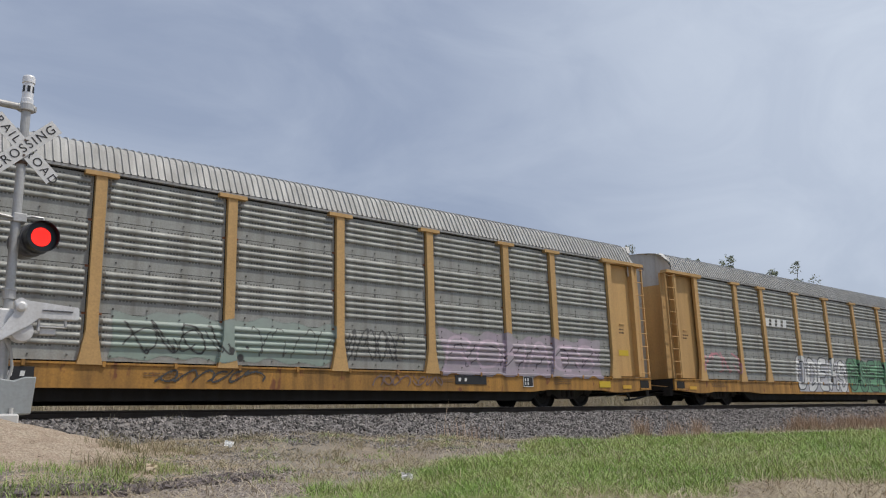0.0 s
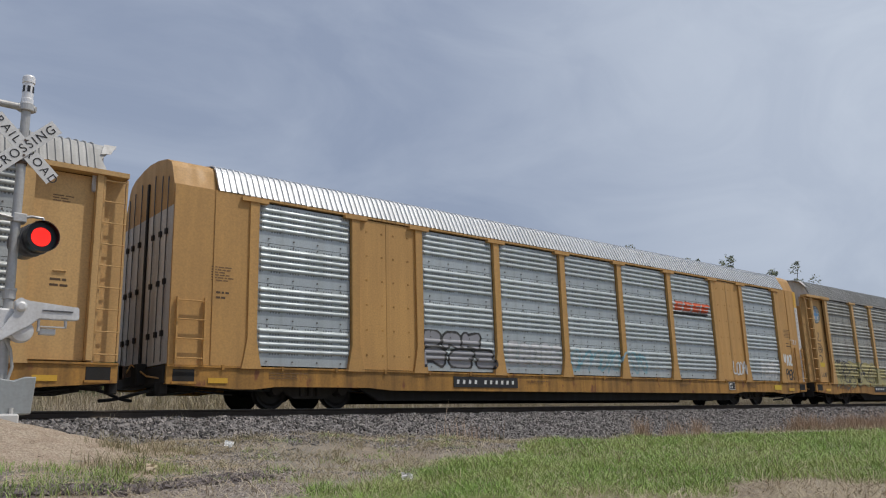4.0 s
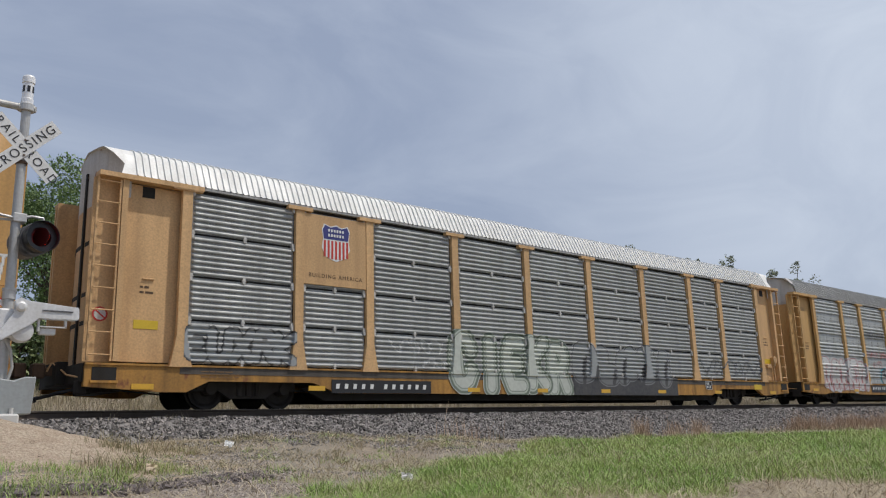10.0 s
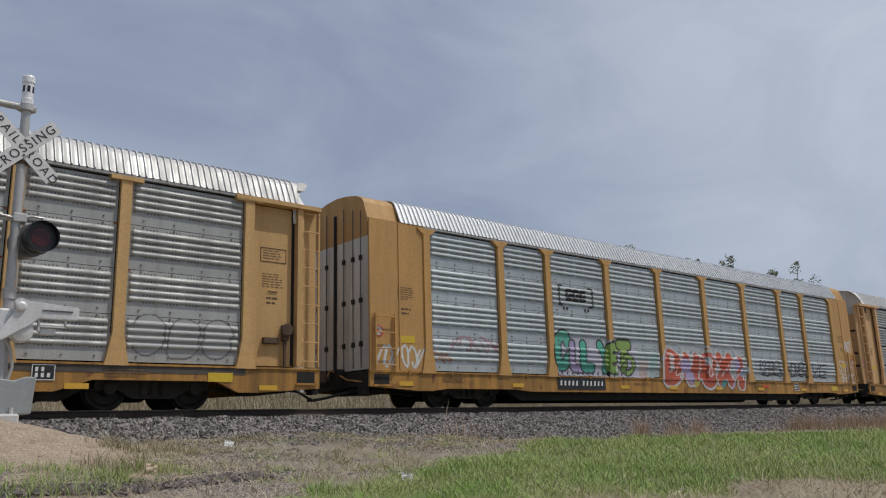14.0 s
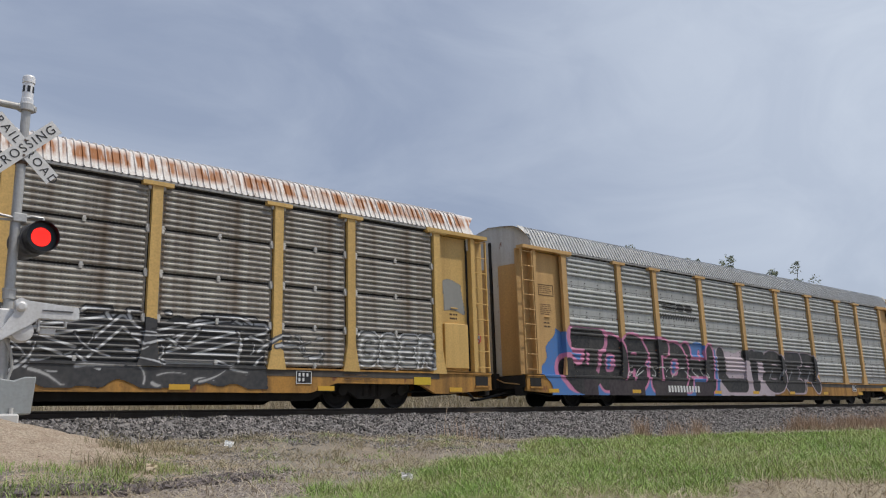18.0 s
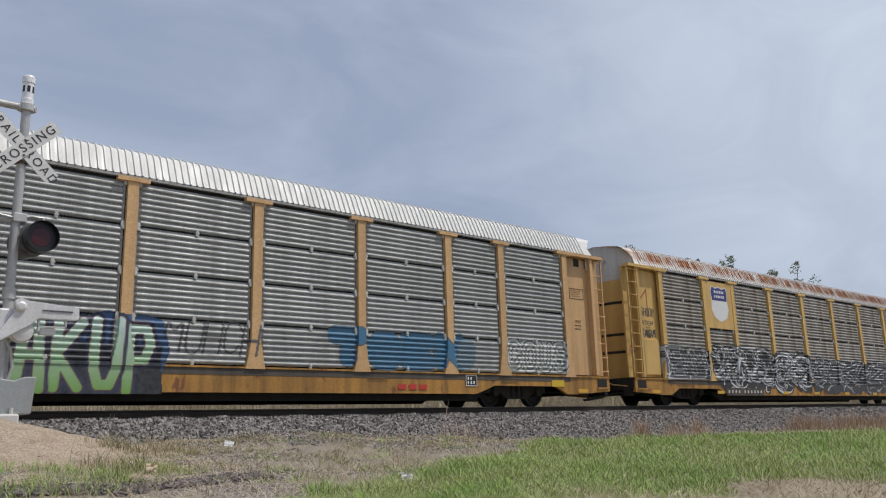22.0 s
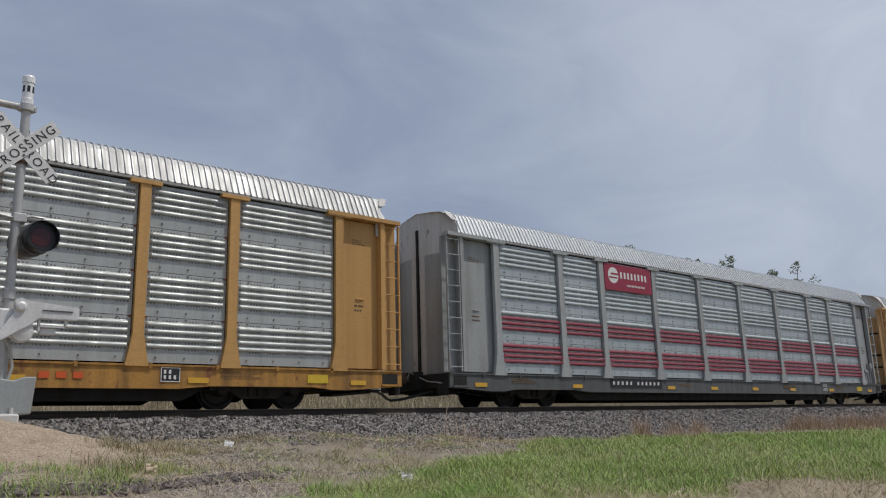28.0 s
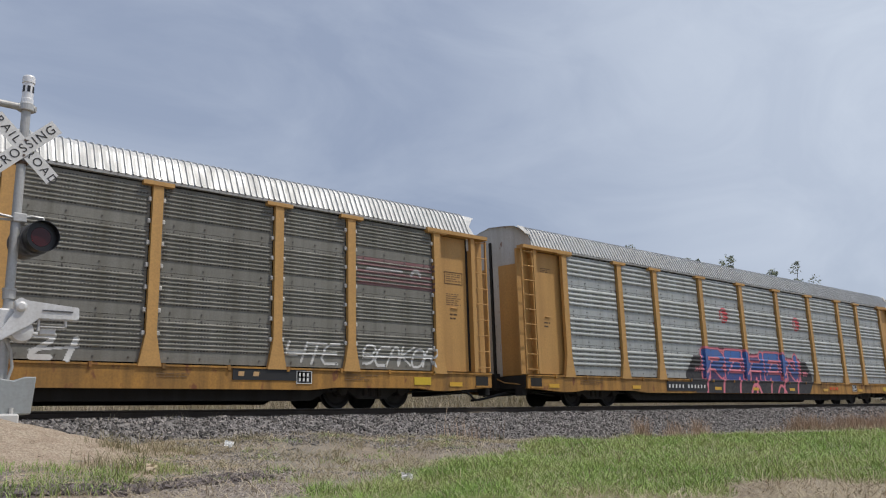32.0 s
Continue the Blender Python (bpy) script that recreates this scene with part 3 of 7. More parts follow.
        pts = [(e * (HALF - 0.95), -0.66, 0.46), (e * (HALF - 0.35), -0.62, 0.44), (e * (HALF - 0.1), -0.6, 0.42)] + [(e * (HALF + 0.82 * t), -0.6 + 0.6 * t, 0.42 - 0.20 * math.sin(t * math.pi / 2)) for t in (0.2, 0.4, 0.6, 0.8, 1.0)]
        part("brake_hose", rods(pts, 0.036, 6), MAT["hose"], car)
        bm = blocks((*sorted((e * (HALF - 0.9), e * (HALF - 0.5))), -0.9, 0.9, 0.36, 0.55), (*sorted((e * HALF, e * (HALF + 0.2))), -0.45, 0.45, 0.52, 0.98), (*sorted((e * (HALF - 0.1), e * (HALF + 0.06))), -1.4, -1.1, 0.30, 0.55), bevel=0.01)
        part("draft_gear", bm, MAT["black"], car)
        truck(car, e * 10.06)
    return car


# skirt colour holds grime and the shade at the panel foot; also backs a plate
MAT["skirt"] = weathered("skirt_grime_shade", (0.10, 0.085, 0.07), (0.04, 0.035, 0.03), 0.5, 0.7)
MAT["roof_edge"] = weathered("eave_grey", (0.40, 0.40, 0.39), (0.15, 0.13, 0.11), 0.4, 0.5)
MAT["bolt"] = plain("bolt_dark", (0.12, 0.11, 0.10), 0.6)
CARS = []
LABELS = ["dusty grey panelled autorack wagon with yellow posts and faded spray paint",
          "grey panelled autorack wagon with yellow posts and green and pink graffiti",
          "yellow autorack wagon with bright silver panels and smooth yellow sheets",
          "silver autorack wagon with yellow posts and long grey and turquoise graffiti",
          "blue-grey slatted autorack wagon with white roof and pale yellow posts",
          "silver autorack wagon with smooth yellow ends and turquoise and red graffiti",
          "silver autorack wagon with yellow posts and large black and blue graffiti",
          "rust-stained slatted autorack wagon with rusty white roof and black-white graffiti",
          "blue-grey slatted autorack wagon with white roof and green and white graffiti",
          "grey and silver autorack wagon with two dark red stripes",
          "silver autorack wagon with yellow posts and blue and pink graffiti",
          "dark dirty grey autorack wagon with yellow posts and rusty sill"]
for i, spec in enumerate(WAGONS):
    car = wagon(i, spec)
    tagged(car, LABELS[i], "rail wagon", "wagons of the freight train")
    CARS.append(car)


# ---- crossing signal ----
def text_part(name, words, size, m, mat, parent, label=""):
    c = bpy.data.curves.new(name, "FONT")
    c.body, c.size, c.align_x, c.align_y, c.extrude = words, size, "CENTER", "CENTER", 0.002
    c.space_character = 1.3
    tmp = bpy.data.objects.new(name, c)
    scene.collection.objects.link(tmp)
    me = bpy.data.meshes.new_from_object(tmp.evaluated_get(bpy.context.evaluated_depsgraph_get()))
    bpy.data.objects.remove(tmp)
    me.materials.clear()
    ob = link_mesh(name, me, mat, parent, label)
    ob.matrix_basis = m
    return ob


MAT["mast"] = weathered("galvanised_mast", (0.52, 0.52, 0.51), (0.28, 0.25, 0.21), 0.5, 0.45, 0.3)
MAT["board"] = weathered("sign_white", (0.74, 0.74, 0.73), (0.45, 0.43, 0.40), 0.35, 0.5)
MAT["cast"] = weathered("cast_aluminium_paint", (0.80, 0.80, 0.80), (0.35, 0.33, 0.30), 0.35, 0.4, 0.2)
MAT["lampblack"] = plain("lamp_black", (0.012, 0.012, 0.013), 0.35)
MAT["lamprim"] = plain("lamp_grey", (0.10, 0.10, 0.105), 0.3)
MAT["dark_lens"] = plain("lens_dark_red", (0.05, 0.006, 0.006), 0.2)
MAT["lit"] = glow("led_lit", (1.0, 0.022, 0.012), 2.2)
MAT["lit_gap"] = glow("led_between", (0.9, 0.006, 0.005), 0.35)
MAT["basebox"] = weathered("base_grey", (0.33, 0.36, 0.37), (0.2, 0.19, 0.17), 0.35, 0.5)
MX, MY = 2.56, -4.70
signal = tagged(new("crossing_signal"), "grey steel railway crossing signal mast with crossbuck and red lamp", "crossing signal")
signal.location = (MX, MY, -0.25)
GZ = 0.25   # offset from the foot to rail level


def up(z):
    return z + GZ


bm = bmesh.new()
lathe(bm, [(0.072, 0.25), (0.072, up(1.55)), (0.068, up(1.56)), (0.066, up(4.58))], 20)
part("mast", bm, MAT["mast"], signal)
bm = bmesh.new()
lathe(bm, [(0.105, up(4.50)), (0.105, up(4.56)), (0.09, up(4.57)), (0.09, up(4.64)), (0.082, up(4.65)), (0.082, up(4.90)), (0.092, up(4.91)), (0.092, up(5.0)), (0.075, up(5.03)), (0.02, up(5.04))], 24)
bell = part("bell", bm, MAT["cast"], signal, "slotted aluminium warning bell housing")
for a in (-60, -5, 50):
    bm = bmesh.new()
    block(bm, -0.022, 0.022, -0.012, 0.012, -0.055, 0.055, bevel=0.01)
    sl = part("slot", bm, MAT["lampblack"], bell)
    sl.matrix_basis = Matrix.Translation((0, 0, up(4.80))) @ Matrix.Rotation(radians(a), 4, "Z") @ Matrix.Translation((0, -0.078, 0))
# cantilever tube going off to the road side
bm = bmesh.new()
rod(bm, (-0.05, 0, up(4.50)), (-2.6, -0.02, up(4.48)), 0.055, 14)
rod(bm, (-0.12, 0, up(4.50)), (0.11, 0, up(4.50)), 0.065, 14)
part("side_arm", bm, MAT["mast"], signal)
bm = bmesh.new()
lathe(bm, [(0.10, up(4.44)), (0.115, up(4.45)), (0.115, up(4.55)), (0.10, up(4.56))], 20)
block(bm, 0.08, 0.14, -0.03, 0.03, up(4.46), up(4.54))
part("arm_clamp", bm, MAT["mast"], signal)
# crossbuck
for k, (turn, y, words) in enumerate(((-45, -0.100, ("RAIL", "ROAD")), (45, -0.118, ("CROSSING",)))):
    bm = bmesh.new()
    block(bm, -0.61, 0.61, -0.004, 0.004, -0.114, 0.114)
    bd = part("crossbuck_board", bm, MAT["board"], signal, "white board with black capitals")
    bd.matrix_basis = Matrix.Translation((0, y, up(3.82))) @ Matrix.Rotation(radians(-turn), 4, "Y")
    for w in words:
        off = 0 if len(words) == 1 else (-0.35 if w == "RAIL" else 0.365)
        text_part("lettering", w, 0.185 if len(words) == 2 else 0.19, Matrix.Translation((off, -0.0065, 0.0)) @ Matrix.Rotation(radians(90), 4, "X"), MAT["blackpaint"], bd)
for z in (3.70, 3.94):
    bm = bmesh.new()
    rod(bm, (0, -0.13, up(z)), (0, 0.09, up(z)), 0.018, 8)
    part("sign_bolt", bm, MAT["coupler"], signal)
bm = bmesh.new()
lathe(bm, [(0.085, up(3.58)), (0.085, up(3.63))], 16)
part("sign_strap", bm, MAT["coupler"], signal)
# lamp bracket
bm = rods([(-0.50, -0.05, up(2.80)), (-0.2, -0.06, up(2.74)), (0.02, -0.05, up(2.72)), (0.20, -0.06, up(2.775)), (0.36, -0.05, up(2.77)), (0.37, -0.05, up(2.68))], 0.022, 8)
rod(bm, (-0.5, -0.02, up(2.68)), (0.05, -0.02, up(2.70)), 0.02, 8)
block(bm, -0.06, 0.13, -0.10, 0.09, up(2.66), up(2.80), bevel=0.015)
part("lamp_bracket", bm, MAT["mast"], signal)
FLASHERS = []
for lx in (0.36, -0.46):
    face = Matrix.Translation((lx - 0.07, -0.05, up(2.44))) @ Matrix.Rotation(radians(8), 4, "Z") @ Matrix.Rotation(radians(90), 4, "X") @ Matrix.Scale(0.88, 4)
    bm = bmesh.new()
    lathe(bm, [(0.10, -0.06), (0.17, -0.05), (0.265, -0.01), (0.28, 0.0), (0.275, 0.012), (0.15, 0.016)], 32)
    lamp = part("signal_lamp", bm, MAT["lamprim"], signal, "round black flashing lamp with hood")
    lamp.matrix_basis = face
    bm = bmesh.new()
    prof = [(0.245, 0.012), (0.262, 0.14), (0.272, 0.30)]
    rings = []
    for r, h in prof + [(r - 0.008, h) for r, h in prof[::-1]]:
        rings.append([bm.verts.new((r * math.cos(a), r * math.sin(a), h)) for a in np.linspace(0, 2 * math.pi, 32, endpoint=False)])
    for a, b in zip(rings, rings[1:] + rings[:1]):
        for q in range(32):
            bm.faces.new((a[q], a[(q + 1) % 32], b[(q + 1) % 32], b[q]))
    part("hood", bm, MAT["lampblack"], lamp)
    # second lamp back to back, facing the other way
    bm = bmesh.new()
    lathe(bm, [(0.06, -0.05), (0.06, -0.22), (0.24, -0.24), (0.28, -0.26), (0.25, -0.28), (0.262, -0.42), (0.272, -0.58), (0.262, -0.58), (0.24, -0.30), (0.05, -0.30)], 32)
    part("rear_lamp", bm, MAT["lamprim"], lamp, "rear lamp with black hood")
    bm = bmesh.new()
    lathe(bm, [(0.248, 0.014), (0.248, 0.02), (0.17, 0.022), (0.165, 0.03)], 32)
    part("face_ring", bm, MAT["lampblack"], lamp)
    bm = bmesh.new()
    shade = [[bm.verts.new((r * math.cos(a), r * math.sin(a), h)) for a in np.linspace(0, 2 * math.pi, 32, endpoint=False)] for r, h in ((0.168, 0.186), (0.168, 0.194), (0.256, 0.194), (0.256, 0.186))]
    for a, b in zip(shade, shade[1:] + shade[:1]):
        for q in range(32):
            bm.faces.new((a[q], a[(q + 1) % 32], b[(q + 1) % 32], b[q]))
    part("lens_surround", bm, MAT["lampblack"], lamp)
    # turning lamp insert: light diodes on one face, dark red lens on the other
    bm = bmesh.new()
    lathe(bm, [(0.148, -0.003), (0.15, 0.0), (0.148, 0.003)], 28)
    insert = part("lamp_insert", bm, MAT["dark_lens"], lamp)
    insert.data.materials.append(MAT["lit_gap"])
    insert.data.materials.append(MAT["lit"])
    for p in insert.data.polygons:
        if p.normal.z > 0.9:
            p.material_index = 1
    bm = bmesh.new()
    bm.from_mesh(insert.data)
    for ring_n, rr in ((1, 0), (6, 0.03), (12, 0.058), (18, 0.086), (24, 0.114), (28, 0.136)):
        for q in range(ring_n):
            a = 2 * math.pi * q / ring_n + rr * 9
            before = set(bm.faces)
            bmesh.ops.create_circle(bm, cap_ends=True, segments=6, radius=0.0115, matrix=Matrix.Translation((rr * math.cos(a), rr * math.sin(a), 0.0065)))
            for f in set(bm.faces) - before:
                f.material_index = 2
                f.normal_update()
    bm.to_mesh(insert.data)
    bm.free()
    insert.location, insert.scale = (0, 0, 0.19), (1.1, 1.1, 1.1)
    FLASHERS.append(insert)
# gate mechanism with its short arm
bm = bmesh.new()
prism(bm, [(0.04, up(1.30)), (0.02, up(1.44)), (0.10, up(1.50)), (0.20, up(1.46)), (0.30, up(1.45)), (0.91, up(1.40)), (0.92, up(1.22)), (0.86, up(1.20)), (0.36, up(1.20)), (0.26, up(1.10)), (0.10, up(1.00)), (-0.12, up(0.86)), (-0.16, up(0.95))], 1, -0.30, -0.20)
bmesh.ops.bevel(bm, geom=bm.edges[:], offset=0.012, segments=2, affect="EDGES")
arm = part("gate_arm_casting", bm, MAT["cast"], signal, "white cast arm bracket")
bm = bmesh.new()
block(bm, 0.40, 0.82, -0.315, -0.30, up(1.315), up(1.335))
part("arm_slot", bm, MAT["lamprim"], arm)
bm = bmesh.new()
lathe(bm, [(0.075, 0), (0.075, 0.03), (0.045, 0.05), (0.02, 0.052)], 18, Matrix.Translation((0.11, -0.30, up(1.36))) @ Matrix.Rotation(radians(90), 4, "X"))
part("pivot_cap", bm, MAT["cast"], arm)
bm = bmesh.new()
block(bm, 0.36, 0.76, -0.26, -0.20, up(1.085), up(1.105), bevel=0.004)
block(bm, 0.36, 0.39, -0.26, -0.20, up(1.02), up(1.20), bevel=0.004)
block(bm, 0.73, 0.76, -0.26, -0.20, up(1.09), up(1.20), bevel=0.004)
block(bm, 0.40, 0.62, -0.22, -0.12, up(0.98), up(1.075), bevel=0.01)
part("weight_rack", bm, MAT["cast"], signal)
bm = bmesh.new()
lathe(bm, [(0.05, -0.14), (0.15, -0.12), (0.17, 0.0), (0.15, 0.12), (0.05, 0.14)], 20, Matrix.Translation((0.17, -0.12, up(1.02))) @ Matrix.Rotation(radians(90), 4, "X"))
block(bm, -0.16, 0.26, -0.20, 0.14, up(0.92), up(1.34), bevel=0.03)
part("gate_motor_box", bm, MAT["cast"], signal)
bm = bmesh.new()
lathe(bm, [(0.09, up(1.50)), (0.09, up(1.62)), (0.10, up(1.63)), (0.10, up(1.66))], 18)
part("mast_collar", bm, MAT["mast"], signal)
bm = rods([(-0.02, -0.1, up(0.92)), (0.06, -0.12, up(0.75)), (0.10, -0.12, up(0.5)), (0.05, -0.12, up(0.30))], 0.022, 8)
part("cable_conduit", bm, MAT["mast"], signal)
bm = bmesh.new()
prism(bm, [(-0.32, up(0.33)), (-0.1, up(0.335)), (0.12, up(0.30)), (0.25, up(0.36)), (0.40, up(0.36)), (0.36, up(-0.17)), (-0.32, up(-0.17))], 1, -0.28, 0.28)
bmesh.ops.bevel(bm, geom=bm.edges[:], offset=0.015, segments=1, affect="EDGES")
part("base_box", bm, MAT["basebox"], signal, "grey steel base box")
bm = bmesh.new()
block(bm, -0.38, 0.20, -0.36, 0.36, -0.25, up(-0.16), bevel=0.03)
for a in (-0.28, 0.1):
    rod(bm, (a, -0.3, up(-0.2)), (a, -0.3, up(-0.08)), 0.03, 6)
part("foundation", bm, plain("concrete_pale", (0.55, 0.54, 0.52), 0.85), signal, "pale concrete foundation")


# ---- trees ----
def leaf_material(name, a, b, dry=(0.16, 0.2, 0.06)):
    m, n, l, bs = material(name, 0.7)
    g = n.new("ShaderNodeNewGeometry")
    c = mix(n, l, g.outputs["Random Per Island"], a, b)
    patch = noise_node(n, l, 0.9, 4)
    c = mix(n, l, ramp(n, l, patch, 0.4, 0.66, 0.0, 0.55), c, dry)
    l.new(c, bs.inputs["Base Color"])
    return m


MAT_LEAF = leaf_material("leaf_green", (0.08, 0.15, 0.045), (0.25, 0.36, 0.13))
MAT_LEAF2 = leaf_material("leaf_olive", (0.10, 0.15, 0.06), (0.26, 0.32, 0.15))
MAT_LEAF3 = leaf_material("leaf_grey_green", (0.22, 0.25, 0.18), (0.38, 0.41, 0.30), (0.34, 0.35, 0.27))
MAT_BARK = plain("bark_brown", (0.10, 0.075, 0.055), 0.95, vary=0.4, scale=9)


def leaves(centres, radii, count, size, rng):
    """Small leaf blades in clumps."""
    k = rng.integers(0, len(centres), count)
    d = rng.normal(size=(count, 3))
    d /= np.linalg.norm(d, axis=1)[:, None]
    p = centres[k] + d * (radii[k] * rng.uniform(0.25, 1.05, count) ** 0.6)[:, None]
    a = rng.normal(size=(count, 3))
    a /= np.linalg.norm(a, axis=1)[:, None]
    b = np.cross(a, rng.normal(size=(count, 3)))
    b /= np.linalg.norm(b, axis=1)[:, None]
    s = (size * rng.uniform(0.6, 1.4, count))[:, None]
    v = np.stack([p - a * s, p + b * s * 0.42, p + a * s, p - b * s * 0.42], 1).reshape(-1, 3)
    f = np.arange(count * 4).reshape(-1, 4).tolist()
    return v, f


def tree(name, x, y, h, spread, seed, mat, count, low=0.12, size=0.11, label="", sparse=False):
    rng = np.random.default_rng(seed)
    t = tagged(new(name), label, "tree", "trees behind the track")
    z = float(rise(x, y))
    t.location = (x, y, z - 0.05)
    bm = bmesh.new()
    top = Vector((rng.normal() * 0.3, rng.normal() * 0.3, h * 0.72))
    rod(bm, (0, 0, 0), top * 0.5, 0.035 * h * 0.5, 9, 0.024 * h * 0.5)
    rod(bm, top * 0.5, top, 0.024 * h * 0.5, 8, 0.008 * h * 0.5)
    cs, rs = [], []
    for i in range(26 if not sparse else 14):
        f = rng.uniform(low, 0.95)
        a = rng.uniform(0, 2 * math.pi)
        reach = spread * (1 - 0.75 * max(0, f - 0.35)) * rng.uniform(0.35, 1.0)
        tip = Vector((math.cos(a) * reach, math.sin(a) * reach, h * f + 0.25))
        root = top * min(1, f * 0.95)
        rod(bm, root, tip, 0.05, 6, 0.012)
        cs.append(tip)
        rs.append(spread * rng.uniform(0.22, 0.42) * (0.6 if sparse else 1))
    cs.append(Vector((top.x, top.y, h * 0.93)))
    rs.append(spread * (0.3 if not sparse else 0.42))
    part("trunk", bm, MAT_BARK, t)
    v, f = leaves(np.array(cs), np.array(rs), count, size, rng)
    link_mesh("crown", data("crown", v, f, mat), None, t)
    return t


tree("tree", 7.4, 15.5, 9.3, 3.2, 3, MAT_LEAF, 40000, 0.0, 0.072, label="leafy green tree beyond the track")
tree("tree", 3.2, 16.5, 9.0, 3.4, 4, MAT_LEAF2, 22000, 0.0, 0.075, label="leafy olive-green tree beyond the track")
tree("tree", 11.2, 18.0, 8.6, 2.3, 5, MAT_LEAF, 15000, 0.1, 0.075, label="small green tree beyond the track")
for k, (tx, ty, hh) in enumerate(((5.2, 13.2, 2.6), (6.5, 12.6, 2.4), (3.8, 12.8, 2.2), (8.0, 12.8, 3.0), (10.6, 13.4, 2.4), (13.0, 14.5, 2.2))):
    tree("bush", tx, ty, hh, 1.7, 40 + k, MAT_LEAF2 if k % 2 else MAT_LEAF, 4200, 0.0, 0.09, "dense green bush on the far bank")
for k, (tx, ty, hh, sp) in enumerate(((44.0, 14, 10.9, 1.0), (51.0, 14, 10.7, 1.1), (55.4, 14, 11.1, 1.4), (56.6, 14.5, 10.9, 0.9), (62.4, 14, 11.1, 1.2), (66.6, 14, 12.0, 1.3), (70.0, 14.5, 11.0, 1.5))):
    tree("tree", tx, ty, hh, sp, 20 + k, MAT_LEAF3, 950, 0.35, 0.10, "thin young tree rising above the wagon roofs", True)


# ---- grass, weeds, stones ----
def wave(x, y, s=1.0):
    return np.sin(x * 1.7 * s + 1.3 * np.sin(y * 1.1 * s)) * np.sin(y * 2.1 * s + np.sin(x * 0.9 * s))


def blades(name, pts, height, width, lean, mat, rng, label, category):
    """Bent tapering blades, each of three faces."""
    k = len(pts)
    a = rng.uniform(0, 2 * math.pi, k)
    h = height * rng.uniform(0.5, 1.25, k) * (1 + 0.45 * wave(pts[:, 0], pts[:, 1], 2.4) + 0.25 * wave(pts[:, 1], pts[:, 0], 5.1))
    w = width * rng.uniform(0.6, 1.3, k)
    ln = h * lean * rng.uniform(0.3, 1.6, k)
    side = np.stack([np.cos(a), np.sin(a), np.zeros(k)], 1)
    b = a + rng.normal(size=k) * 0.5 + math.pi / 2
    fall = np.stack([np.cos(b), np.sin(b), np.zeros(k)], 1)
    upv = np.array([0, 0, 1.0])
    p0, p1, p2 = pts, pts + upv * (h * 0.55)[:, None] + fall * (ln * 0.3)[:, None], pts + upv * h[:, None] + fall * ln[:, None]
    sw = side * w[:, None]
    v = np.stack([p0 - sw, p0 + sw, p1 + sw * 0.7, p1 - sw * 0.7, p2], 1).reshape(-1, 3)
    base = (np.arange(k) * 5)[:, None]
    quads, tris = (base + [0, 1, 2, 3]).tolist(), (base + [3, 2, 4]).tolist()
    ob = link_mesh(name, data(name, v, quads + tris, mat), None)
    return tagged(ob, label, category, kind="stuff")


def scatter(rng, k, x0, x1, y0, y1, keep):
    x, y = rng.uniform(x0, x1, k), rng.uniform(y0, y1, k)
    m = keep(x, y)
    x, y = x[m], y[m]
    return np.stack([x, y, rise(x, y) - 0.01], 1)


def green_top(x):
    return np.interp(x, [3.2, 4.4, 6.6, 9.0, 11.2, 13.2, 14.8, 18, 24, 40], [-11.4, -10.1, -9.1, -7.7, -6.5, -5.2, -4.5, -4.9, -6.0, -8.0])


def green_low(x):
    return np.interp(x, [3.4, 5.2, 6.4, 7.0, 7.8, 8.6, 9.5, 11, 14, 30, 60], [-12.2, -12.9, -13.2, -13.1, -12.9, -13.2, -13.8, -14.8, -16.3, -17, -17])


MAT_GRASS = leaf_material("grass_green", (0.11, 0.215, 0.033), (0.35, 0.51, 0.11), (0.45, 0.46, 0.18))
MAT_STRAW = leaf_material("grass_straw", (0.30, 0.235, 0.145), (0.60, 0.51, 0.36), (0.36, 0.29, 0.18))
MAT_BANK = leaf_material("grass_bank", (0.27, 0.22, 0.155), (0.48, 0.41, 0.30), (0.30, 0.28, 0.17))
MAT_RUSTWEED = leaf_material("weed_brown", (0.34, 0.225, 0.145), (0.56, 0.42, 0.30), (0.42, 0.29, 0.19))
MAT_MIXED = leaf_material("grass_mixed", (0.18, 0.175, 0.075), (0.47, 0.395, 0.255), (0.40, 0.33, 0.20))
rng = np.random.default_rng(11)


def in_green(x, y):
    j = 0.35 * wave(x, y, 1.6)
    return (y < green_top(x) + j) & (y > green_low(x) + j)


def lush(x, y):
    """Grass thins out in worn patches and towards its edges."""
    j = 0.5 * wave(x, y, 1.1) + 0.35 * wave(y, x, 3.3) + rng.uniform(-0.45, 0.45, np.shape(x))
    edge = np.minimum(green_top(x) - y, y - green_low(x))
    return in_green(x, y) & (edge + 1.3 * j > -0.1)


near = scatter(rng, 230000, 3.2, 14, -15.5, -3.6, lambda x, y: lush(x, y) & (np.hypot(x, y + 17.6) < 13))
mid = scatter(rng, 260000, 3.2, 26, -17, -3.6, lambda x, y: lush(x, y) & (np.hypot(x, y + 17.6) >= 13))
out = scatter(rng, 60000, 24, 60, -17, -3.7, in_green)
blades("grass", near, 0.105, 0.0036, 0.9, MAT_GRASS, rng, "lush green grass on the verge", "grass")
blades("grass", mid, 0.12, 0.005, 0.8, MAT_GRASS, rng, "lush green grass on the verge", "grass")
blades("grass", out, 0.15, 0.011, 0.6, MAT_GRASS, rng, "lush green grass on the verge", "grass")
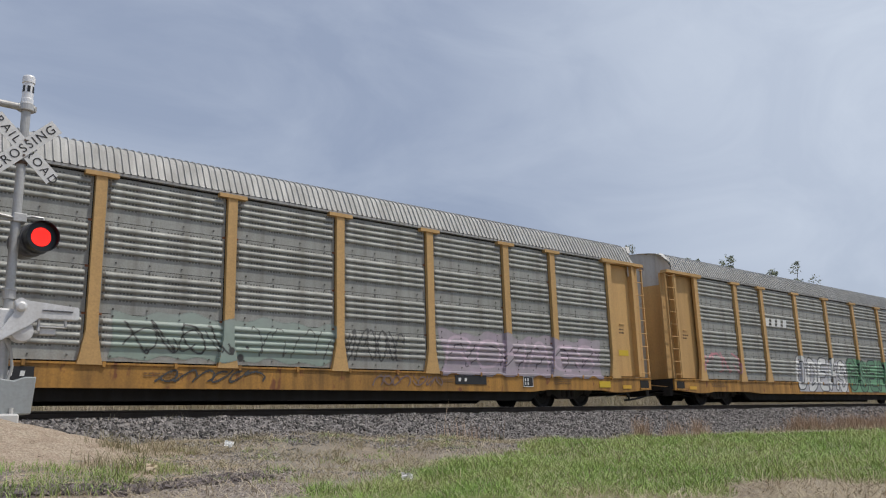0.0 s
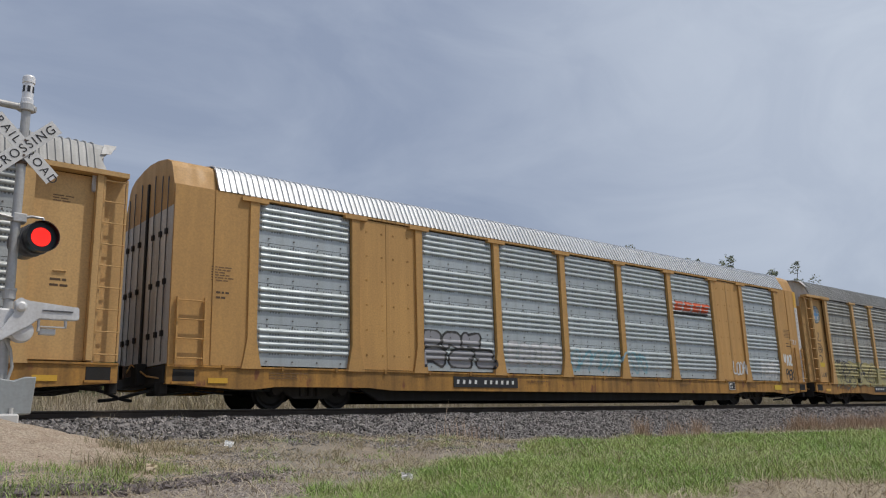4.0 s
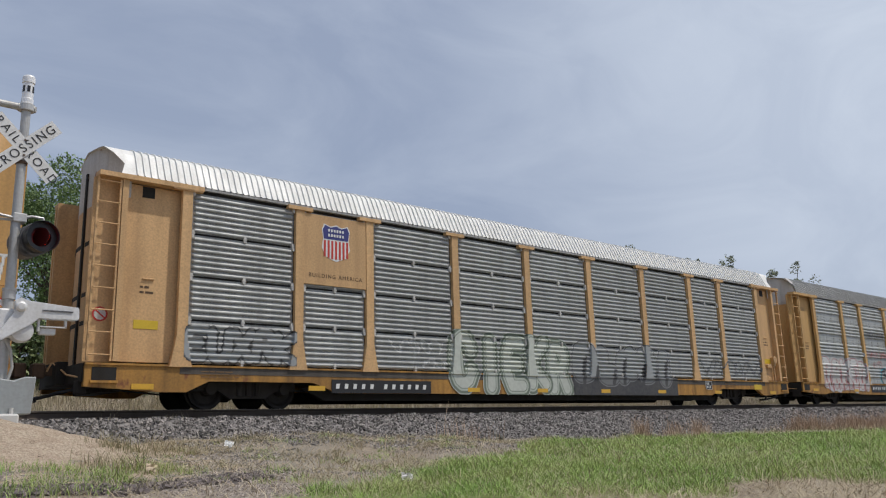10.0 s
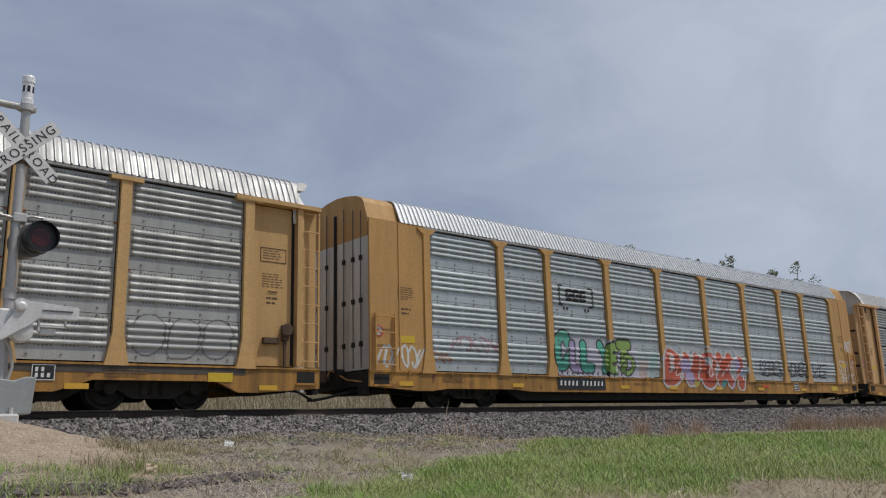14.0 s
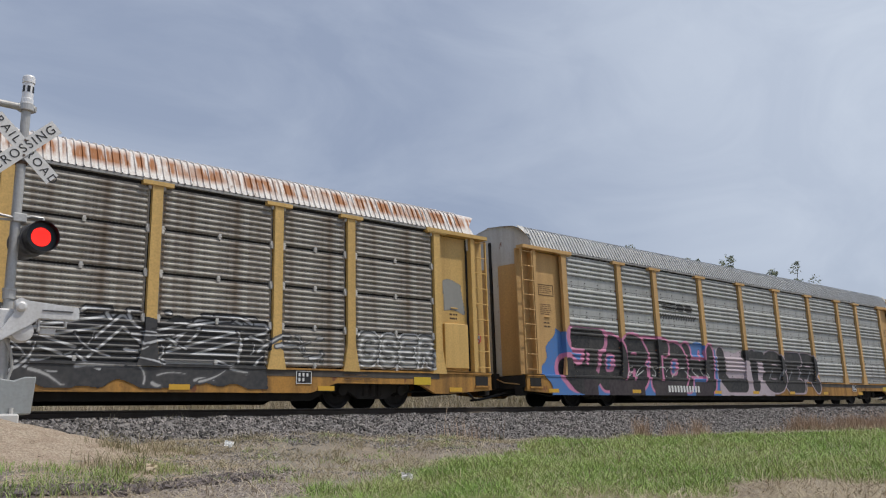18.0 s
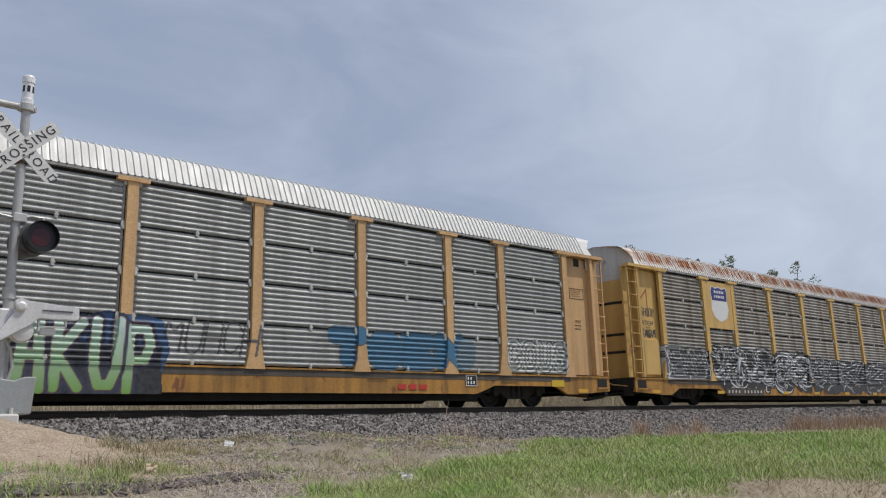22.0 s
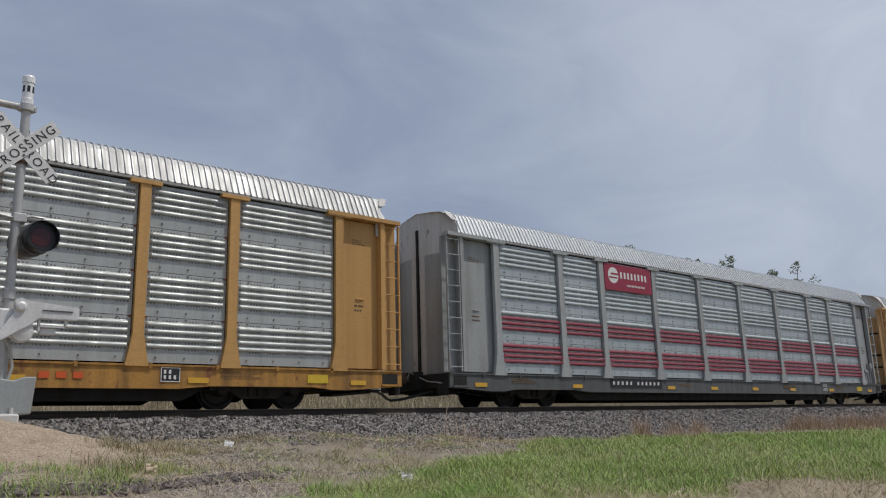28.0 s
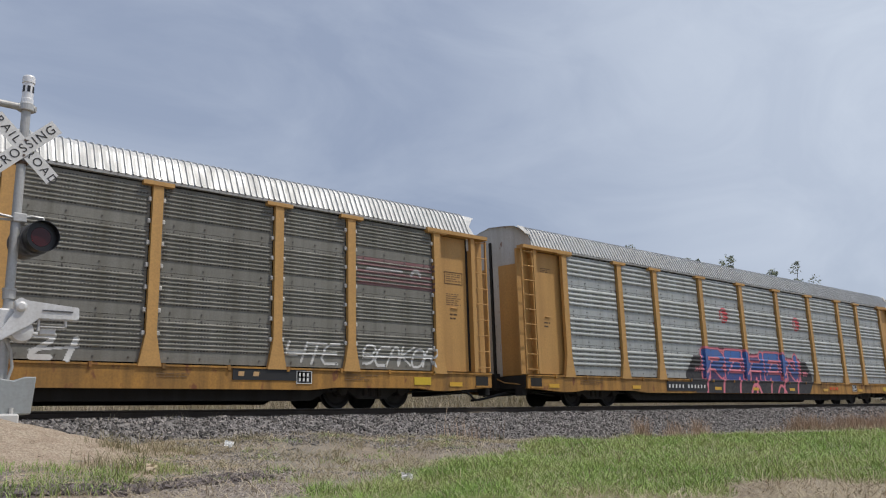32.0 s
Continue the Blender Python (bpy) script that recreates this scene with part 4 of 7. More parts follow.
blades("dry_grass", scatter(rng, 26000, 3.2, 30, -15, -3.7, lambda x, y: in_green(x, y) & (wave(x, y, 1.1) + 0.6 * wave(y, x, 2.7) < 0.25)), 0.17, 0.003, 1.1, MAT_STRAW, rng, "straw-coloured stems in the green grass", "dry grass")
left = scatter(rng, 3800, 0.6, 4.2, -8.9, -7.0, lambda x, y: (wave(x, y, 2) > -0.25) & (x < 2.6 + 1.6 * (y + 9)))
blades("grass", left, 0.13, 0.004, 0.7, MAT_GRASS, rng, "short green grass beside the sand", "grass")
drym = scatter(rng, 44000, 2.2, 18, -9.6, -3.7, lambda x, y: (y > green_top(x)) & (heap(x, y) < 0.14) & (wave(x, y, 1.3) + 0.7 * wave(y, x, 3.1) + rng.uniform(-0.3, 0.3, np.shape(x)) > 0.15))
blades("dry_grass", drym, 0.085, 0.0035, 1.6, MAT_MIXED, rng, "thin dry grass on stony ground", "dry grass")
stems = scatter(rng, 14000, 2.0, 14, -14.5, -3.9, lambda x, y: heap(x, y) < 0.15)
stems[:, 2] += 0.012
blades("dry_stems", stems, 0.10, 0.004, 3.2, MAT_STRAW, rng, "fallen pale straw stems on the ground", "dry grass")
long_stems = scatter(rng, 90, 2.4, 12, -10.5, -4.2, lambda x, y: heap(x, y) < 0.12)
long_stems[:, 2] += 0.02
blades("dry_stems", long_stems, 0.22, 0.006, 1.9, MAT_STRAW, rng, "long pale dry stalks", "dry grass")
tuft = np.concatenate([np.stack([rng.normal(cx, 0.25, kk), rng.normal(cy, 0.16, kk)], 1) for cx, cy, kk in ((4.0, -5.9, 420), (4.9, -5.4, 260), (6.3, -4.4, 160), (3.4, -7.2, 240))])
tuft = np.concatenate([tuft, rise(tuft[:, 0], tuft[:, 1])[:, None]], 1)
spots = scatter(rng, 26000, 2.6, 13.5, -9.6, -4.2, lambda x, y: (y > green_top(x)) & (heap(x, y) < 0.12) & (wave(x, y, 1.9) + 0.6 * wave(y, x, 4.3) + 0.2 * wave(x, y, 7.7) > 0.6))
blades("grass", spots, 0.09, 0.0034, 0.9, MAT_GRASS, rng, "scattered small green tufts on dry soil", "grass")
tall = scatter(rng, 2600, 7.5, 30, -14.5, -4.2, lambda x, y: in_green(x, y) & (wave(x, y, 0.9) > 0.2))
blades("dry_grass", tall, 0.34, 0.003, 0.8, MAT_STRAW, rng, "tall pale seed stems in the grass", "dry grass")
blades("dry_grass", tuft, 0.20, 0.004, 0.8, MAT_MIXED, rng, "small dry brown tufts beside the sand", "dry grass")
fringe = scatter(rng, 9000, 17, 60, -9, -3.9, lambda x, y: y > green_top(x) - 0.3)
blades("dry_grass", fringe, 0.16, 0.008, 1.0, MAT_MIXED, rng, "pale dry grass behind the green verge", "dry grass")
sprig = np.concatenate([np.stack([rng.normal(cx, 0.07, kk), rng.normal(-1.78, 0.05, kk)], 1) for cx, kk in ((6.25, 22), (6.45, 10), (5.0, 5), (5.12, 4), (7.2, 5))])
sprig = np.concatenate([sprig, bed(sprig[:, 0], sprig[:, 1])[:, None]], 1)
blades("weeds", sprig, 0.24, 0.003, 0.7, MAT_BANK, rng, "thin dry weed stalks growing in the ballast", "weeds")
straw = scatter(rng, 30000, 5, 16, -16.5, -11.5, lambda x, y: y < green_low(x) + 0.3)
straw[:, 2] += 0.01
blades("straw", straw, 0.05, 0.004, 4.0, MAT_STRAW, rng, "matted dry straw on bare soil", "dry grass")
weeds = np.concatenate([np.stack([rng.normal(cx, sx, kk), rng.normal(cy, 0.14, kk)], 1) for cx, cy, sx, kk in
                        ((18.9, -3.75, 0.12, 260), (20.3, -3.8, 0.2, 160), (21.7, -3.8, 0.25, 200), (28.0, -4.2, 0.9, 900), (31.5, -4.3, 1.2, 1300), (35.5, -4.4, 1.5, 1500), (40, -4.5, 2.0, 1500), (11.9, -4.4, 0.5, 60))])
weeds = np.concatenate([weeds, rise(weeds[:, 0], weeds[:, 1])[:, None]], 1)
blades("weeds", weeds, 0.5, 0.006, 0.35, MAT_RUSTWEED, rng, "dead reddish-brown weeds at the ballast foot", "weeds")
wall = scatter(rng, 60000, -4, 70, 4.5, 13.5, lambda x, y: wave(x, y, 0.6) > -0.8)
blades("dry_grass", wall, 0.42, 0.010, 0.45, MAT_BANK, rng, "tall dry grass on the far bank", "dry grass")
shade = scatter(rng, 26000, -4, 70, 6, 14.5, lambda x, y: wave(x, y, 0.5) > 0.0)
blades("grass", shade, 0.5, 0.012, 0.4, MAT_MIXED, rng, "olive grass on the far bank", "grass")


def stones(name, p, size, mat, rng, label):
    """Angular stones: squashed, turned boxes with uneven corners."""
    k = len(p)
    corner = np.array([(x, y, z) for z in (-1, 1) for y in (-1, 1) for x in (-1, 1)], float)
    v = corner[None] * rng.uniform(0.55, 1.0, (k, 8, 3)) * rng.uniform(0.6, 1.2, (k, 1, 3))
    q = rng.normal(size=(k, 3, 3))
    q, _ = np.linalg.qr(q)
    s = size * rng.uniform(0.5, 1.3, k)
    v = np.einsum("kij,kcj->kci", q, v) * s[:, None, None] * 0.5 + p[:, None]
    f = np.array([(0, 2, 3, 1), (4, 5, 7, 6), (0, 1, 5, 4), (2, 6, 7, 3), (0, 4, 6, 2), (1, 3, 7, 5)])
    faces = (f[None] + (np.arange(k) * 8)[:, None, None]).reshape(-1, 4).tolist()
    return tagged(link_mesh(name, data(name, v.reshape(-1, 3), faces, mat), None), label, "stones", kind="stuff")


def stone_material(name, a, b):
    m, n, l, bs = material(name, 0.85)
    g = n.new("ShaderNodeNewGeometry")
    f = noise_node(n, l, 30, 3)
    c = mix(n, l, g.outputs["Random Per Island"], a, b)
    l.new(mix(n, l, ramp(n, l, f, 0.35, 0.7, 0, 0.4), c, tuple(x * 0.55 for x in a)), bs.inputs["Base Color"])
    return m


MAT_STONE = stone_material("ballast_stone", (0.05, 0.046, 0.043), (0.43, 0.395, 0.37))
MAT_GRAVEL = stone_material("gravel_pinkish", (0.20, 0.16, 0.135), (0.50, 0.44, 0.385))
MAT_STRAY = stone_material("stray_stone", (0.14, 0.12, 0.105), (0.50, 0.445, 0.395))
MAT_RUBBLE = stone_material("rubble_dark", (0.08, 0.065, 0.06), (0.26, 0.22, 0.21))
k = 52000
sx, sy = rng.uniform(0.5, 30, k), rng.uniform(-3.95, -0.93, k)
stones("ballast_stones", np.stack([sx, sy, bed(sx, sy) + rng.uniform(-0.015, 0.02, k)], 1), 0.062, MAT_STONE, rng, "grey crushed ballast stones")
k = 26000
sx, sy = 30 + 45 * rng.uniform(0, 1, k) ** 1.4, rng.uniform(-3.95, -0.86, k)
stones("ballast_stones", np.stack([sx, sy, bed(sx, sy) + rng.uniform(-0.015, 0.02, k)], 1), 0.085, MAT_STONE, rng, "grey crushed ballast stones")
p = scatter(rng, 60000, 1.2, 19, -9.2, -3.6, lambda x, y: (y > green_top(x) - 0.3) & (heap(x, y) < 0.25) & (wave(x, y, 0.8) + 0.5 * wave(y, x, 2.9) > -0.1))
stones("ballast_stones", p, 0.04, MAT_STRAY, rng, "stray ballast stones on dry soil")
p = scatter(rng, 16000, 5.5, 17, -6.6, -3.7, lambda x, y: (y > green_top(x) - 0.2) & (wave(x, y, 1.4) + 0.5 * wave(y, x, 3.7) + 0.5 * (y + 5) > -0.1))
stones("ballast_stones", p, 0.05, MAT_STONE, rng, "ballast stones spilled over the dry soil")
p = scatter(rng, 22000, 0.5, 4.6, -11.8, -8.8, lambda x, y: (y < -8.75 - 0.25 * (x - 2)) & ~in_green(x, y))
stones("gravel", p, 0.032, MAT_GRAVEL, rng, "pinkish gravel on the verge")
p = scatter(rng, 4200, 1.6, 4.6, -9.1, -7.9, lambda x, y: np.abs(y + 8.4 + 0.12 * (x - 2)) + 0.22 * wave(x, y, 2.2) + rng.uniform(-0.12, 0.12, np.shape(x)) < 0.25)
p[:, 2] += rng.uniform(0, 0.035, len(p))
stones("rubble", p, 0.055, MAT_RUBBLE, rng, "ridge of dark broken stones")
def sand_material():
    m, n, l, b = material("sand_tan", 0.95)
    f, g, h = noise_node(n, l, 24, 5), noise_node(n, l, 2.5, 4), noise_node(n, l, 70, 3)
    c = mix(n, l, ramp(n, l, f, 0.35, 0.65), (0.36, 0.285, 0.21), (0.56, 0.46, 0.35))
    c = mix(n, l, ramp(n, l, g, 0.45, 0.62, 0, 0.5), c, (0.33, 0.24, 0.17))
    l.new(mix(n, l, ramp(n, l, h, 0.4, 0.7, 0, 0.45), c, (0.22, 0.165, 0.12)), b.inputs["Base Color"])
    bump(n, l, b, f, 1.0, 0.06)
    return m


MAT_SAND = sand_material()
tagged(sheet("sand_heap", np.arange(-5, 5.2, 0.12), np.arange(-8, -3.0, 0.1), MAT_SAND, lambda x, y: rise(x, y) + 0.10 * (heap(x, y) - 0.06 + 0.04 * wave(x, y, 2.3)) + 0.018 * wave(x, y, 6) + 0.010 * wave(y, x, 13)),
       "heap of tan sand at the foot of the signal", "sand", kind="structure")
p = scatter(rng, 9000, -1, 4.6, -7.2, -3.9, lambda x, y: heap(x, y) > 0.12)
p[:, 2] += 0.08 * (heap(p[:, 0], p[:, 1]) - 0.10)
stones("sand_pebbles", p, 0.026, stone_material("pebble_tan", (0.30, 0.225, 0.16), (0.58, 0.47, 0.36)), rng, "small pebbles on the sand")


def litter(x, y, size, mat, seed, label):
    r = np.random.default_rng(seed)
    xs, ys = np.linspace(-1, 1, 6), np.linspace(-0.7, 0.7, 5)
    v = [(a * size, b * size, size * (0.35 + 0.5 * r.uniform(-1, 1) * (1 - abs(a)))) for b in ys for a in xs]
    f = [(j * 6 + i, j * 6 + i + 1, j * 6 + i + 7, j * 6 + i + 6) for j in range(4) for i in range(5)]
    ob = link_mesh("litter", data("litter", v, f, mat), None)
    so = ob.modifiers.new("thickness", "SOLIDIFY")
    so.thickness = 0.002
    ob.location = (x, y, float(rise(x, y)) + 0.06)
    ob.rotation_euler = (1.0, 0.2, -0.6 + 0.07 * seed)
    return tagged(ob, label, "litter")


litter(5.95, -5.0, 0.075, MAT["white"], 2, "crumpled white paper litter on dry grass")
litter(5.65, -10.2, 0.07, MAT["cap_white"], 5, "crumpled pale paper litter in the grass")
litter(3.75, -7.5, 0.07, plain("litter_tan", (0.5, 0.4, 0.28), 0.8), 7, "crumpled tan scrap on dry soil")
litter(13.1, -4.0, 0.14, plain("litter_dark", (0.07, 0.065, 0.05), 0.7), 9, "dark scrap at the grass edge")


# ---- paint on the wagons: graffiti, emblems, markings ----
def paint_material(name, rough=0.55):
    m, n, l, b = material(name, rough)
    at = n.new("ShaderNodeAttribute")
    at.attribute_name = "paint"
    f, g = noise_node(n, l, 9, 4), noise_node(n, l, 1.3, 4, (1, 1, 0.3))
    c = mix(n, l, ramp(n, l, f, 0.35, 0.75, 0, 0.22), at.outputs["Color"], (0.20, 0.19, 0.17))
    c = mix(n, l, ramp(n, l, g, 0.45, 0.75, 0, 0.22), c, (0.16, 0.145, 0.12))
    l.new(c, b.inputs["Base Color"])
    return m


MAT_PAINT = paint_material("spray_paint")
GLYPH = {"A": "00143440 1232", "B": "0004344332 0232413000", "C": "4334140301103041", "D": "00042443412000", "E": "44040040 0232",
         "G": "43341403011030414222", "H": "0004 4044 0242", "I": "2024", "K": "0004 4402 0240", "L": "040040", "N": "00044044",
         "O": "100103143443413010", "P": "0004344332 3202", "R": "0004344332 3202 2240", "S": "43341403123241301001", "T": "0444 2420",
         "U": "040110304144", "Y": "0422 4422 2220", "Z": "04440040", "V": "042044", "M": "0004224440", "X": "0044 0440", "F": "440400 0232", "W": "0410223044", "J": "1444 34311001", "Q": "100103143443413010 2240"}


def glyph_lines(ch):
    return [[(int(w[i]) / 4, int(w[i + 1]) / 4) for i in range(0, len(w), 2)] for w in GLYPH[ch].split()]


def rounded(pts, times=2):
    """Cut the corners of a line."""
    for _ in range(times):
        q = [pts[0]]
        for a, b in zip(pts, pts[1:]):
            q += [(a[0] * 0.75 + b[0] * 0.25, a[1] * 0.75 + b[1] * 0.25), (a[0] * 0.25 + b[0] * 0.75, a[1] * 0.25 + b[1] * 0.75)]
        pts = q + [pts[-1]]
    return pts


def rows_of(style, z0, z1, step):
    """Heights at which the wagon's side bends, filled up to an even step."""
    zs = {z0, z1}
    for k in range(NSET):
        zs |= {Z0 + k * (Z1 - Z0) / NSET + z for _, z in rib_profile(style)}
    zs |= {0.845, 0.885, 0.90}
    zs = sorted(z for z in zs if z0 <= z <= z1)
    out = [zs[0]]
    for z in zs[1:]:
        k = max(1, math.ceil((z - out[-1]) / step))
        a = out[-1]
        out += [a + (z - a) * i / k for i in range(1, k + 1)]
    return np.array(out)


def side_depth(style, ends, X, Z):
    """Distance of the painted side from the wagon's centre line."""
    prof = rib_profile(style)
    h = (Z1 - Z0) / NSET
    rel = np.mod(Z - Z0, h)
    y = PY + np.interp(rel, [p[1] for p in prof], [p[0] for p in prof])
    y = np.where(Z < 0.905, 1.585, y)
    y = np.where(Z < 0.845, 1.565, y)
    ps = list(POSTS) + ([-DOORPOST, DOORPOST] if ends == "door" else [])
    w = np.interp(Z, [0.84, 1.0, 1.5], [0.24, 0.20, 0.11])
    for p in ps:
        y = np.where((np.abs(X - p) < w + 0.012) & (Z > 0.84), np.maximum(y, 1.60), y)
    y = np.where((np.abs(X) > DOORPOST + 0.12) & (Z > 0.905), 1.56 if ends == "flush" else 1.41, y)
    return y


class Canvas:
    def __init__(self, i, x0, x1, z0, z1, step=0.022, zstep=None):
        self.i, self.spec = i, WAGONS[i]
        xs = set(np.arange(x0, x1 + step, step))
        for p in list(POSTS) + [-DOORPOST, DOORPOST]:
            xs |= {p - 0.125, p - 0.11, p + 0.11, p + 0.125}
        self.xs = np.array(sorted(x for x in xs if x0 <= x <= x1 + step))
        self.zs = rows_of(self.spec["style"], z0, z1, zstep or step)
        self.X, self.Z = np.meshgrid(self.xs, self.zs)
        self.c = np.zeros(self.X.shape + (3,))
        self.a = np.zeros(self.X.shape)
        self.box = (x0, x1, z0, z1)

    def blend(self, m, col):
        """Lay a colour, or a lower and an upper colour, where the mask is set."""
        if len(col) == 2:
            x0, x1, z0, z1 = self.box
            f = np.clip((self.Z - z0) / (z1 - z0), 0, 1)[..., None]
            col = np.array(col[0]) * (1 - f) + np.array(col[1]) * f
        self.c = self.c * (1 - m[..., None]) + np.array(col) * m[..., None]
        self.a = np.maximum(self.a, m)

    def line(self, pts, w, col, soft=0.012):
        d = np.full(self.X.shape, 9.0)
        for (ax, az), (bx, bz) in zip(pts, pts[1:]):
            dx, dz = bx - ax, bz - az
            t = np.clip(((self.X - ax) * dx + (self.Z - az) * dz) / (dx * dx + dz * dz + 1e-9), 0, 1)
            d = np.minimum(d, np.hypot(self.X - ax - t * dx, self.Z - az - t * dz))
        self.blend(np.clip((w / 2 - d) / soft + 0.5, 0, 1), col)

    def cloud(self, col, ragged=0.12, seed=0, x0=None, x1=None, z0=None, z1=None):
        """A sprayed field with an uneven rim."""
        a = self.box
        x0, x1, z0, z1 = (v if v is not None else w for v, w in zip((x0, x1, z0, z1), a))
        n = 0.6 * np.sin(self.X * 3.1 + seed) * np.sin(self.Z * 4.3 + seed * 2) + 0.4 * np.sin(self.X * 7.7 + seed * 3 + self.Z * 5)
        e = np.minimum(np.minimum(self.X - x0, x1 - self.X), np.minimum(self.Z - z0 + 0.3, z1 - self.Z))
        self.blend(np.clip((e - ragged * (1 + n)) / 0.03 + 0.5, 0, 1), col)

    def word(self, code, w, layers, x0=None, x1=None, z0=None, z1=None, lean=0.12, gap=0.10, round_=2, seed=1, stack=False):
        """Letter-like strokes side by side; layers are pairs of extra width and colour, from the back to the front."""
        a = self.box
        x0, x1, z0, z1 = (v if v is not None else q for v, q in zip((x0, x1, z0, z1), a))
        r = random.Random(seed)
        cell = (x1 - x0) / len(code)
        lines, letters = [], []
        for k, ch in enumerate(code):
            if ch == " ":
                continue
            ox, oz = r.uniform(-0.04, 0.04) * cell, r.uniform(-0.05, 0.05) * (z1 - z0)
            sx, sz = cell * (1 - gap) - w, (z1 - z0) - w - 0.1
            first = len(lines)
            for ln in glyph_lines(ch):
                lines.append(rounded([(x0 + k * cell + w / 2 + ox + (p[0] + lean * (p[1] - 0.5)) * sx, z0 + 0.05 + w / 2 + oz + p[1] * sz) for p in ln], round_))
            letters.append(lines[first:])
        for group in letters[::-1] if stack else [lines]:
            for extra, col in layers:
                for ln in group:
                    self.line(ln, w + extra, col)
        return lines

    def flows(self, count, seed, col, back, w=0.10, x0=None, x1=None, z0=None, z1=None):
        """Curling strokes that swell in the middle, each edged with the back colour."""
        a = self.box
        x0, x1, z0, z1 = (v if v is not None else q for v, q in zip((x0, x1, z0, z1), a))
        r = random.Random(seed)
        for k in range(count):
            cx, cz = x0 + (k + r.uniform(0.1, 0.9)) / count * (x1 - x0), r.uniform(z0 + 0.2, z1 - 0.2)
            a0, sweep, rad = r.uniform(0, 6.3), r.choice((-1, 1)) * r.uniform(2.0, 4.6), r.uniform(0.22, 0.55)
            pts = [(cx + rad * (1.7 - 1.0 * u) * math.cos(a0 + sweep * u) + 0.5 * (u - 0.5), cz + rad * (1 - 0.45 * u) * math.sin(a0 + sweep * u)) for u in np.linspace(0, 1, 12)]
            pts = [(min(max(p[0], x0), x1), min(max(p[1], z0), z1)) for p in pts]
            ww = w * r.uniform(0.6, 1.4)
            self.line(pts, ww + 0.085, back)
            for i in range(11):
                self.line(pts[i:i + 2], ww * (0.25 + 0.9 * math.sin(math.pi * (i + 0.5) / 11)), col)

    def dots(self, spots, col):
        """Round sprayed spots: x, z and radius."""
        for x, z, rr in spots:
            self.blend(np.clip((rr - np.hypot(self.X - x, self.Z - z)) / 0.02, 0, 1), col)

    def scrawl(self, col, w, count, seed, curl=1.0, x0=None, x1=None, z0=None, z1=None):
        """Quick looping tag strokes."""
        a = self.box
        x0, x1, z0, z1 = (v if v is not None else q for v, q in zip((x0, x1, z0, z1), a))
        r = random.Random(seed)
        for k in range(count):
            cx = x0 + (k + 0.5) / count * (x1 - x0)
            hw, hh = (x1 - x0) / count * 0.62, (z1 - z0) * 0.42
            t0, turns = r.uniform(0, 6.3), r.uniform(0.5, 1.2) * curl
            pts = [(cx + hw * (r.uniform(0.75, 1.0)) * math.cos(t0 + u * turns * 6.28) + hw * 0.5 * (u - 0.5), (z0 + z1) / 2 + hh * r.uniform(0.8, 1.05) * math.sin(t0 * 1.7 + u * turns * 7.5)) for u in np.linspace(0, 1, 9)]
            self.line(rounded(pts), w, col)

    def shards(self, count, seed, col, back, w=0.10, x0=None, x1=None, z0=None, z1=None):
        """Pointed interlocking strokes, wide at one end."""
        a = self.box
        x0, x1, z0, z1 = (v if v is not None else q for v, q in zip((x0, x1, z0, z1), a))
        r = random.Random(seed)
        for k in range(count):
            x, z = r.uniform(x0, x1), r.uniform(z0, z1)
            ang, ln = r.choice((0.5, 0.9, 2.3, 2.7, 1.4, -0.4)) + r.uniform(-0.3, 0.3), r.uniform(0.35, 1.1)
            bend = r.uniform(-0.35, 0.35)
            pts = [(x + ln * u * math.cos(ang + bend * u * 2), z + ln * 0.62 * u * math.sin(ang + bend * u * 2)) for u in np.linspace(0, 1, 6)]
            pts = [(min(max(p[0], x0), x1), min(max(p[1], z0), z1)) for p in pts]
            ww = w * r.uniform(0.5, 1.5)
            self.line(pts, ww + 0.06, back)
            for i in range(5):
                self.line(pts[i:i + 2], ww * (1 - i * 0.17), col)

    def fade(self, amount, seed=0):
        """Weather it towards the bare panel."""
        base = np.array({"grey": (0.34, 0.34, 0.33), "bright": (0.52, 0.55, 0.57), "pale": (0.46, 0.47, 0.47), "mid": (0.40, 0.41, 0.40), "blue_grey": (0.33, 0.35, 0.36), "dark": (0.24, 0.235, 0.22), "rusty": (0.32, 0.31, 0.29)}[self.spec["panel"]])
        n = amount * (1 + 0.3 * np.sin(self.X * 5 + seed) * np.sin(self.Z * 9 + seed))
        self.c = self.c * (1 - n[..., None]) + base * n[..., None]
        return self

    def put(self, name="graffiti", label="", lift=0.005):
        nz, nx = self.X.shape
        y = side_depth(self.spec["style"], self.spec["ends"], self.X, self.Z)
        if self.spec.get("solid"):
            y = np.where((np.abs(self.X) > 7.1) & (np.abs(self.X) < 9.1) & (self.Z > 0.905), np.maximum(y, 1.55), y)
        y = -y - lift
        v = np.stack([self.X.ravel(), y.ravel(), self.Z.ravel()], 1)
        on = self.a > 0.5
        q = on[:-1, :-1].astype(int) + on[1:, :-1] + on[:-1, 1:] + on[1:, 1:]
        j, i = np.nonzero(q >= 2)
        f = np.stack([j * nx + i, j * nx + i + 1, (j + 1) * nx + i + 1, (j + 1) * nx + i], 1)
        used, inv = np.unique(f, return_inverse=True)
        # colour of rim corners comes from the nearest painted one
        col = self.c.reshape(-1, 3)
        bare = ~on.ravel()
        w = self.a.ravel()
        pad = np.zeros_like(self.c)
        cnt = np.zeros(self.a.shape)
        for dj, di in ((0, 1), (0, -1), (1, 0), (-1, 0), (1, 1), (-1, -1), (1, -1), (-1, 1)):
            s = np.roll(np.roll(on, dj, 0), di, 1)
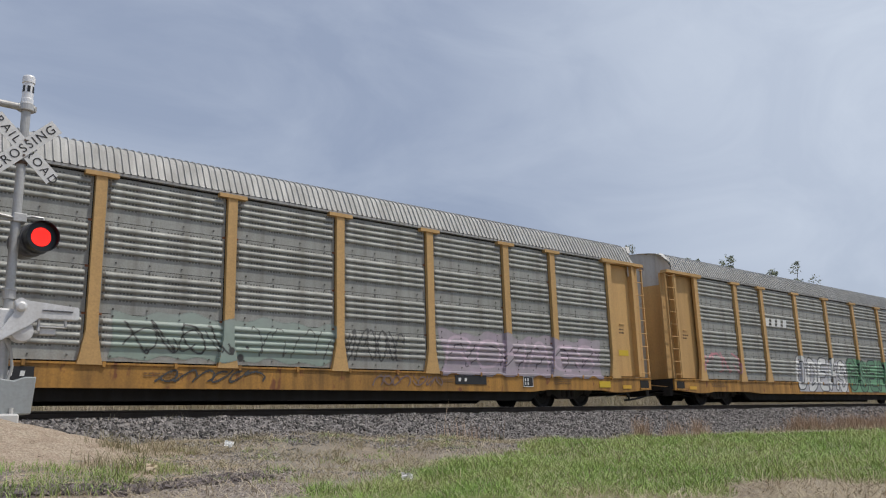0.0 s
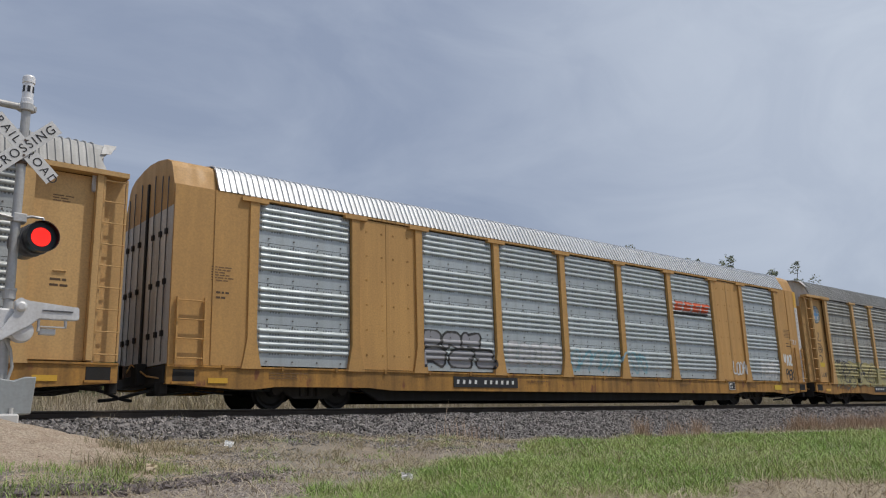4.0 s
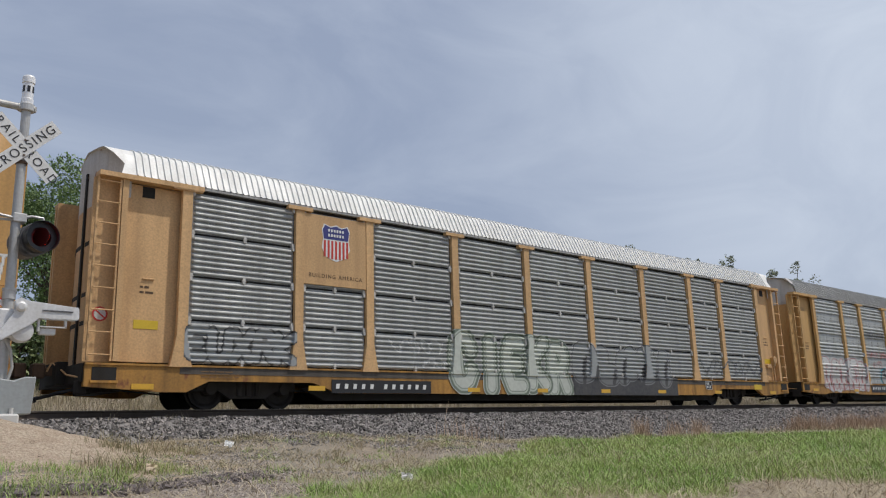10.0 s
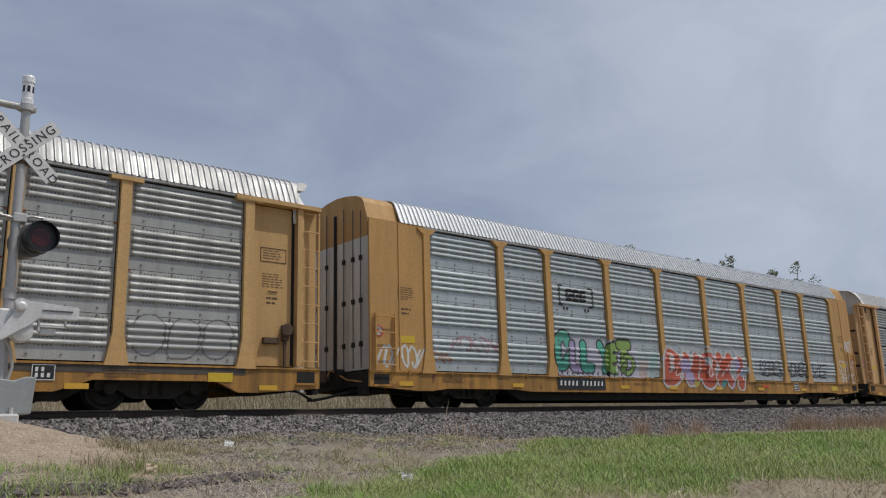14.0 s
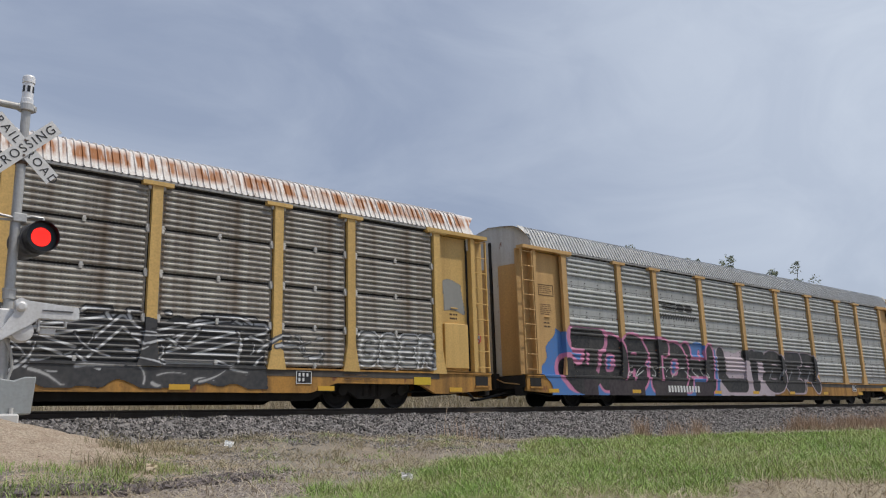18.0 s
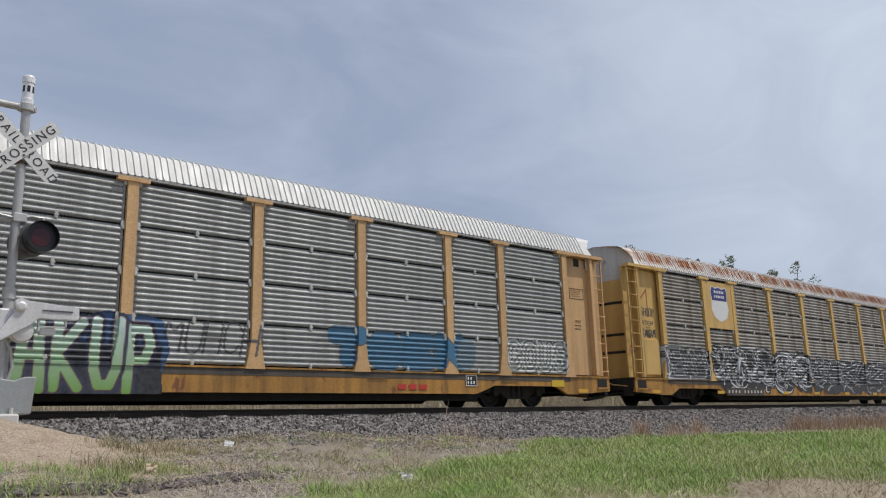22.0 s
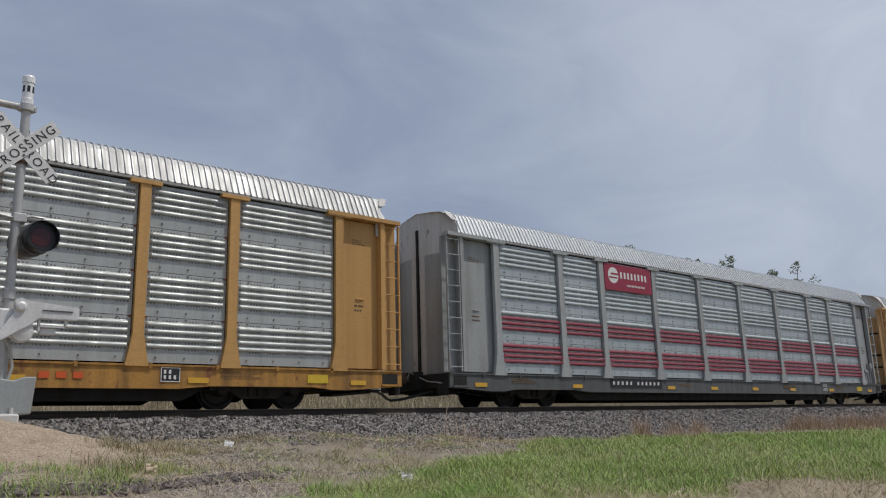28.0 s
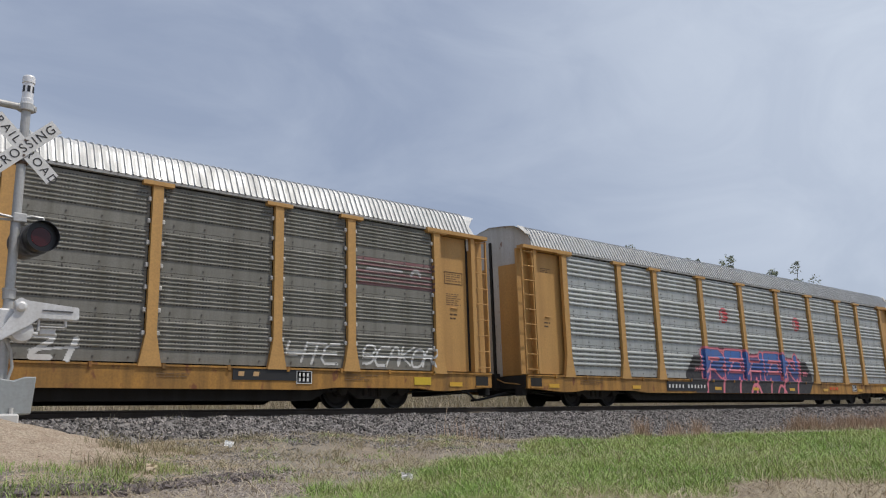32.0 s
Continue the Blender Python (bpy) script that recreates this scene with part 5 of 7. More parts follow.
            pad += np.roll(np.roll(self.c, dj, 0), di, 1) * s[..., None]
            cnt += s
        pad = (pad / np.maximum(cnt, 1)[..., None]).reshape(-1, 3)
        col = np.where(bare[:, None] & (cnt.ravel() > 0)[:, None], pad, col)
        me = data(name, v[used], inv.reshape(f.shape).tolist(), MAT_PAINT)
        at = me.color_attributes.new("paint", "FLOAT_COLOR", "POINT")
        rgba = np.concatenate([np.clip(col[used], 0, 1), np.ones((len(used), 1))], 1)
        at.data.foreach_set("color", rgba.ravel().astype(np.float32))
        return link_mesh(name, me, None, CARS[self.i], label)


def decal(i, name, x0, x1, z0, z1, mat, y=1.565, label="", parent=None, thick=0.006):
    bm = blocks((x0, x1, -y - thick, -y + 0.001, z0, z1))
    return part(name, bm, mat, parent or CARS[i], label)


def bars(i, name, x0, x1, z0, z1, mat, y, count=None, rows=1, parent=None, fill=0.72, seed=0, lean=0.0):
    """Writing that stays plain: upright bars in rows."""
    r = random.Random(seed + i)
    bm = bmesh.new()
    hh = (z1 - z0) / rows
    for k in range(rows):
        n = count or max(2, int((x1 - x0) / (hh * 0.75)))
        w = (x1 - x0) / n
        stop = n if rows == 1 else r.randint(max(2, int(n * 0.55)), n)
        for c in range(stop):
            if count is None and r.random() < 0.14:
                continue
            a, za = x0 + c * w, z1 - (k + 1) * hh + hh * 0.16
            zb = z1 - k * hh - hh * 0.12
            dx = lean * (zb - za)
            prism(bm, [(a + w * 0.12, za), (a + w * fill, za), (a + w * fill + dx, zb), (a + w * 0.12 + dx, zb)], 1, -y - 0.006, -y)
    return tagged(part(name, bm, mat, parent or CARS[i]), kind="stuff")


def stencil(i, x0, x1, z0, z1, rows, y, seed=0, mat=None):
    """Small stencilled lines, each word a thin bar."""
    r = random.Random(seed * 31 + i)
    bm = bmesh.new()
    h = (z1 - z0) / rows
    for k in range(rows):
        a, z = x0, z1 - (k + 0.7) * h
        stop = x0 + (x1 - x0) * r.uniform(0.6, 1.0)
        while a < stop - 0.03:
            w = min(r.uniform(0.05, 0.2), stop - a)
            block(bm, a, a + w, -y - 0.003, -y, z, z + h * 0.4)
            a += w + 0.03
    return tagged(part("stencil_marking", bm, mat or MAT["stencil"], CARS[i]), kind="stuff")


MAT["stencil"] = plain("stencil_worn", (0.19, 0.11, 0.05), 0.7)


def plate(i, x0, x1, z0, z1, bg="blackpaint", fg="white", count=10, y=1.565):
    p = decal(i, "marking_plate", x0, x1, z0, z1, MAT[bg], y, "black plate with pale markings")
    h, n, w = z1 - z0, max(2, count - 6), (x1 - x0 - 0.14) / (count + 0.7)
    a = x0 + 0.08
    bars(i, "marking", a, a + n * w, z0 + h * 0.24, z1 - h * 0.24, MAT[fg], y + 0.0065, n, parent=p, fill=0.5, lean=0.15)
    if count > 6:
        a += (n + 0.7) * w
        bars(i, "marking", a, a + 6 * w, z0 + h * 0.24, z1 - h * 0.24, MAT[fg], y + 0.0065, 6, parent=p, fill=0.5, lean=0.15)


RGB = dict(black=(0.012, 0.012, 0.014), white=(0.72, 0.72, 0.70), grey=(0.42, 0.42, 0.43), teal=(0.06, 0.42, 0.33), lime=(0.25, 0.42, 0.07), pink=(0.62, 0.22, 0.38), hot=(0.75, 0.20, 0.26),
           blue=(0.06, 0.16, 0.48), deep=(0.035, 0.035, 0.22), sky=(0.05, 0.42, 0.55), red=(0.50, 0.06, 0.035), lilac=(0.42, 0.36, 0.56), yellow=(0.50, 0.38, 0.06), green=(0.16, 0.36, 0.20), cream=(0.60, 0.62, 0.52), silver=(0.50, 0.50, 0.52))
C = RGB

# leading wagon
k = Canvas(0, -11.8, -9.2, 1.05, 2.0)
k.scrawl(C["hot"], 0.06, 4, 3)
k.fade(0.45).put(label="faded red tag")
k = Canvas(0, -4.8, 0.05, 0.5, 2.0)
k.cloud(C["silver"], 0.1, 2)
k.word("ODEAS", 0.22, [(0.10, C["black"]), (0.0, C["white"])], lean=0.2)
k.put(label="white outlined graffiti")
k = Canvas(0, 0.1, 6.5, 0.5, 2.05)
k.cloud(C["green"], 0.08, 4)
k.word("GSEAOR", 0.2, [(0.12, C["black"]), (0.0, (0.10, 0.25, 0.14))], lean=0.1)
k.put(label="green and black graffiti")
bars(0, "emblem_marking", -7.0, -5.1, 3.05, 3.5, MAT["white"], 1.545, 4, lean=0.2)
# second wagon
k = Canvas(1, -11.75, -6.0, 0.55, 2.1, 0.02)
k.cloud((0.40, 0.34, 0.10), 0.10, 1, z0=1.0, z1=1.95, x0=-11.7, x1=-7.2)
k.cloud((0.40, 0.34, 0.10), 0.06, 4, z0=1.0, z1=1.72, x0=-7.6, x1=-6.1)
k.fade(0.22)
INK = (0.035, 0.035, 0.035)
r = random.Random(12)
for n in range(30):
    cx, cz = (r.uniform(-11.5, -9.3), r.uniform(1.0, 1.75)) if n < 24 else (r.uniform(-8.9, -7.5), r.uniform(1.1, 1.6))
    a0, s0, turns = r.uniform(0, 6.3), r.uniform(0.12, 0.38), r.choice((-0.7, -0.4, 0.45, 0.8))
    k.line(rounded([(cx + s0 * 1.4 * (1 - 0.4 * u) * math.cos(a0 + u * turns * 6.28) + 0.3 * u, min(max(cz + s0 * math.sin(a0 + u * turns * 6.28), 0.94), 2.0)) for u in np.linspace(0, 1, 8)], 1), r.choice((0.025, 0.035, 0.05)), INK)
k.scrawl((0.05, 0.045, 0.035), 0.03, 5, 34, 0.6, x0=-11.4, x1=-9.4, z0=0.56, z1=0.86)
k.dots([(-11.2, 1.85, 0.11), (-11.0, 1.88, 0.09), (-9.05, 1.72, 0.09), (-8.75, 1.42, 0.13), (-8.62, 1.36, 0.12), (-9.1, 1.35, 0.07), (-10.2, 1.0, 0.1)], INK)
k.put(label="faded yellow graffiti with thin black scribbles")
k = Canvas(1, -4.0, 1.4, 0.45, 2.1, 0.02)
k.cloud(((0.22, 0.38, 0.28), (0.34, 0.42, 0.37)), 0.09, 6, x0=-3.95, x1=1.35, z0=1.22, z1=2.0)
k.fade(0.38)
k.scrawl(INK, 0.04, 4, 15, 0.9, x0=-3.7, x1=-1.3, z0=1.0, z1=1.85)
k.scrawl(INK, 0.03, 4, 17, 0.7, x0=-3.5, x1=-1.5, z0=1.1, z1=1.7)
k.dots([(-1.35, 1.22, 0.08), (-1.1, 1.08, 0.09), (-0.95, 1.3, 0.05)], INK)
k.scrawl(INK, 0.022, 8, 19, 0.4, x0=-0.9, x1=1.3, z0=1.05, z1=1.85)
k.scrawl(INK, 0.03, 6, 25, 0.9, z0=0.5, z1=0.82, x0=-2.9, x1=-0.6)
k.put(label="faded green graffiti with dark looping lines")
k = Canvas(1, 1.6, 4.6, 0.45, 2.0, 0.02)
k.scrawl(INK, 0.03, 6, 8, z0=1.0, x1=3.4)
k.scrawl((0.16, 0.07, 0.05), 0.028, 8, 9, z0=0.5, z1=0.8, x0=2.4)
k.fade(0.2).put(label="dark looping tag")
k = Canvas(1, 4.5, 11.3, 0.80, 2.1, 0.022)
k.cloud((0.48, 0.36, 0.46), 0.12, 3, z0=1.0)
k.fade(0.48)
k.scrawl((0.07, 0.05, 0.07), 0.03, 9, 31, 0.7, x0=4.8, x1=11.0, z0=1.0, z1=1.75)
k.word("ROHAES", 0.08, [(0.0, (0.58, 0.46, 0.54))], 4.8, 11.0, 1.0, 1.9, lean=0.1)
k.put(label="faded lilac graffiti")
plate(1, -7.76, -5.2, 0.52, 0.78, count=11)
plate(1, 5.03, 6.16, 0.58, 0.82, count=4)
ring = bmesh.new()
lathe(ring, [(0.40, 0.0), (0.40, 0.008)], 32, Matrix.Translation((-12.58, -1.405, 3.92)) @ Matrix.Rotation(radians(90), 4, "X"))
em = part("round_emblem", ring, plain("emblem_dark", (0.045, 0.10, 0.12), 0.5), CARS[1], "round blue and white emblem")
ring = bmesh.new()
lathe(ring, [(0.25, 0.0), (0.25, 0.004)], 32, Matrix.Translation((-12.58, -1.4135, 3.92)) @ Matrix.Rotation(radians(90), 4, "X"))
part("emblem_disc", ring, MAT["cap_white"], em)
part("emblem_cross", blocks((-12.645, -12.515, -1.4205, -1.418, 3.69, 4.15), (-12.81, -12.6455, -1.4205, -1.418, 3.855, 3.985), (-12.5145, -12.35, -1.4205, -1.418, 3.855, 3.985)), plain("emblem_blue", (0.10, 0.25, 0.46), 0.5), em)
ring = bmesh.new()
for a in range(26):
    t = 2 * math.pi * a / 26
    m = Matrix.Translation((-12.58 + 0.325 * math.cos(t), -1.4145, 3.92 + 0.325 * math.sin(t))) @ Matrix.Rotation(-t, 4, "Y")
    bmesh.ops.create_cube(ring, size=1, matrix=m @ Matrix.Diagonal((0.075, 0.004, 0.024, 1)))
part("emblem_ring_marking", ring, MAT["white"], em)
k = Canvas(1, -13.05, -12.1, 1.0, 3.2)
k.line(rounded([(-12.7, 3.05), (-12.55, 3.12), (-12.5, 2.95), (-12.72, 2.85), (-12.55, 2.72), (-12.35, 2.8)]), 0.028, INK)
k.line(rounded([(-12.8, 2.62), (-12.45, 2.6), (-12.3, 2.35), (-12.6, 2.2), (-12.8, 2.35), (-12.5, 2.5), (-12.35, 2.2)]), 0.028, INK)
k.line(rounded([(-12.85, 2.05), (-12.5, 2.12), (-12.4, 1.9), (-12.75, 1.75), (-12.8, 1.55)]), 0.028, INK)
k.word("LUG", 0.022, [(0, INK)], -12.75, -12.2, 1.12, 1.4, lean=0.4)
k.put(label="thin black tag")
# yellow sheeted wagon
k = Canvas(2, 4.4, 7.0, 3.05, 3.75, 0.025)
for n in range(4):
    a = 4.62 + n * 0.57
    k.line([(a, 3.38), (a + 0.12, 3.62)], 0.11, (0.68, 0.10, 0.02))
    k.line([(a + 0.06, 3.62), (a + 0.50, 3.62)], 0.07, (0.68, 0.10, 0.02))
    k.line([(a, 3.5), (a + 0.42, 3.5)], 0.07, (0.68, 0.10, 0.02))
    k.line([(a - 0.05, 3.38), (a + 0.36, 3.38)], 0.07, (0.68, 0.10, 0.02))
k.line([(4.45, 3.22), (6.6, 3.27)], 0.10, C["black"])
k.put("emblem", "orange-red slanted emblem over a dark wedge")
for x0, x1, z0, z1, c, word, w in ((8.05, 8.98, 1.05, 1.65, "white", "LODA", 0.05), (10.2, 11.5, 1.0, 1.72, "white", "PEBST", 0.13), (12.0, 12.72, 1.5, 2.05, "white", "VAZ", 0.10), (12.1, 12.78, 0.92, 1.45, "black", "PEK", 0.06)):
    k = Canvas(2, x0, x1, z0, z1, 0.016)
    k.word(word, w, [(0.0, C[c])], lean=0.15, gap=-0.05, round_=1)
    if word == "PEBST":
        k.fade(0.45)
    k.put(label=c + " spray tag")
k = Canvas(2, -7.0, -4.3, 1.0, 2.0)
k.word("GRK", 0.20, [(0.12, C["black"]), (0, (0.30, 0.30, 0.33))], z0=1.5, x1=-4.9)
k.word("REZ", 0.20, [(0.12, C["black"]), (0, (0.30, 0.30, 0.33))], z1=1.55)
k.put(label="black stacked tag")
k = Canvas(2, -3.9, -1.6, 1.1, 1.85)
k.word("EBOSE", 0.14, [(0.06, C["grey"]), (0, C["silver"])])
k.fade(0.3).put(label="faint grey tag")
k = Canvas(2, -1.3, 2.7, 0.95, 1.8)
k.scrawl(C["sky"], 0.07, 8, 12)
k.fade(0.55).put(label="faint light-blue tag")
plate(2, -6.0, -3.6, 0.5, 0.78, count=10)
text_part("lettering", "TRI", 0.30, Matrix.Translation((12.98, -1.568, 2.53)) @ Matrix.Rotation(radians(90), 4, "X"), MAT["white"], CARS[2], "white stencilled letters")
strip = decal(2, "corner_strip", 13.47, 13.69, 0.9, 4.05, MAT["gate_white"], 1.561, "white edge strip with rivets")
part("strip_top", blocks((13.47, 13.69, -1.567, -1.56, 4.052, 4.74)), MAT["amber"], strip)
tagged(part("riveting", blocks(*[(13.56, 13.59, -1.575, -1.566, z, z + 0.03) for z in np.arange(1.0, 4.0, 0.17)]), MAT["black"], strip), kind="stuff")
# long grey and turquoise piece
k = Canvas(3, -11.75, -6.0, 0.42, 2.55, 0.02)
k.cloud((0.56, 0.565, 0.56), 0.12, 6, x0=-11.7, x1=-7.1, z0=0.75, z1=2.1)
k.word("RRKER", 0.36, [(0.12, (0.62, 0.63, 0.62)), (0.05, (0.38, 0.06, 0.065)), (-0.03, ((0.56, 0.53, 0.50), (0.63, 0.64, 0.63)))], -11.65, -7.1, 0.62, 2.05, lean=0.05, gap=0.0, round_=1, stack=True)
for n, x in enumerate((-11.35, -10.95, -10.35, -9.9, -9.4, -8.9, -8.35, -7.7)):
    k.line([(x, 1.45 - 0.25 * (n % 3)), (x + 0.08, 0.62)], 0.10 + 0.05 * (n % 2), (0.38, 0.05, 0.055))
k.dots([(-11.3, 2.2, 0.10), (-10.6, 2.28, 0.09), (-9.5, 2.22, 0.14), (-8.9, 2.3, 0.09), (-8.2, 2.22, 0.11), (-7.3, 2.25, 0.12), (-6.85, 1.95, 0.10), (-7.0, 1.6, 0.12), (-6.7, 1.25, 0.08), (-6.95, 0.95, 0.09)], (0.58, 0.585, 0.57))
k.fade(0.25).put(label="weathered white block letters with dark red drips")
k = Canvas(3, -6.8, -4.5, 1.55, 2.5, 0.025)
k.word("IINIIY OMEGN"[:11], 0.055, [(0, (0.42, 0.10, 0.09))], z0=2.1)
k.scrawl((0.42, 0.14, 0.12), 0.04, 3, 4, x0=-6.2, x1=-5.2, z0=1.6, z1=2.05)
k.fade(0.2).put(label="small dark red scrawl")
k = Canvas(3, -5.6, 11.2, 0.40, 2.62)
k.blend(np.clip((np.minimum(k.X + 4.45, 11.15 - k.X) + 0.15 * np.sin(k.Z * 7)) / 0.03, 0, 1) * np.clip((2.28 - 0.035 * (k.X + 4.4) + 0.04 * np.sin(k.X * 2.7) + 0.05 * np.sin(k.X * 6.1) - k.Z) / 0.03, 0, 1), C["sky"])
k.blend(np.clip((np.minimum(k.X + 4.3, 10.6 - k.X)) / 0.03, 0, 1) * np.clip((2.12 - 0.035 * (k.X + 4.4) + 0.04 * np.sin(k.X * 2.7) + 0.05 * np.sin(k.X * 5.3 + 1) - k.Z) / 0.03, 0, 1), (0.49, 0.49, 0.50))
xs = np.arange(-4.3, 10.6, 0.12)
k.line([(x, 2.12 - 0.035 * (x + 4.4) + 0.04 * math.sin(x * 2.7) + 0.05 * math.sin(x * 5.3 + 1)) for x in xs], 0.045, C["black"])
k.line([(-5.3, 0.95), (-5.5, 1.2), (-5.35, 1.5), (-5.0, 1.6), (-4.4, 1.55), (-4.35, 0.95)], 0.07, C["black"])
k.line([(-5.42, 0.98), (-5.6, 1.2), (-5.42, 1.56), (-5.0, 1.68)], 0.05, C["sky"])
k.scrawl(C["black"], 0.035, 4, 6, 0.8, -5.2, -4.7, 1.2, 1.45)
k.word("WESOCKRAHE", 0.26, [(0.055, C["black"]), (0.0, (0.49, 0.49, 0.50))], -4.2, 10.2, 0.55, 1.85, lean=0.15, gap=0.02, round_=1, stack=True)
r = random.Random(5)
for n in range(80):
    cx, cz = r.uniform(-4.1, 10.2), r.uniform(0.55, 1.85)
    a0, s0, turns = r.uniform(0, 6.3), r.uniform(0.07, 0.24), r.choice((0.6, 0.9, 1.4))
    pts = [(cx + s0 * (1 - 0.55 * u) * 1.3 * math.cos(a0 + u * turns * 6.28) + u * r.uniform(-0.1, 0.1), cz + s0 * (1 - 0.55 * u) * math.sin(a0 + u * turns * 6.28)) for u in np.linspace(0, 1, 12)]
    pts = [(p[0], min(max(p[1], 0.43), 1.95)) for p in pts]
    k.line(rounded(pts, 1), r.choice((0.022, 0.03, 0.04)), C["black"])
    if n % 9 == 0:
        k.line(pts[2:7], 0.13, r.choice((C["sky"], (0.03, 0.25, 0.33), C["white"], (0.25, 0.10, 0.08))))
for n in range(16):
    x = -3.9 + n * 0.93
    k.line(rounded([(x, r.uniform(0.6, 0.9)), (x + r.uniform(-0.15, 0.15), 1.2), (x + r.uniform(-0.2, 0.2), r.uniform(1.5, 1.9)), (x + 0.35, r.uniform(1.5, 1.9))]), 0.04, C["black"])
k.put(label="long grey and turquoise mural with thin black lines")
k = Canvas(3, -6.9, -4.4, 3.0, 3.45, 0.025)
for n in range(8):
    a = -6.75 + n * 0.29
    k.line([(a, 3.12), (a, 3.32), (a + 0.16, 3.32)], 0.065, (0.05, 0.05, 0.055))
    k.line([(a + 0.16, 3.32), (a + 0.17, 3.12)], 0.06, (0.05, 0.05, 0.055))
k.fade(0.12).put("emblem", "dark grey painted emblem bars")
plate(3, -6.9, -4.5, 0.5, 0.88, count=11)
# white block letters on the blue-grey wagon
k = Canvas(4, -11.8, -9.15, 0.92, 1.75, 0.025)
k.word("EUXRK", 0.17, [(0.10, (0.05, 0.055, 0.06)), (0.035, (0.34, 0.36, 0.37))], lean=0.1, gap=-0.04, round_=2)
k.put(label="bubble-letter tag in thin black outline")
k = Canvas(4, -6.5, -4.5, 0.95, 1.75, 0.025)
k.scrawl(C["white"], 0.035, 6, 2, z0=1.3)
k.scrawl(C["white"], 0.035, 5, 3, z1=1.25, x0=-5.4)
k.scrawl((0.45, 0.46, 0.46), 0.03, 3, 9, 0.7, x1=-5.3)
k.fade(0.3).put(label="thin white tags")
k = Canvas(4, -4.6, 0.4, 0.31, 2.05, 0.018)
k.word("CIEKR", 0.40, [(0.24, (0.52, 0.54, 0.50)), (0.19, (0.12, 0.16, 0.11)), (0.04, (0.50, 0.54, 0.46)), (-0.06, (0.16, 0.20, 0.15)), (-0.11, (0.58, 0.61, 0.54))], -4.5, 0.3, 0.32, 2.02, lean=0, gap=-0.02, round_=1, stack=True)
k.fade(0.12).put(label="cream block-letter graffiti with dark green edges")
k = Canvas(4, 0.3, 6.1, 0.31, 1.98, 0.02)
k.cloud((0.045, 0.045, 0.05), 0.06, 5, x0=0.3, x1=5.9, z0=0.0, z1=1.0)
k.word("BLNOI", 0.66, [(0.12, (0.52, 0.53, 0.54)), (0.07, (0.05, 0.05, 0.055)), (0.0, (0.33, 0.345, 0.35))], 0.45, 5.7, 0.62, 1.95, lean=0, gap=-0.08, round_=2)
for n, x in enumerate((0.9, 1.45, 2.35, 2.9, 3.9, 4.6, 5.2)):
    k.line([(x, 0.7), (x + 0.12, 1.35 - 0.2 * (n % 3))], 0.16, (0.05, 0.05, 0.055))
    k.line([(x + 0.12, 1.1), (x + 0.20, 1.5 - 0.2 * (n % 3))], 0.08, (0.05, 0.05, 0.055))
k.blend((k.a > 0.5) * (k.Z < 0.88) * 0.55, (0.05, 0.05, 0.055))
k.put(label="grey bubble graffiti with white rim and dark shadow")
k = Canvas(4, 7.4, 11.7, 1.0, 1.7)
k.scrawl((0.05, 0.05, 0.06), 0.05, 9, 22)
k.fade(0.35).put(label="dark scribbled tags")
part("emblem_sheet", blocks((-9.0, -7.2, -1.585, -1.53, 2.86, Z1 - 0.09)), MAT["pale_yellow"], CARS[4], "smooth pale yellow emblem sheet")


def shield(i, cx, cz, w, h, y, low):
    pts = [(-0.5, 0.36), (-0.42, 0.5), (-0.2, 0.44), (0, 0.5), (0.2, 0.44), (0.42, 0.5), (0.5, 0.36), (0.46, 0.1), (0.5, -0.15), (0.36, -0.38), (0, -0.5), (-0.36, -0.38), (-0.5, -0.15), (-0.46, 0.1)]
    bm = bmesh.new()
    prism(bm, [(cx + a * w, cz + b * h) for a, b in pts], 1, -y - 0.004, -y)
    s = part("shield_emblem", bm, MAT["white"], CARS[i], "shield emblem with dark blue head")
    bm = bmesh.new()
    prism(bm, [(cx + a * w * 0.94, cz + b * h * 0.94) for a, b in pts[:8]] + [(cx - 0.46 * w * 0.94, cz + 0.1 * h * 0.94)], 1, -y - 0.008, -y - 0.0045)
    part("shield_head", bm, MAT["navy"], s)
    if low:
        for n in range(7):
            a = (n - 3) / 3 * 0.40
            part("stripe", blocks((cx + (a - 0.035) * w, cx + (a + 0.035) * w, -y - 0.008, -y - 0.0045, cz - (0.44 - 0.4 * a * a) * h, cz + 0.06 * h)), MAT["red"], s)
    for rw in (0.33, 0.20):
        bars(i, "marking", cx - 0.3 * w, cx + 0.3 * w, cz + (rw - 0.05) * h, cz + (rw + 0.05) * h, MAT["white"], y + 0.0085, 6, parent=s)


shield(4, -8.1, 3.92, 0.80, 0.92, 1.586, True)
text_part("lettering", "BUILDING AMERICA", 0.135, Matrix.Translation((-8.1, -1.588, 3.08)) @ Matrix.Rotation(radians(90), 4, "X"), MAT["text_brown"], CARS[4], "dark slogan lettering")
plate(4, -8.2, -5.2, 0.33, 0.64, count=11)
# turquoise and red pieces
for x0, x1, z0, z1, c, sd, n in ((-11.05, -9.3, 1.4, 1.95, (0.45, 0.16, 0.22), 3, 5), (-11.7, -11.0, 1.12, 1.45, (0.50, 0.20, 0.10), 5, 3)):
    k = Canvas(5, x0, x1, z0, z1, 0.022)
    k.scrawl(c, 0.035, n, sd, 1.1)
    k.fade(0.25).put(label="thin red tag")
k = Canvas(5, -7.1, -1.7, 0.88, 2.4, 0.025)
k.cloud(C["lilac"], 0.2, 3, x0=-7.0, x1=-2.7, z1=2.25)
k.fade(0.5)
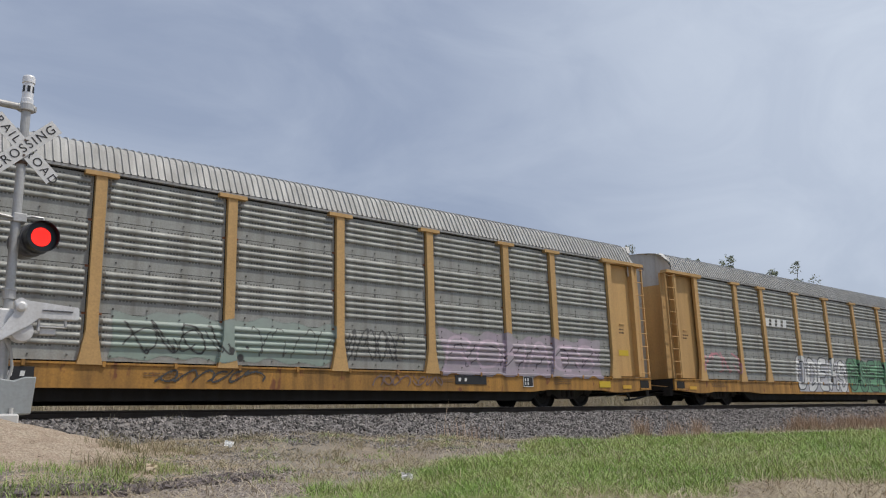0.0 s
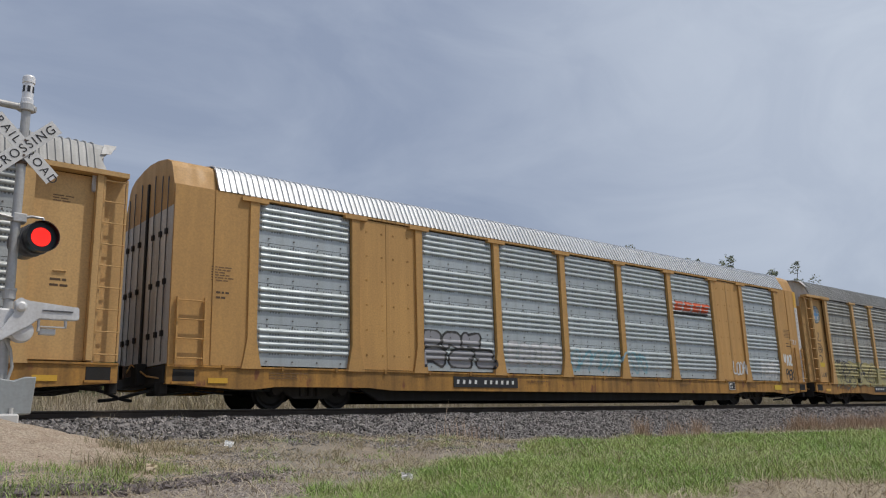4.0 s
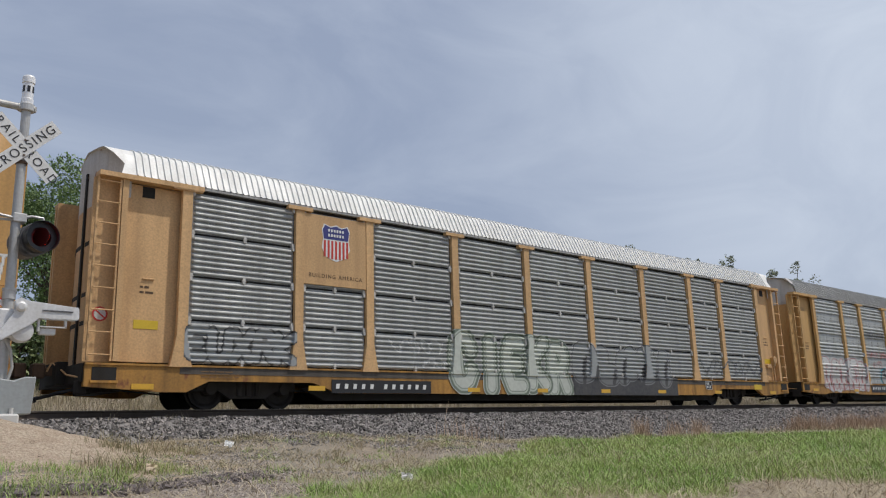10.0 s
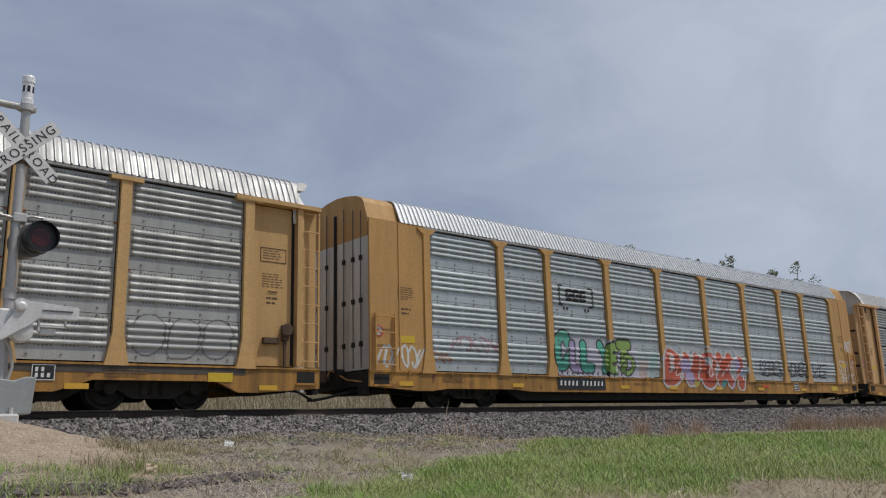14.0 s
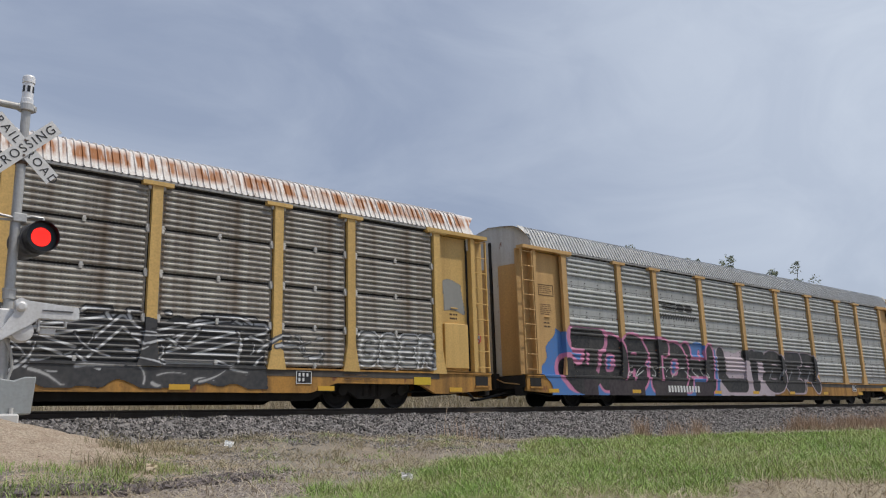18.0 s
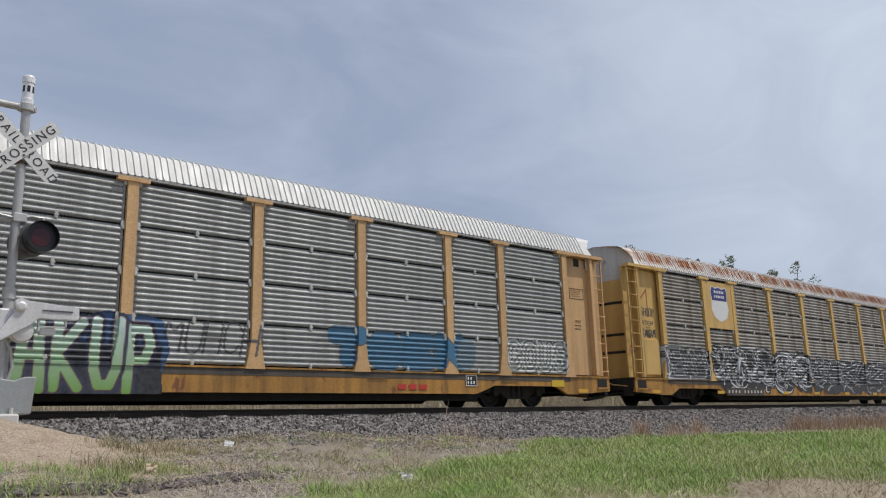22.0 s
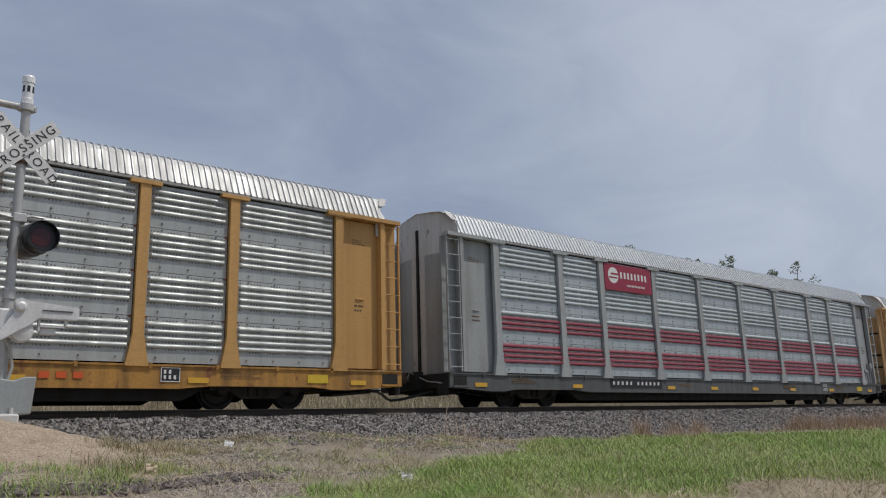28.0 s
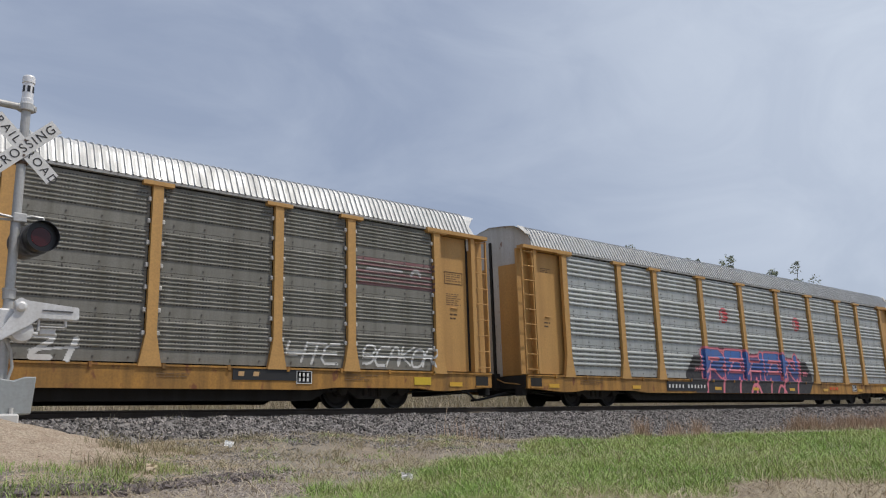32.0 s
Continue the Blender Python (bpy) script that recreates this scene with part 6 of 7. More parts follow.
k.cloud((0.25, 0.44, 0.40), 0.14, 8, x0=-2.4, x1=-1.7, z0=1.0, z1=1.75)
k.cloud((0.46, 0.32, 0.28), 0.14, 5, x0=-2.95, x1=-2.25, z0=1.0, z1=1.6)
k.fade(0.3)
TEAL, LIME = ((0.05, 0.34, 0.26), (0.12, 0.52, 0.40)), ((0.16, 0.30, 0.05), (0.30, 0.46, 0.10))
for ch, xa, xb, zb, zt, col, w in (("Y", -4.95, -4.05, 0.90, 2.02, TEAL, 0.25), ("C", -6.95, -6.15, 0.95, 2.25, TEAL, 0.30), ("L", -6.25, -5.55, 0.92, 1.98, C["lilac"], 0.22), ("L", -5.75, -5.05, 0.92, 2.0, TEAL, 0.26),
                                   ("E", -4.55, -3.85, 0.90, 1.98, LIME, 0.25), ("T", -3.95, -3.2, 0.95, 2.1, LIME, 0.30)):
    k.word(ch, w, [(0.11, C["black"]), (0.0, col)], xa, xb, zb, zt, round_=2, lean=0.2, gap=0)
k.line(rounded([(-3.75, 1.35), (-3.45, 1.6), (-3.1, 1.45), (-3.15, 1.1), (-3.5, 1.0)]), 0.22, C["black"])
k.line(rounded([(-3.75, 1.35), (-3.45, 1.6), (-3.1, 1.45), (-3.15, 1.1), (-3.5, 1.0)]), 0.13, (0.26, 0.42, 0.10))
for n in range(16):
    k.line([(-6.9 + n * 0.24, 0.89), (-6.85 + n * 0.24, 1.02)], 0.06, C["black"])
k.word("ONE", 0.035, [(0, C["white"])], -4.15, -3.85, 0.98, 1.3)
k.put(label="turquoise and lime graffiti on lilac haze")
k = Canvas(5, -1.7, 4.4, 0.50, 2.35, 0.025)
k.line(rounded([(-1.5, 1.6), (-1.1, 2.1), (-0.3, 2.15), (0.1, 1.75), (0.6, 2.15), (1.4, 2.1), (1.7, 1.8), (2.3, 2.2), (3.2, 2.15), (3.5, 1.8), (4.0, 1.9), (4.1, 1.2)]), 0.07, (0.62, 0.62, 0.62))
k.word("DWSXI", 0.44, [(0.15, (0.62, 0.62, 0.62)), (0.09, (0.44, 0.46, 0.47)), (0.04, (0.66, 0.66, 0.66)), (0.0, ((0.44, 0.085, 0.04), (0.58, 0.10, 0.045)))], -1.45, 4.1, 0.55, 1.92, lean=0.1, gap=-0.02, round_=1, stack=True)
for x, z, rr, col in ((-0.1, 1.35, 0.34, C["lilac"]), (0.15, 0.95, 0.30, C["lilac"]), (1.35, 1.55, 0.22, (0.45, 0.47, 0.48)), (3.3, 1.5, 0.30, C["lilac"]), (3.75, 1.2, 0.22, (0.35, 0.42, 0.58)), (-0.9, 1.6, 0.18, (0.60, 0.58, 0.56)), (0.5, 0.7, 0.2, C["yellow"]), (2.3, 0.7, 0.25, (0.06, 0.28, 0.28)), (3.0, 0.66, 0.18, C["lilac"])):
    k.blend(np.clip((rr - np.hypot(k.X - x, (k.Z - z) * 1.2)) / 0.04, 0, 1) * (k.a > 0.5), col)
k.scrawl((0.68, 0.68, 0.68), 0.04, 6, 31, 0.6, z0=0.9, z1=1.9)
k.put(label="red and lilac graffiti with white outlines")
for x0, x1, word in ((5.05, 6.85, "KERES"), (7.2, 8.95, "NOVER"), (9.35, 10.8, "VE")):
    k = Canvas(5, x0, x1, 1.05, 1.75, 0.02)
    k.word(word, 0.045, [(0, (0.03, 0.03, 0.04))], lean=0.35, gap=-0.12, round_=2)
    k.line(rounded([(x0 + 0.1, 1.15), (x0 + 0.5, 1.1), (x1 - 0.4, 1.22), (x1 - 0.05, 1.3)]), 0.035, (0.03, 0.03, 0.04))
    k.put(label="small black tag")
k = Canvas(5, 12.0, 13.55, 0.86, 2.95, 0.016)
k.word("VAST", 0.04, [(0, C["white"])], 12.75, 13.5, 2.25, 2.85, lean=0.3, gap=-0.1, round_=1)
k.word("STAYR", 0.04, [(0, C["white"])], 12.05, 13.45, 1.32, 1.95, lean=0.2, gap=-0.1, round_=2)
k.word("BRAVE", 0.04, [(0, C["white"])], 12.0, 13.5, 0.88, 1.38, lean=0.2, gap=-0.1, round_=2)
k.put(label="white tags on the yellow end sheet")
k = Canvas(5, -13.5, -12.0, 0.9, 1.6)
k.scrawl(C["white"], 0.05, 6, 16)
k.fade(0.2).put(label="white tag on the yellow end sheet")
plate(5, -6.92, -4.69, 0.47, 0.85, count=11)
k = Canvas(5, -6.7, -4.9, 2.85, 3.75, 0.025)
for s in (-1, 1):
    cx = -5.8
    k.line([(cx + s * 0.62, 3.66), (cx + s * 0.78, 3.66), (cx + s * 0.78, 3.06), (cx + s * 0.62, 3.06)], 0.05, C["black"])
    for q in (0.42, 0.58):
        k.line([(cx + s * q, 2.95), (cx + s * q + 0.001, 2.95)], 0.09, C["black"])
for n in range(3):
    a = -6.25 + n * 0.33
    k.line([(a + 0.22, 3.52), (a, 3.52), (a, 3.24), (a + 0.22, 3.24)], 0.085, C["black"])
    k.line([(a + 0.12, 3.38), (a + 0.24, 3.38)], 0.07, C["black"])
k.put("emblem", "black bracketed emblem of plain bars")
# black and blue piece
k = Canvas(6, -13.0, 4.6, 0.31, 2.42)
edge = 2.30 - 0.028 * (k.X + 12)
k.blend(np.clip((np.minimum(k.X + 13.0 - 0.55 * np.abs(k.Z - 1.0), -3.45 - k.X) + 0.1 * np.sin(k.Z * 8)) / 0.03, 0, 1) * np.clip((edge - k.Z + 0.10 * np.sin(k.X * 2.3) + 0.05 * np.sin(k.X * 5)) / 0.04, 0, 1), (0.07, 0.20, 0.50))
lay = [(0.20, C["pink"]), (0.03, (0.03, 0.02, 0.025)), (0.0, (0.014, 0.0135, 0.015))]
for ch, xa, xb, zb, zt, w in (("H", -5.75, -3.7, 0.34, 2.12, 0.56), ("O", -7.0, -5.45, 0.34, 2.10, 0.52), ("T", -8.2, -6.5, 0.34, 2.18, 0.52), ("S", -9.35, -7.75, 0.32, 2.26, 0.54), ("O", -10.6, -8.95, 0.36, 2.20, 0.56), ("J", -12.1, -10.0, 0.34, 2.36, 0.64)):
    k.word(ch, w, [(0.34, C["pink"])] + lay[1:] if ch == "J" else lay, xa, xb, zb, zt, lean=0.05, gap=0.0, round_=2, stack=True)
k.line(rounded([(-11.75, 1.0), (-11.55, 0.62), (-11.0, 0.52), (-10.6, 0.85)]), 0.46, (0.014, 0.0135, 0.015))
for n, (x, z) in enumerate(((-10.95, 1.30), (-9.78, 1.15), (-8.6, 0.85), (-6.2, 1.1), (-4.7, 1.6))):
    k.line([(x, z), (x + 0.05, z + 0.28)], 0.13, C["pink"])
k.blend((k.a > 0.5) * (k.Z < 0.80) * (k.X > -11.2) * (k.X < -4.0) * (np.sin(k.X * 2.6) > -0.75), (0.03, 0.018, 0.024))
k.cloud((0.50, 0.42, 0.46), 0.08, 3, x0=-3.55, x1=0.5, z0=0.5, z1=2.05)
lay = [(0.12, (0.52, 0.42, 0.46)), (0.03, (0.03, 0.025, 0.03)), (0.0, (0.014, 0.0135, 0.015))]
for ch, xa, xb, w in (("R", 2.75, 4.55, 0.50), ("E", 1.3, 3.15, 0.54), ("S", -0.2, 1.65, 0.50), ("I", -1.75, 0.1, 0.52), ("L", -3.4, -1.45, 0.50)):
    k.word(ch, w, lay, xa, xb, 0.34, 2.08, lean=0, gap=0.0, round_=1, stack=True)
k.line([(-1.55, 1.85), (-0.15, 1.85)], 0.40, (0.014, 0.0135, 0.015))
for n in range(5):
    k.line([(0.3 + n * 0.8, 1.0), (0.55 + n * 0.8, 1.35)], 0.07, (0.22, 0.23, 0.25))
k.scrawl(C["white"], 0.03, 9, 18, 0.6, -9.0, -4.2, 0.9, 1.3)
k.put(label="huge black graffiti with pink outlines on blue")
bars(6, "marking", -6.83, -4.87, 0.37, 0.68, MAT["white"], 1.572, 11)
k = Canvas(6, -7.1, -4.55, 2.9, 3.65, 0.025)
for n in range(4):
    k.line([(-6.9 + 0.08 * n, 3.55 - 0.075 * n), (-5.9, 3.52 - 0.075 * n)], 0.035, C["black"])
k.line([(-5.72, 3.40), (-5.5, 3.40)], 0.26, C["black"])
k.line([(-5.18, 3.40), (-4.98, 3.40)], 0.26, C["black"])
for n in range(15):
    k.line([(-6.95 + n * 0.155, 3.0), (-6.87 + n * 0.155, 3.1)], 0.08, (0.10, 0.10, 0.10))
k.put("emblem", "black striped emblem with plain bars")
k = Canvas(6, 9.4, 11.6, 1.0, 1.9, 0.025)
k.word("GBS", 0.27, [(0.05, (0.13, 0.13, 0.135)), (0, (0.385, 0.39, 0.385))], round_=3, stack=True)
k.put(label="faint grey outline tag")
# black and white wildstyle
k = Canvas(7, -12.1, -9.18, 0.86, 2.25, 0.018)
k.cloud((0.10, 0.10, 0.105), 0.07, 2, z0=1.0, z1=2.05)
for ch, xa, xb in (("A", -12.0, -11.35), ("E", -11.45, -10.75), ("N", -10.85, -10.1), ("M", -10.2, -9.3)):
    k.word(ch, 0.14, [(0.13, C["black"]), (0.075, (0.60, 0.61, 0.62)), (-0.02, (0.09, 0.09, 0.095))], xa, xb, 0.95, 2.0, lean=-0.25, gap=0, round_=0, stack=True)
k.shards(12, 3, (0.60, 0.61, 0.62), C["black"], 0.035, z0=0.95, z1=1.9)
k.line([(-12.05, 2.1), (-11.6, 1.2), (-11.9, 0.9), (-9.5, 0.92), (-9.25, 1.4), (-9.45, 2.0)], 0.05, (0.62, 0.62, 0.62))
k.word("LOEM", 0.03, [(0, (0.46, 0.47, 0.47))], -11.0, -9.8, 2.02, 2.24, lean=0.3)
k.put(label="black and grey pointed graffiti in white outline")
k = Canvas(7, -9.2, -1.2, 0.40, 2.38, 0.018)
k.cloud((0.02, 0.02, 0.024), 0.26, 7, x0=-9.2, x1=-1.15, z0=0.6, z1=2.2)
k.flows(30, 8, (0.60, 0.61, 0.62), C["black"], 0.13, x0=-8.9, x1=-1.4, z0=0.55, z1=2.1)
k.word("SNLOS", 0.17, [(0.12, C["black"]), (0.0, (0.64, 0.65, 0.66))], -8.8, -1.5, 0.80, 2.12, lean=0.4, gap=-0.05, round_=1)
k.flows(34, 18, (0.70, 0.71, 0.72), C["black"], 0.06, x0=-8.9, x1=-1.4, z0=0.45, z1=2.15)
k.shards(26, 28, (0.70, 0.71, 0.72), C["black"], 0.045, z0=0.55, z1=1.9)
k.put(label="black and white interlocked graffiti")
k = Canvas(7, -1.3, 8.4, 0.40, 2.25, 0.018)
k.cloud((0.035, 0.036, 0.04), 0.14, 9, z0=0.6, z1=1.92, x1=7.0)
for ch, xa, xb in (("G", -1.1, 0.55), ("E", 0.4, 1.9), ("K", 1.8, 3.4), ("M", 3.3, 5.1), ("Z", 4.9, 6.6)):
    k.word(ch, 0.20, [(0.15, C["black"]), (0.05, (0.58, 0.59, 0.60)), (-0.05, (0.045, 0.046, 0.052))], xa, xb, 0.85, 1.85, lean=0.45, gap=0, round_=0, stack=True)
k.shards(46, 21, (0.66, 0.67, 0.68), (0.03, 0.03, 0.035), 0.055, x1=6.9, z0=0.7, z1=1.95)
k.shards(8, 23, (0.60, 0.61, 0.62), (0.10, 0.10, 0.10), 0.05, x0=6.6, x1=8.3, z0=1.0, z1=1.6)
k.shards(14, 41, (0.52, 0.52, 0.51), (0.06, 0.06, 0.065), 0.05, x1=6.4, z0=0.46, z1=0.84)
k.put(label="dark grey and white spiky graffiti")
k = Canvas(7, 9.3, 11.7, 0.92, 1.85)
k.word("GSER", 0.22, [(0.13, (0.70, 0.70, 0.69)), (0.06, (0.08, 0.08, 0.08)), (-0.02, (0.28, 0.275, 0.265)), (-0.15, (0.58, 0.58, 0.57))], gap=-0.1, stack=True)
k.put(label="white outlined tag")
part("emblem_sheet", blocks((-8.99, -7.21, -1.585, -1.53, 2.80, Z1 - 0.09)), MAT["bright_yellow"], CARS[7], "smooth yellow emblem sheet")
shield(7, -8.1, 3.74, 1.18, 1.38, 1.586, False)
plate(7, -8.2, -5.5, 0.32, 0.60, bg="skirt", fg="cap_white", count=10)
k = Canvas(7, -13.05, -12.1, 1.0, 4.2)
k.line([(-12.52, 3.95), (-12.50, 3.0)], 0.05, (0.34, 0.11, 0.035))
k.line([(-12.52, 3.92), (-12.85, 3.62)], 0.06, (0.36, 0.13, 0.04))
k.word("SHOOR", 0.025, [(0, (0.12, 0.10, 0.07))], -12.9, -12.15, 2.95, 3.35, lean=0.2)
k.word("RTEN", 0.025, [(0, (0.12, 0.10, 0.07))], -12.9, -12.25, 2.62, 2.9, lean=0.2)
k.word("SABA", 0.05, [(0, (0.06, 0.055, 0.05))], -13.0, -12.12, 2.22, 2.6, lean=0.4, round_=0)
k.scrawl(C["white"], 0.03, 4, 8, 1.0, z0=1.1, z1=1.6)
k.put(label="rust-orange and thin tags")
k = Canvas(7, 12.1, 12.95, 1.2, 3.6)
k.cloud((0.30, 0.30, 0.28), 0.09, 8, x0=12.1, x1=12.95, z0=2.75, z1=3.45)
k.put(label="grey smudged tag")
# green and white piece
k = Canvas(8, -11.9, -10.0, 0.86, 1.72, 0.02)
k.word("SUNB", 0.20, [(0.06, (0.60, 0.60, 0.63)), (0.0, (0.03, 0.03, 0.04)), (-0.15, (0.52, 0.52, 0.55))], lean=0.2, gap=-0.08, round_=2, stack=True)
k.put(label="white outlined tag with black edges")
k = Canvas(8, -8.9, -7.25, 0.95, 1.75, 0.02)
k.word("GSYN", 0.15, [(0.08, (0.56, 0.57, 0.57)), (0.02, (0.36, 0.38, 0.39))], lean=0.1, gap=-0.05)
k.put(label="faint white outline tag")
k = Canvas(8, -4.4, -0.5, 0.29, 1.92)
k.cloud((0.045, 0.11, 0.25), 0.09, 3, z0=0.9)
k.cloud((0.015, 0.02, 0.03), 0.04, 5, x0=-4.2, x1=-0.6, z0=0.0, z1=1.3)
k.word("KAKUP", 0.19, [(0.15, (0.02, 0.035, 0.08)), (0.045, (0.12, 0.02, 0.04)), (0.0, ((0.17, 0.36, 0.06), (0.62, 0.76, 0.74)))], -4.1, -0.7, 0.27, 1.80, lean=0.12, gap=0.10, round_=0, stack=True)
k.put(label="green and white block graffiti with dark blue edge")
k = Canvas(8, -0.6, 1.55, 1.08, 1.9, 0.02)
k.word("MUHCH", 0.035, [(0, (0.12, 0.12, 0.13))], lean=0.3)
k.put(label="thin grey tag")
k = Canvas(8, 3.3, 8.2, 0.88, 1.98, 0.025)
k.word("TGEN", 0.40, [(0.06, (0.10, 0.14, 0.17)), (0.0, (0.045, 0.17, 0.30))], 3.35, 7.6, 0.88, 1.92, lean=0, gap=-0.02, round_=0, stack=True)
k.word("S", 0.30, [(0.05, (0.16, 0.24, 0.30))], 7.4, 8.1, 0.92, 1.8, round_=1)
k.put(label="dull blue block graffiti")
k = Canvas(8, 9.2, 11.75, 0.92, 1.92, 0.025)
k.cloud((0.60, 0.61, 0.60), 0.06, 4, x0=9.25, x1=11.7, z0=1.2, z1=1.9)
k.word("COUS", 0.22, [(0.14, (0.66, 0.67, 0.66)), (0.09, (0.06, 0.075, 0.07)), (0.0, (0.66, 0.67, 0.66)), (-0.14, (0.20, 0.24, 0.22))], lean=0.1, gap=-0.06, round_=3)
k.put(label="white bubble tag with dark outlines")
k = Canvas(8, -13.0, -12.15, 0.9, 2.7)
k.word("ATOK", 0.025, [(0, (0.09, 0.26, 0.15))], -13.0, -12.2, 1.45, 1.95, lean=0.2)
k.word("SYL", 0.025, [(0, (0.09, 0.26, 0.15))], -12.9, -12.35, 1.0, 1.45, lean=0.2)
k.scrawl((0.36, 0.42, 0.44), 0.05, 3, 6, 0.5, z0=2.0, z1=2.5)
k.put(label="green and blue tag on the door")
k = Canvas(8, -7.0, -4.4, 2.8, 3.74, 0.025)
k.blend(np.ones_like(k.a), (0.52, 0.54, 0.55))
for n in range(4):
    k.line([(-6.8, 3.58 - 0.085 * n), (-5.75 + 0.02 * n, 3.58 - 0.085 * n)], 0.045, C["black"])
k.line([(-5.58, 3.41), (-5.35, 3.41)], 0.30, C["black"])
k.line([(-5.02, 3.41), (-4.80, 3.41)], 0.30, C["black"])
for rw, n0 in ((3.08, 7), (2.92, 8)):
    for n in range(n0):
        k.line([(-5.72 + n * 0.155, rw - 0.035), (-5.68 + n * 0.155, rw + 0.04)], 0.085, (0.07, 0.07, 0.075))
k.put("emblem", "black striped emblem on a pale field")
plate(8, -8.4, -5.0, 0.30, 0.70, count=11)
# dark red bands and sign
for b, (xa, xb) in enumerate(BAYS):
    st = (xb - xa - 0.25) / 8
    k = Canvas(9, xa + 0.125, xb - 0.125 - st, Z0 + 0.18, Z0 + 1.92, st, 0.03)
    for st in (0, 1):
        for n in range(4):
            if st == 1 and n == 3:
                continue
            z = Z0 + st * (Z1 - Z0) / NSET + RIB_LO + n * RIB_PITCH
            k.blend(((k.Z > z + 0.004) & (k.Z < z + 0.10)).astype(float), (0.25, 0.03, 0.058))
    k.put("red_stripe", "dark red painted ribs", lift=0.004)
sg = part("sign_board", blocks((-6.95, -4.42, -1.60, -1.57, 3.72, 4.60)), MAT["maroon"], CARS[9], "dark red sign with white emblem")
ring = bmesh.new()
lathe(ring, [(0.27, 0.0), (0.27, 0.004)], 28, Matrix.Translation((-6.5, -1.601, 4.22)) @ Matrix.Rotation(radians(90), 4, "X"))
part("emblem_disc", ring, MAT["white"], sg)
part("emblem_swirl", blocks((-6.62, -6.2, -1.609, -1.605, 4.24, 4.30), (-6.72, -6.3, -1.609, -1.605, 4.12, 4.17)), MAT["maroon"], sg)
bars(9, "marking", -6.15, -4.62, 4.10, 4.40, MAT["white"], 1.601, 8, parent=sg, fill=0.6)
bars(9, "marking", -5.8, -4.8, 3.88, 3.97, MAT["white"], 1.601, 12, parent=sg)
plate(9, -7.0, -4.25, 0.55, 0.83, count=11)
# blue and pink piece
k = Canvas(10, -5.6, 3.9, 0.41, 2.15)
k.blend(np.clip((np.minimum((k.X + 5.5) * 0.9, (3.8 - k.X) * 0.9) - np.abs(k.Z - 1.05) * 0.75 + 0.15) / 0.03, 0, 1) * (k.Z < 1.75), (0.02, 0.018, 0.022))
top = 2.06 + 0.06 * np.sin(k.X * 1.7 + 0.6) - 0.02 * (k.X + 4.5)
room = np.minimum(np.minimum(k.X + 4.55, 2.95 - k.X), top - k.Z)
k.blend(np.clip(room / 0.02, 0, 1) * (k.Z > 0.50), (0.16, 0.02, 0.05))
k.blend(np.clip((room - 0.055) / 0.02, 0, 1) * (k.Z > 0.86), C["hot"])
k.blend(np.clip((room - 0.13) / 0.02, 0, 1) * (k.Z > 0.86), (0.05, 0.025, 0.12))
BLUES = ((0.030, 0.012, 0.11), (0.05, 0.17, 0.50))
for n, (ch, xa, xb) in enumerate((("R", -4.45, -2.75), ("E", -2.9, -1.5), ("H", -1.6, 0.05), ("E", 0.0, 1.4), ("N", 1.3, 2.85))):
    k.word(ch, 0.25, [(0.19, C["hot"]), (0.04, (0.03, 0.02, 0.05)), (0.0, BLUES)], xa, xb, 0.80, 2.0, lean=0, gap=0.08, round_=0, stack=True)
    k.line([(xa + 0.10, 1.15), (xa + 0.55, 1.55 + 0.1 * (n % 2))], 0.09, (0.68, 0.26, 0.36))
k.blend((room > 0.0) * (k.Z < 0.90), (0.02, 0.017, 0.022))
for n, x in enumerate((-4.4, -3.3, -2.15, -0.9, 0.2, 1.25, 2.4)):
    k.line(rounded([(x, 0.43), (x + 0.05, 0.75), (x + 0.16, 0.98)]), 0.12, C["hot"])
k.line(rounded([(-1.3, 0.45), (-1.1, 0.75), (-0.75, 0.72), (-0.6, 0.45)]), 0.13, C["hot"])
k.line(rounded([(0.75, 0.45), (0.95, 0.74), (1.2, 0.70), (1.4, 0.45)]), 0.10, C["hot"])
k.scrawl(C["hot"], 0.035, 3, 4, 1, -5.0, -4.5, 1.15, 1.4)
k.scrawl(C["hot"], 0.035, 3, 6, 1, 3.05, 3.45, 1.1, 1.35)
k.put(label="blue and pink graffiti with black halo")
for x0 in (-3.05, 2.68):
    k = Canvas(10, x0, x0 + 0.58, 3.0, 3.66, 0.02)
    cx, cz, red = x0 + 0.29, 3.33, (0.55, 0.045, 0.06)
    rim = [(cx + 0.27 * math.cos(radians(22.5 + 45 * q)), cz + 0.29 * math.sin(radians(22.5 + 45 * q))) for q in range(9)]
    k.line(rim, 0.045, red)
    k.blend((np.hypot(k.X - cx - 0.05, k.Z - cz) < 0.2).astype(float) * (k.X > cx - 0.06), red)
    for q in (-0.1, 0.02, 0.12):
        k.line([(cx - 0.16, cz + q), (cx + 0.12, cz + q)], 0.035, red if q > 0.1 else (0.62, 0.62, 0.60))
    k.put("emblem", "small red eight-sided emblem")
plate(10, -6.9, -4.4, 0.47, 0.79, count=11)
bars(10, "marking", 5.3, 6.2, 0.55, 0.72, MAT["orange_red"], 1.565, 3)
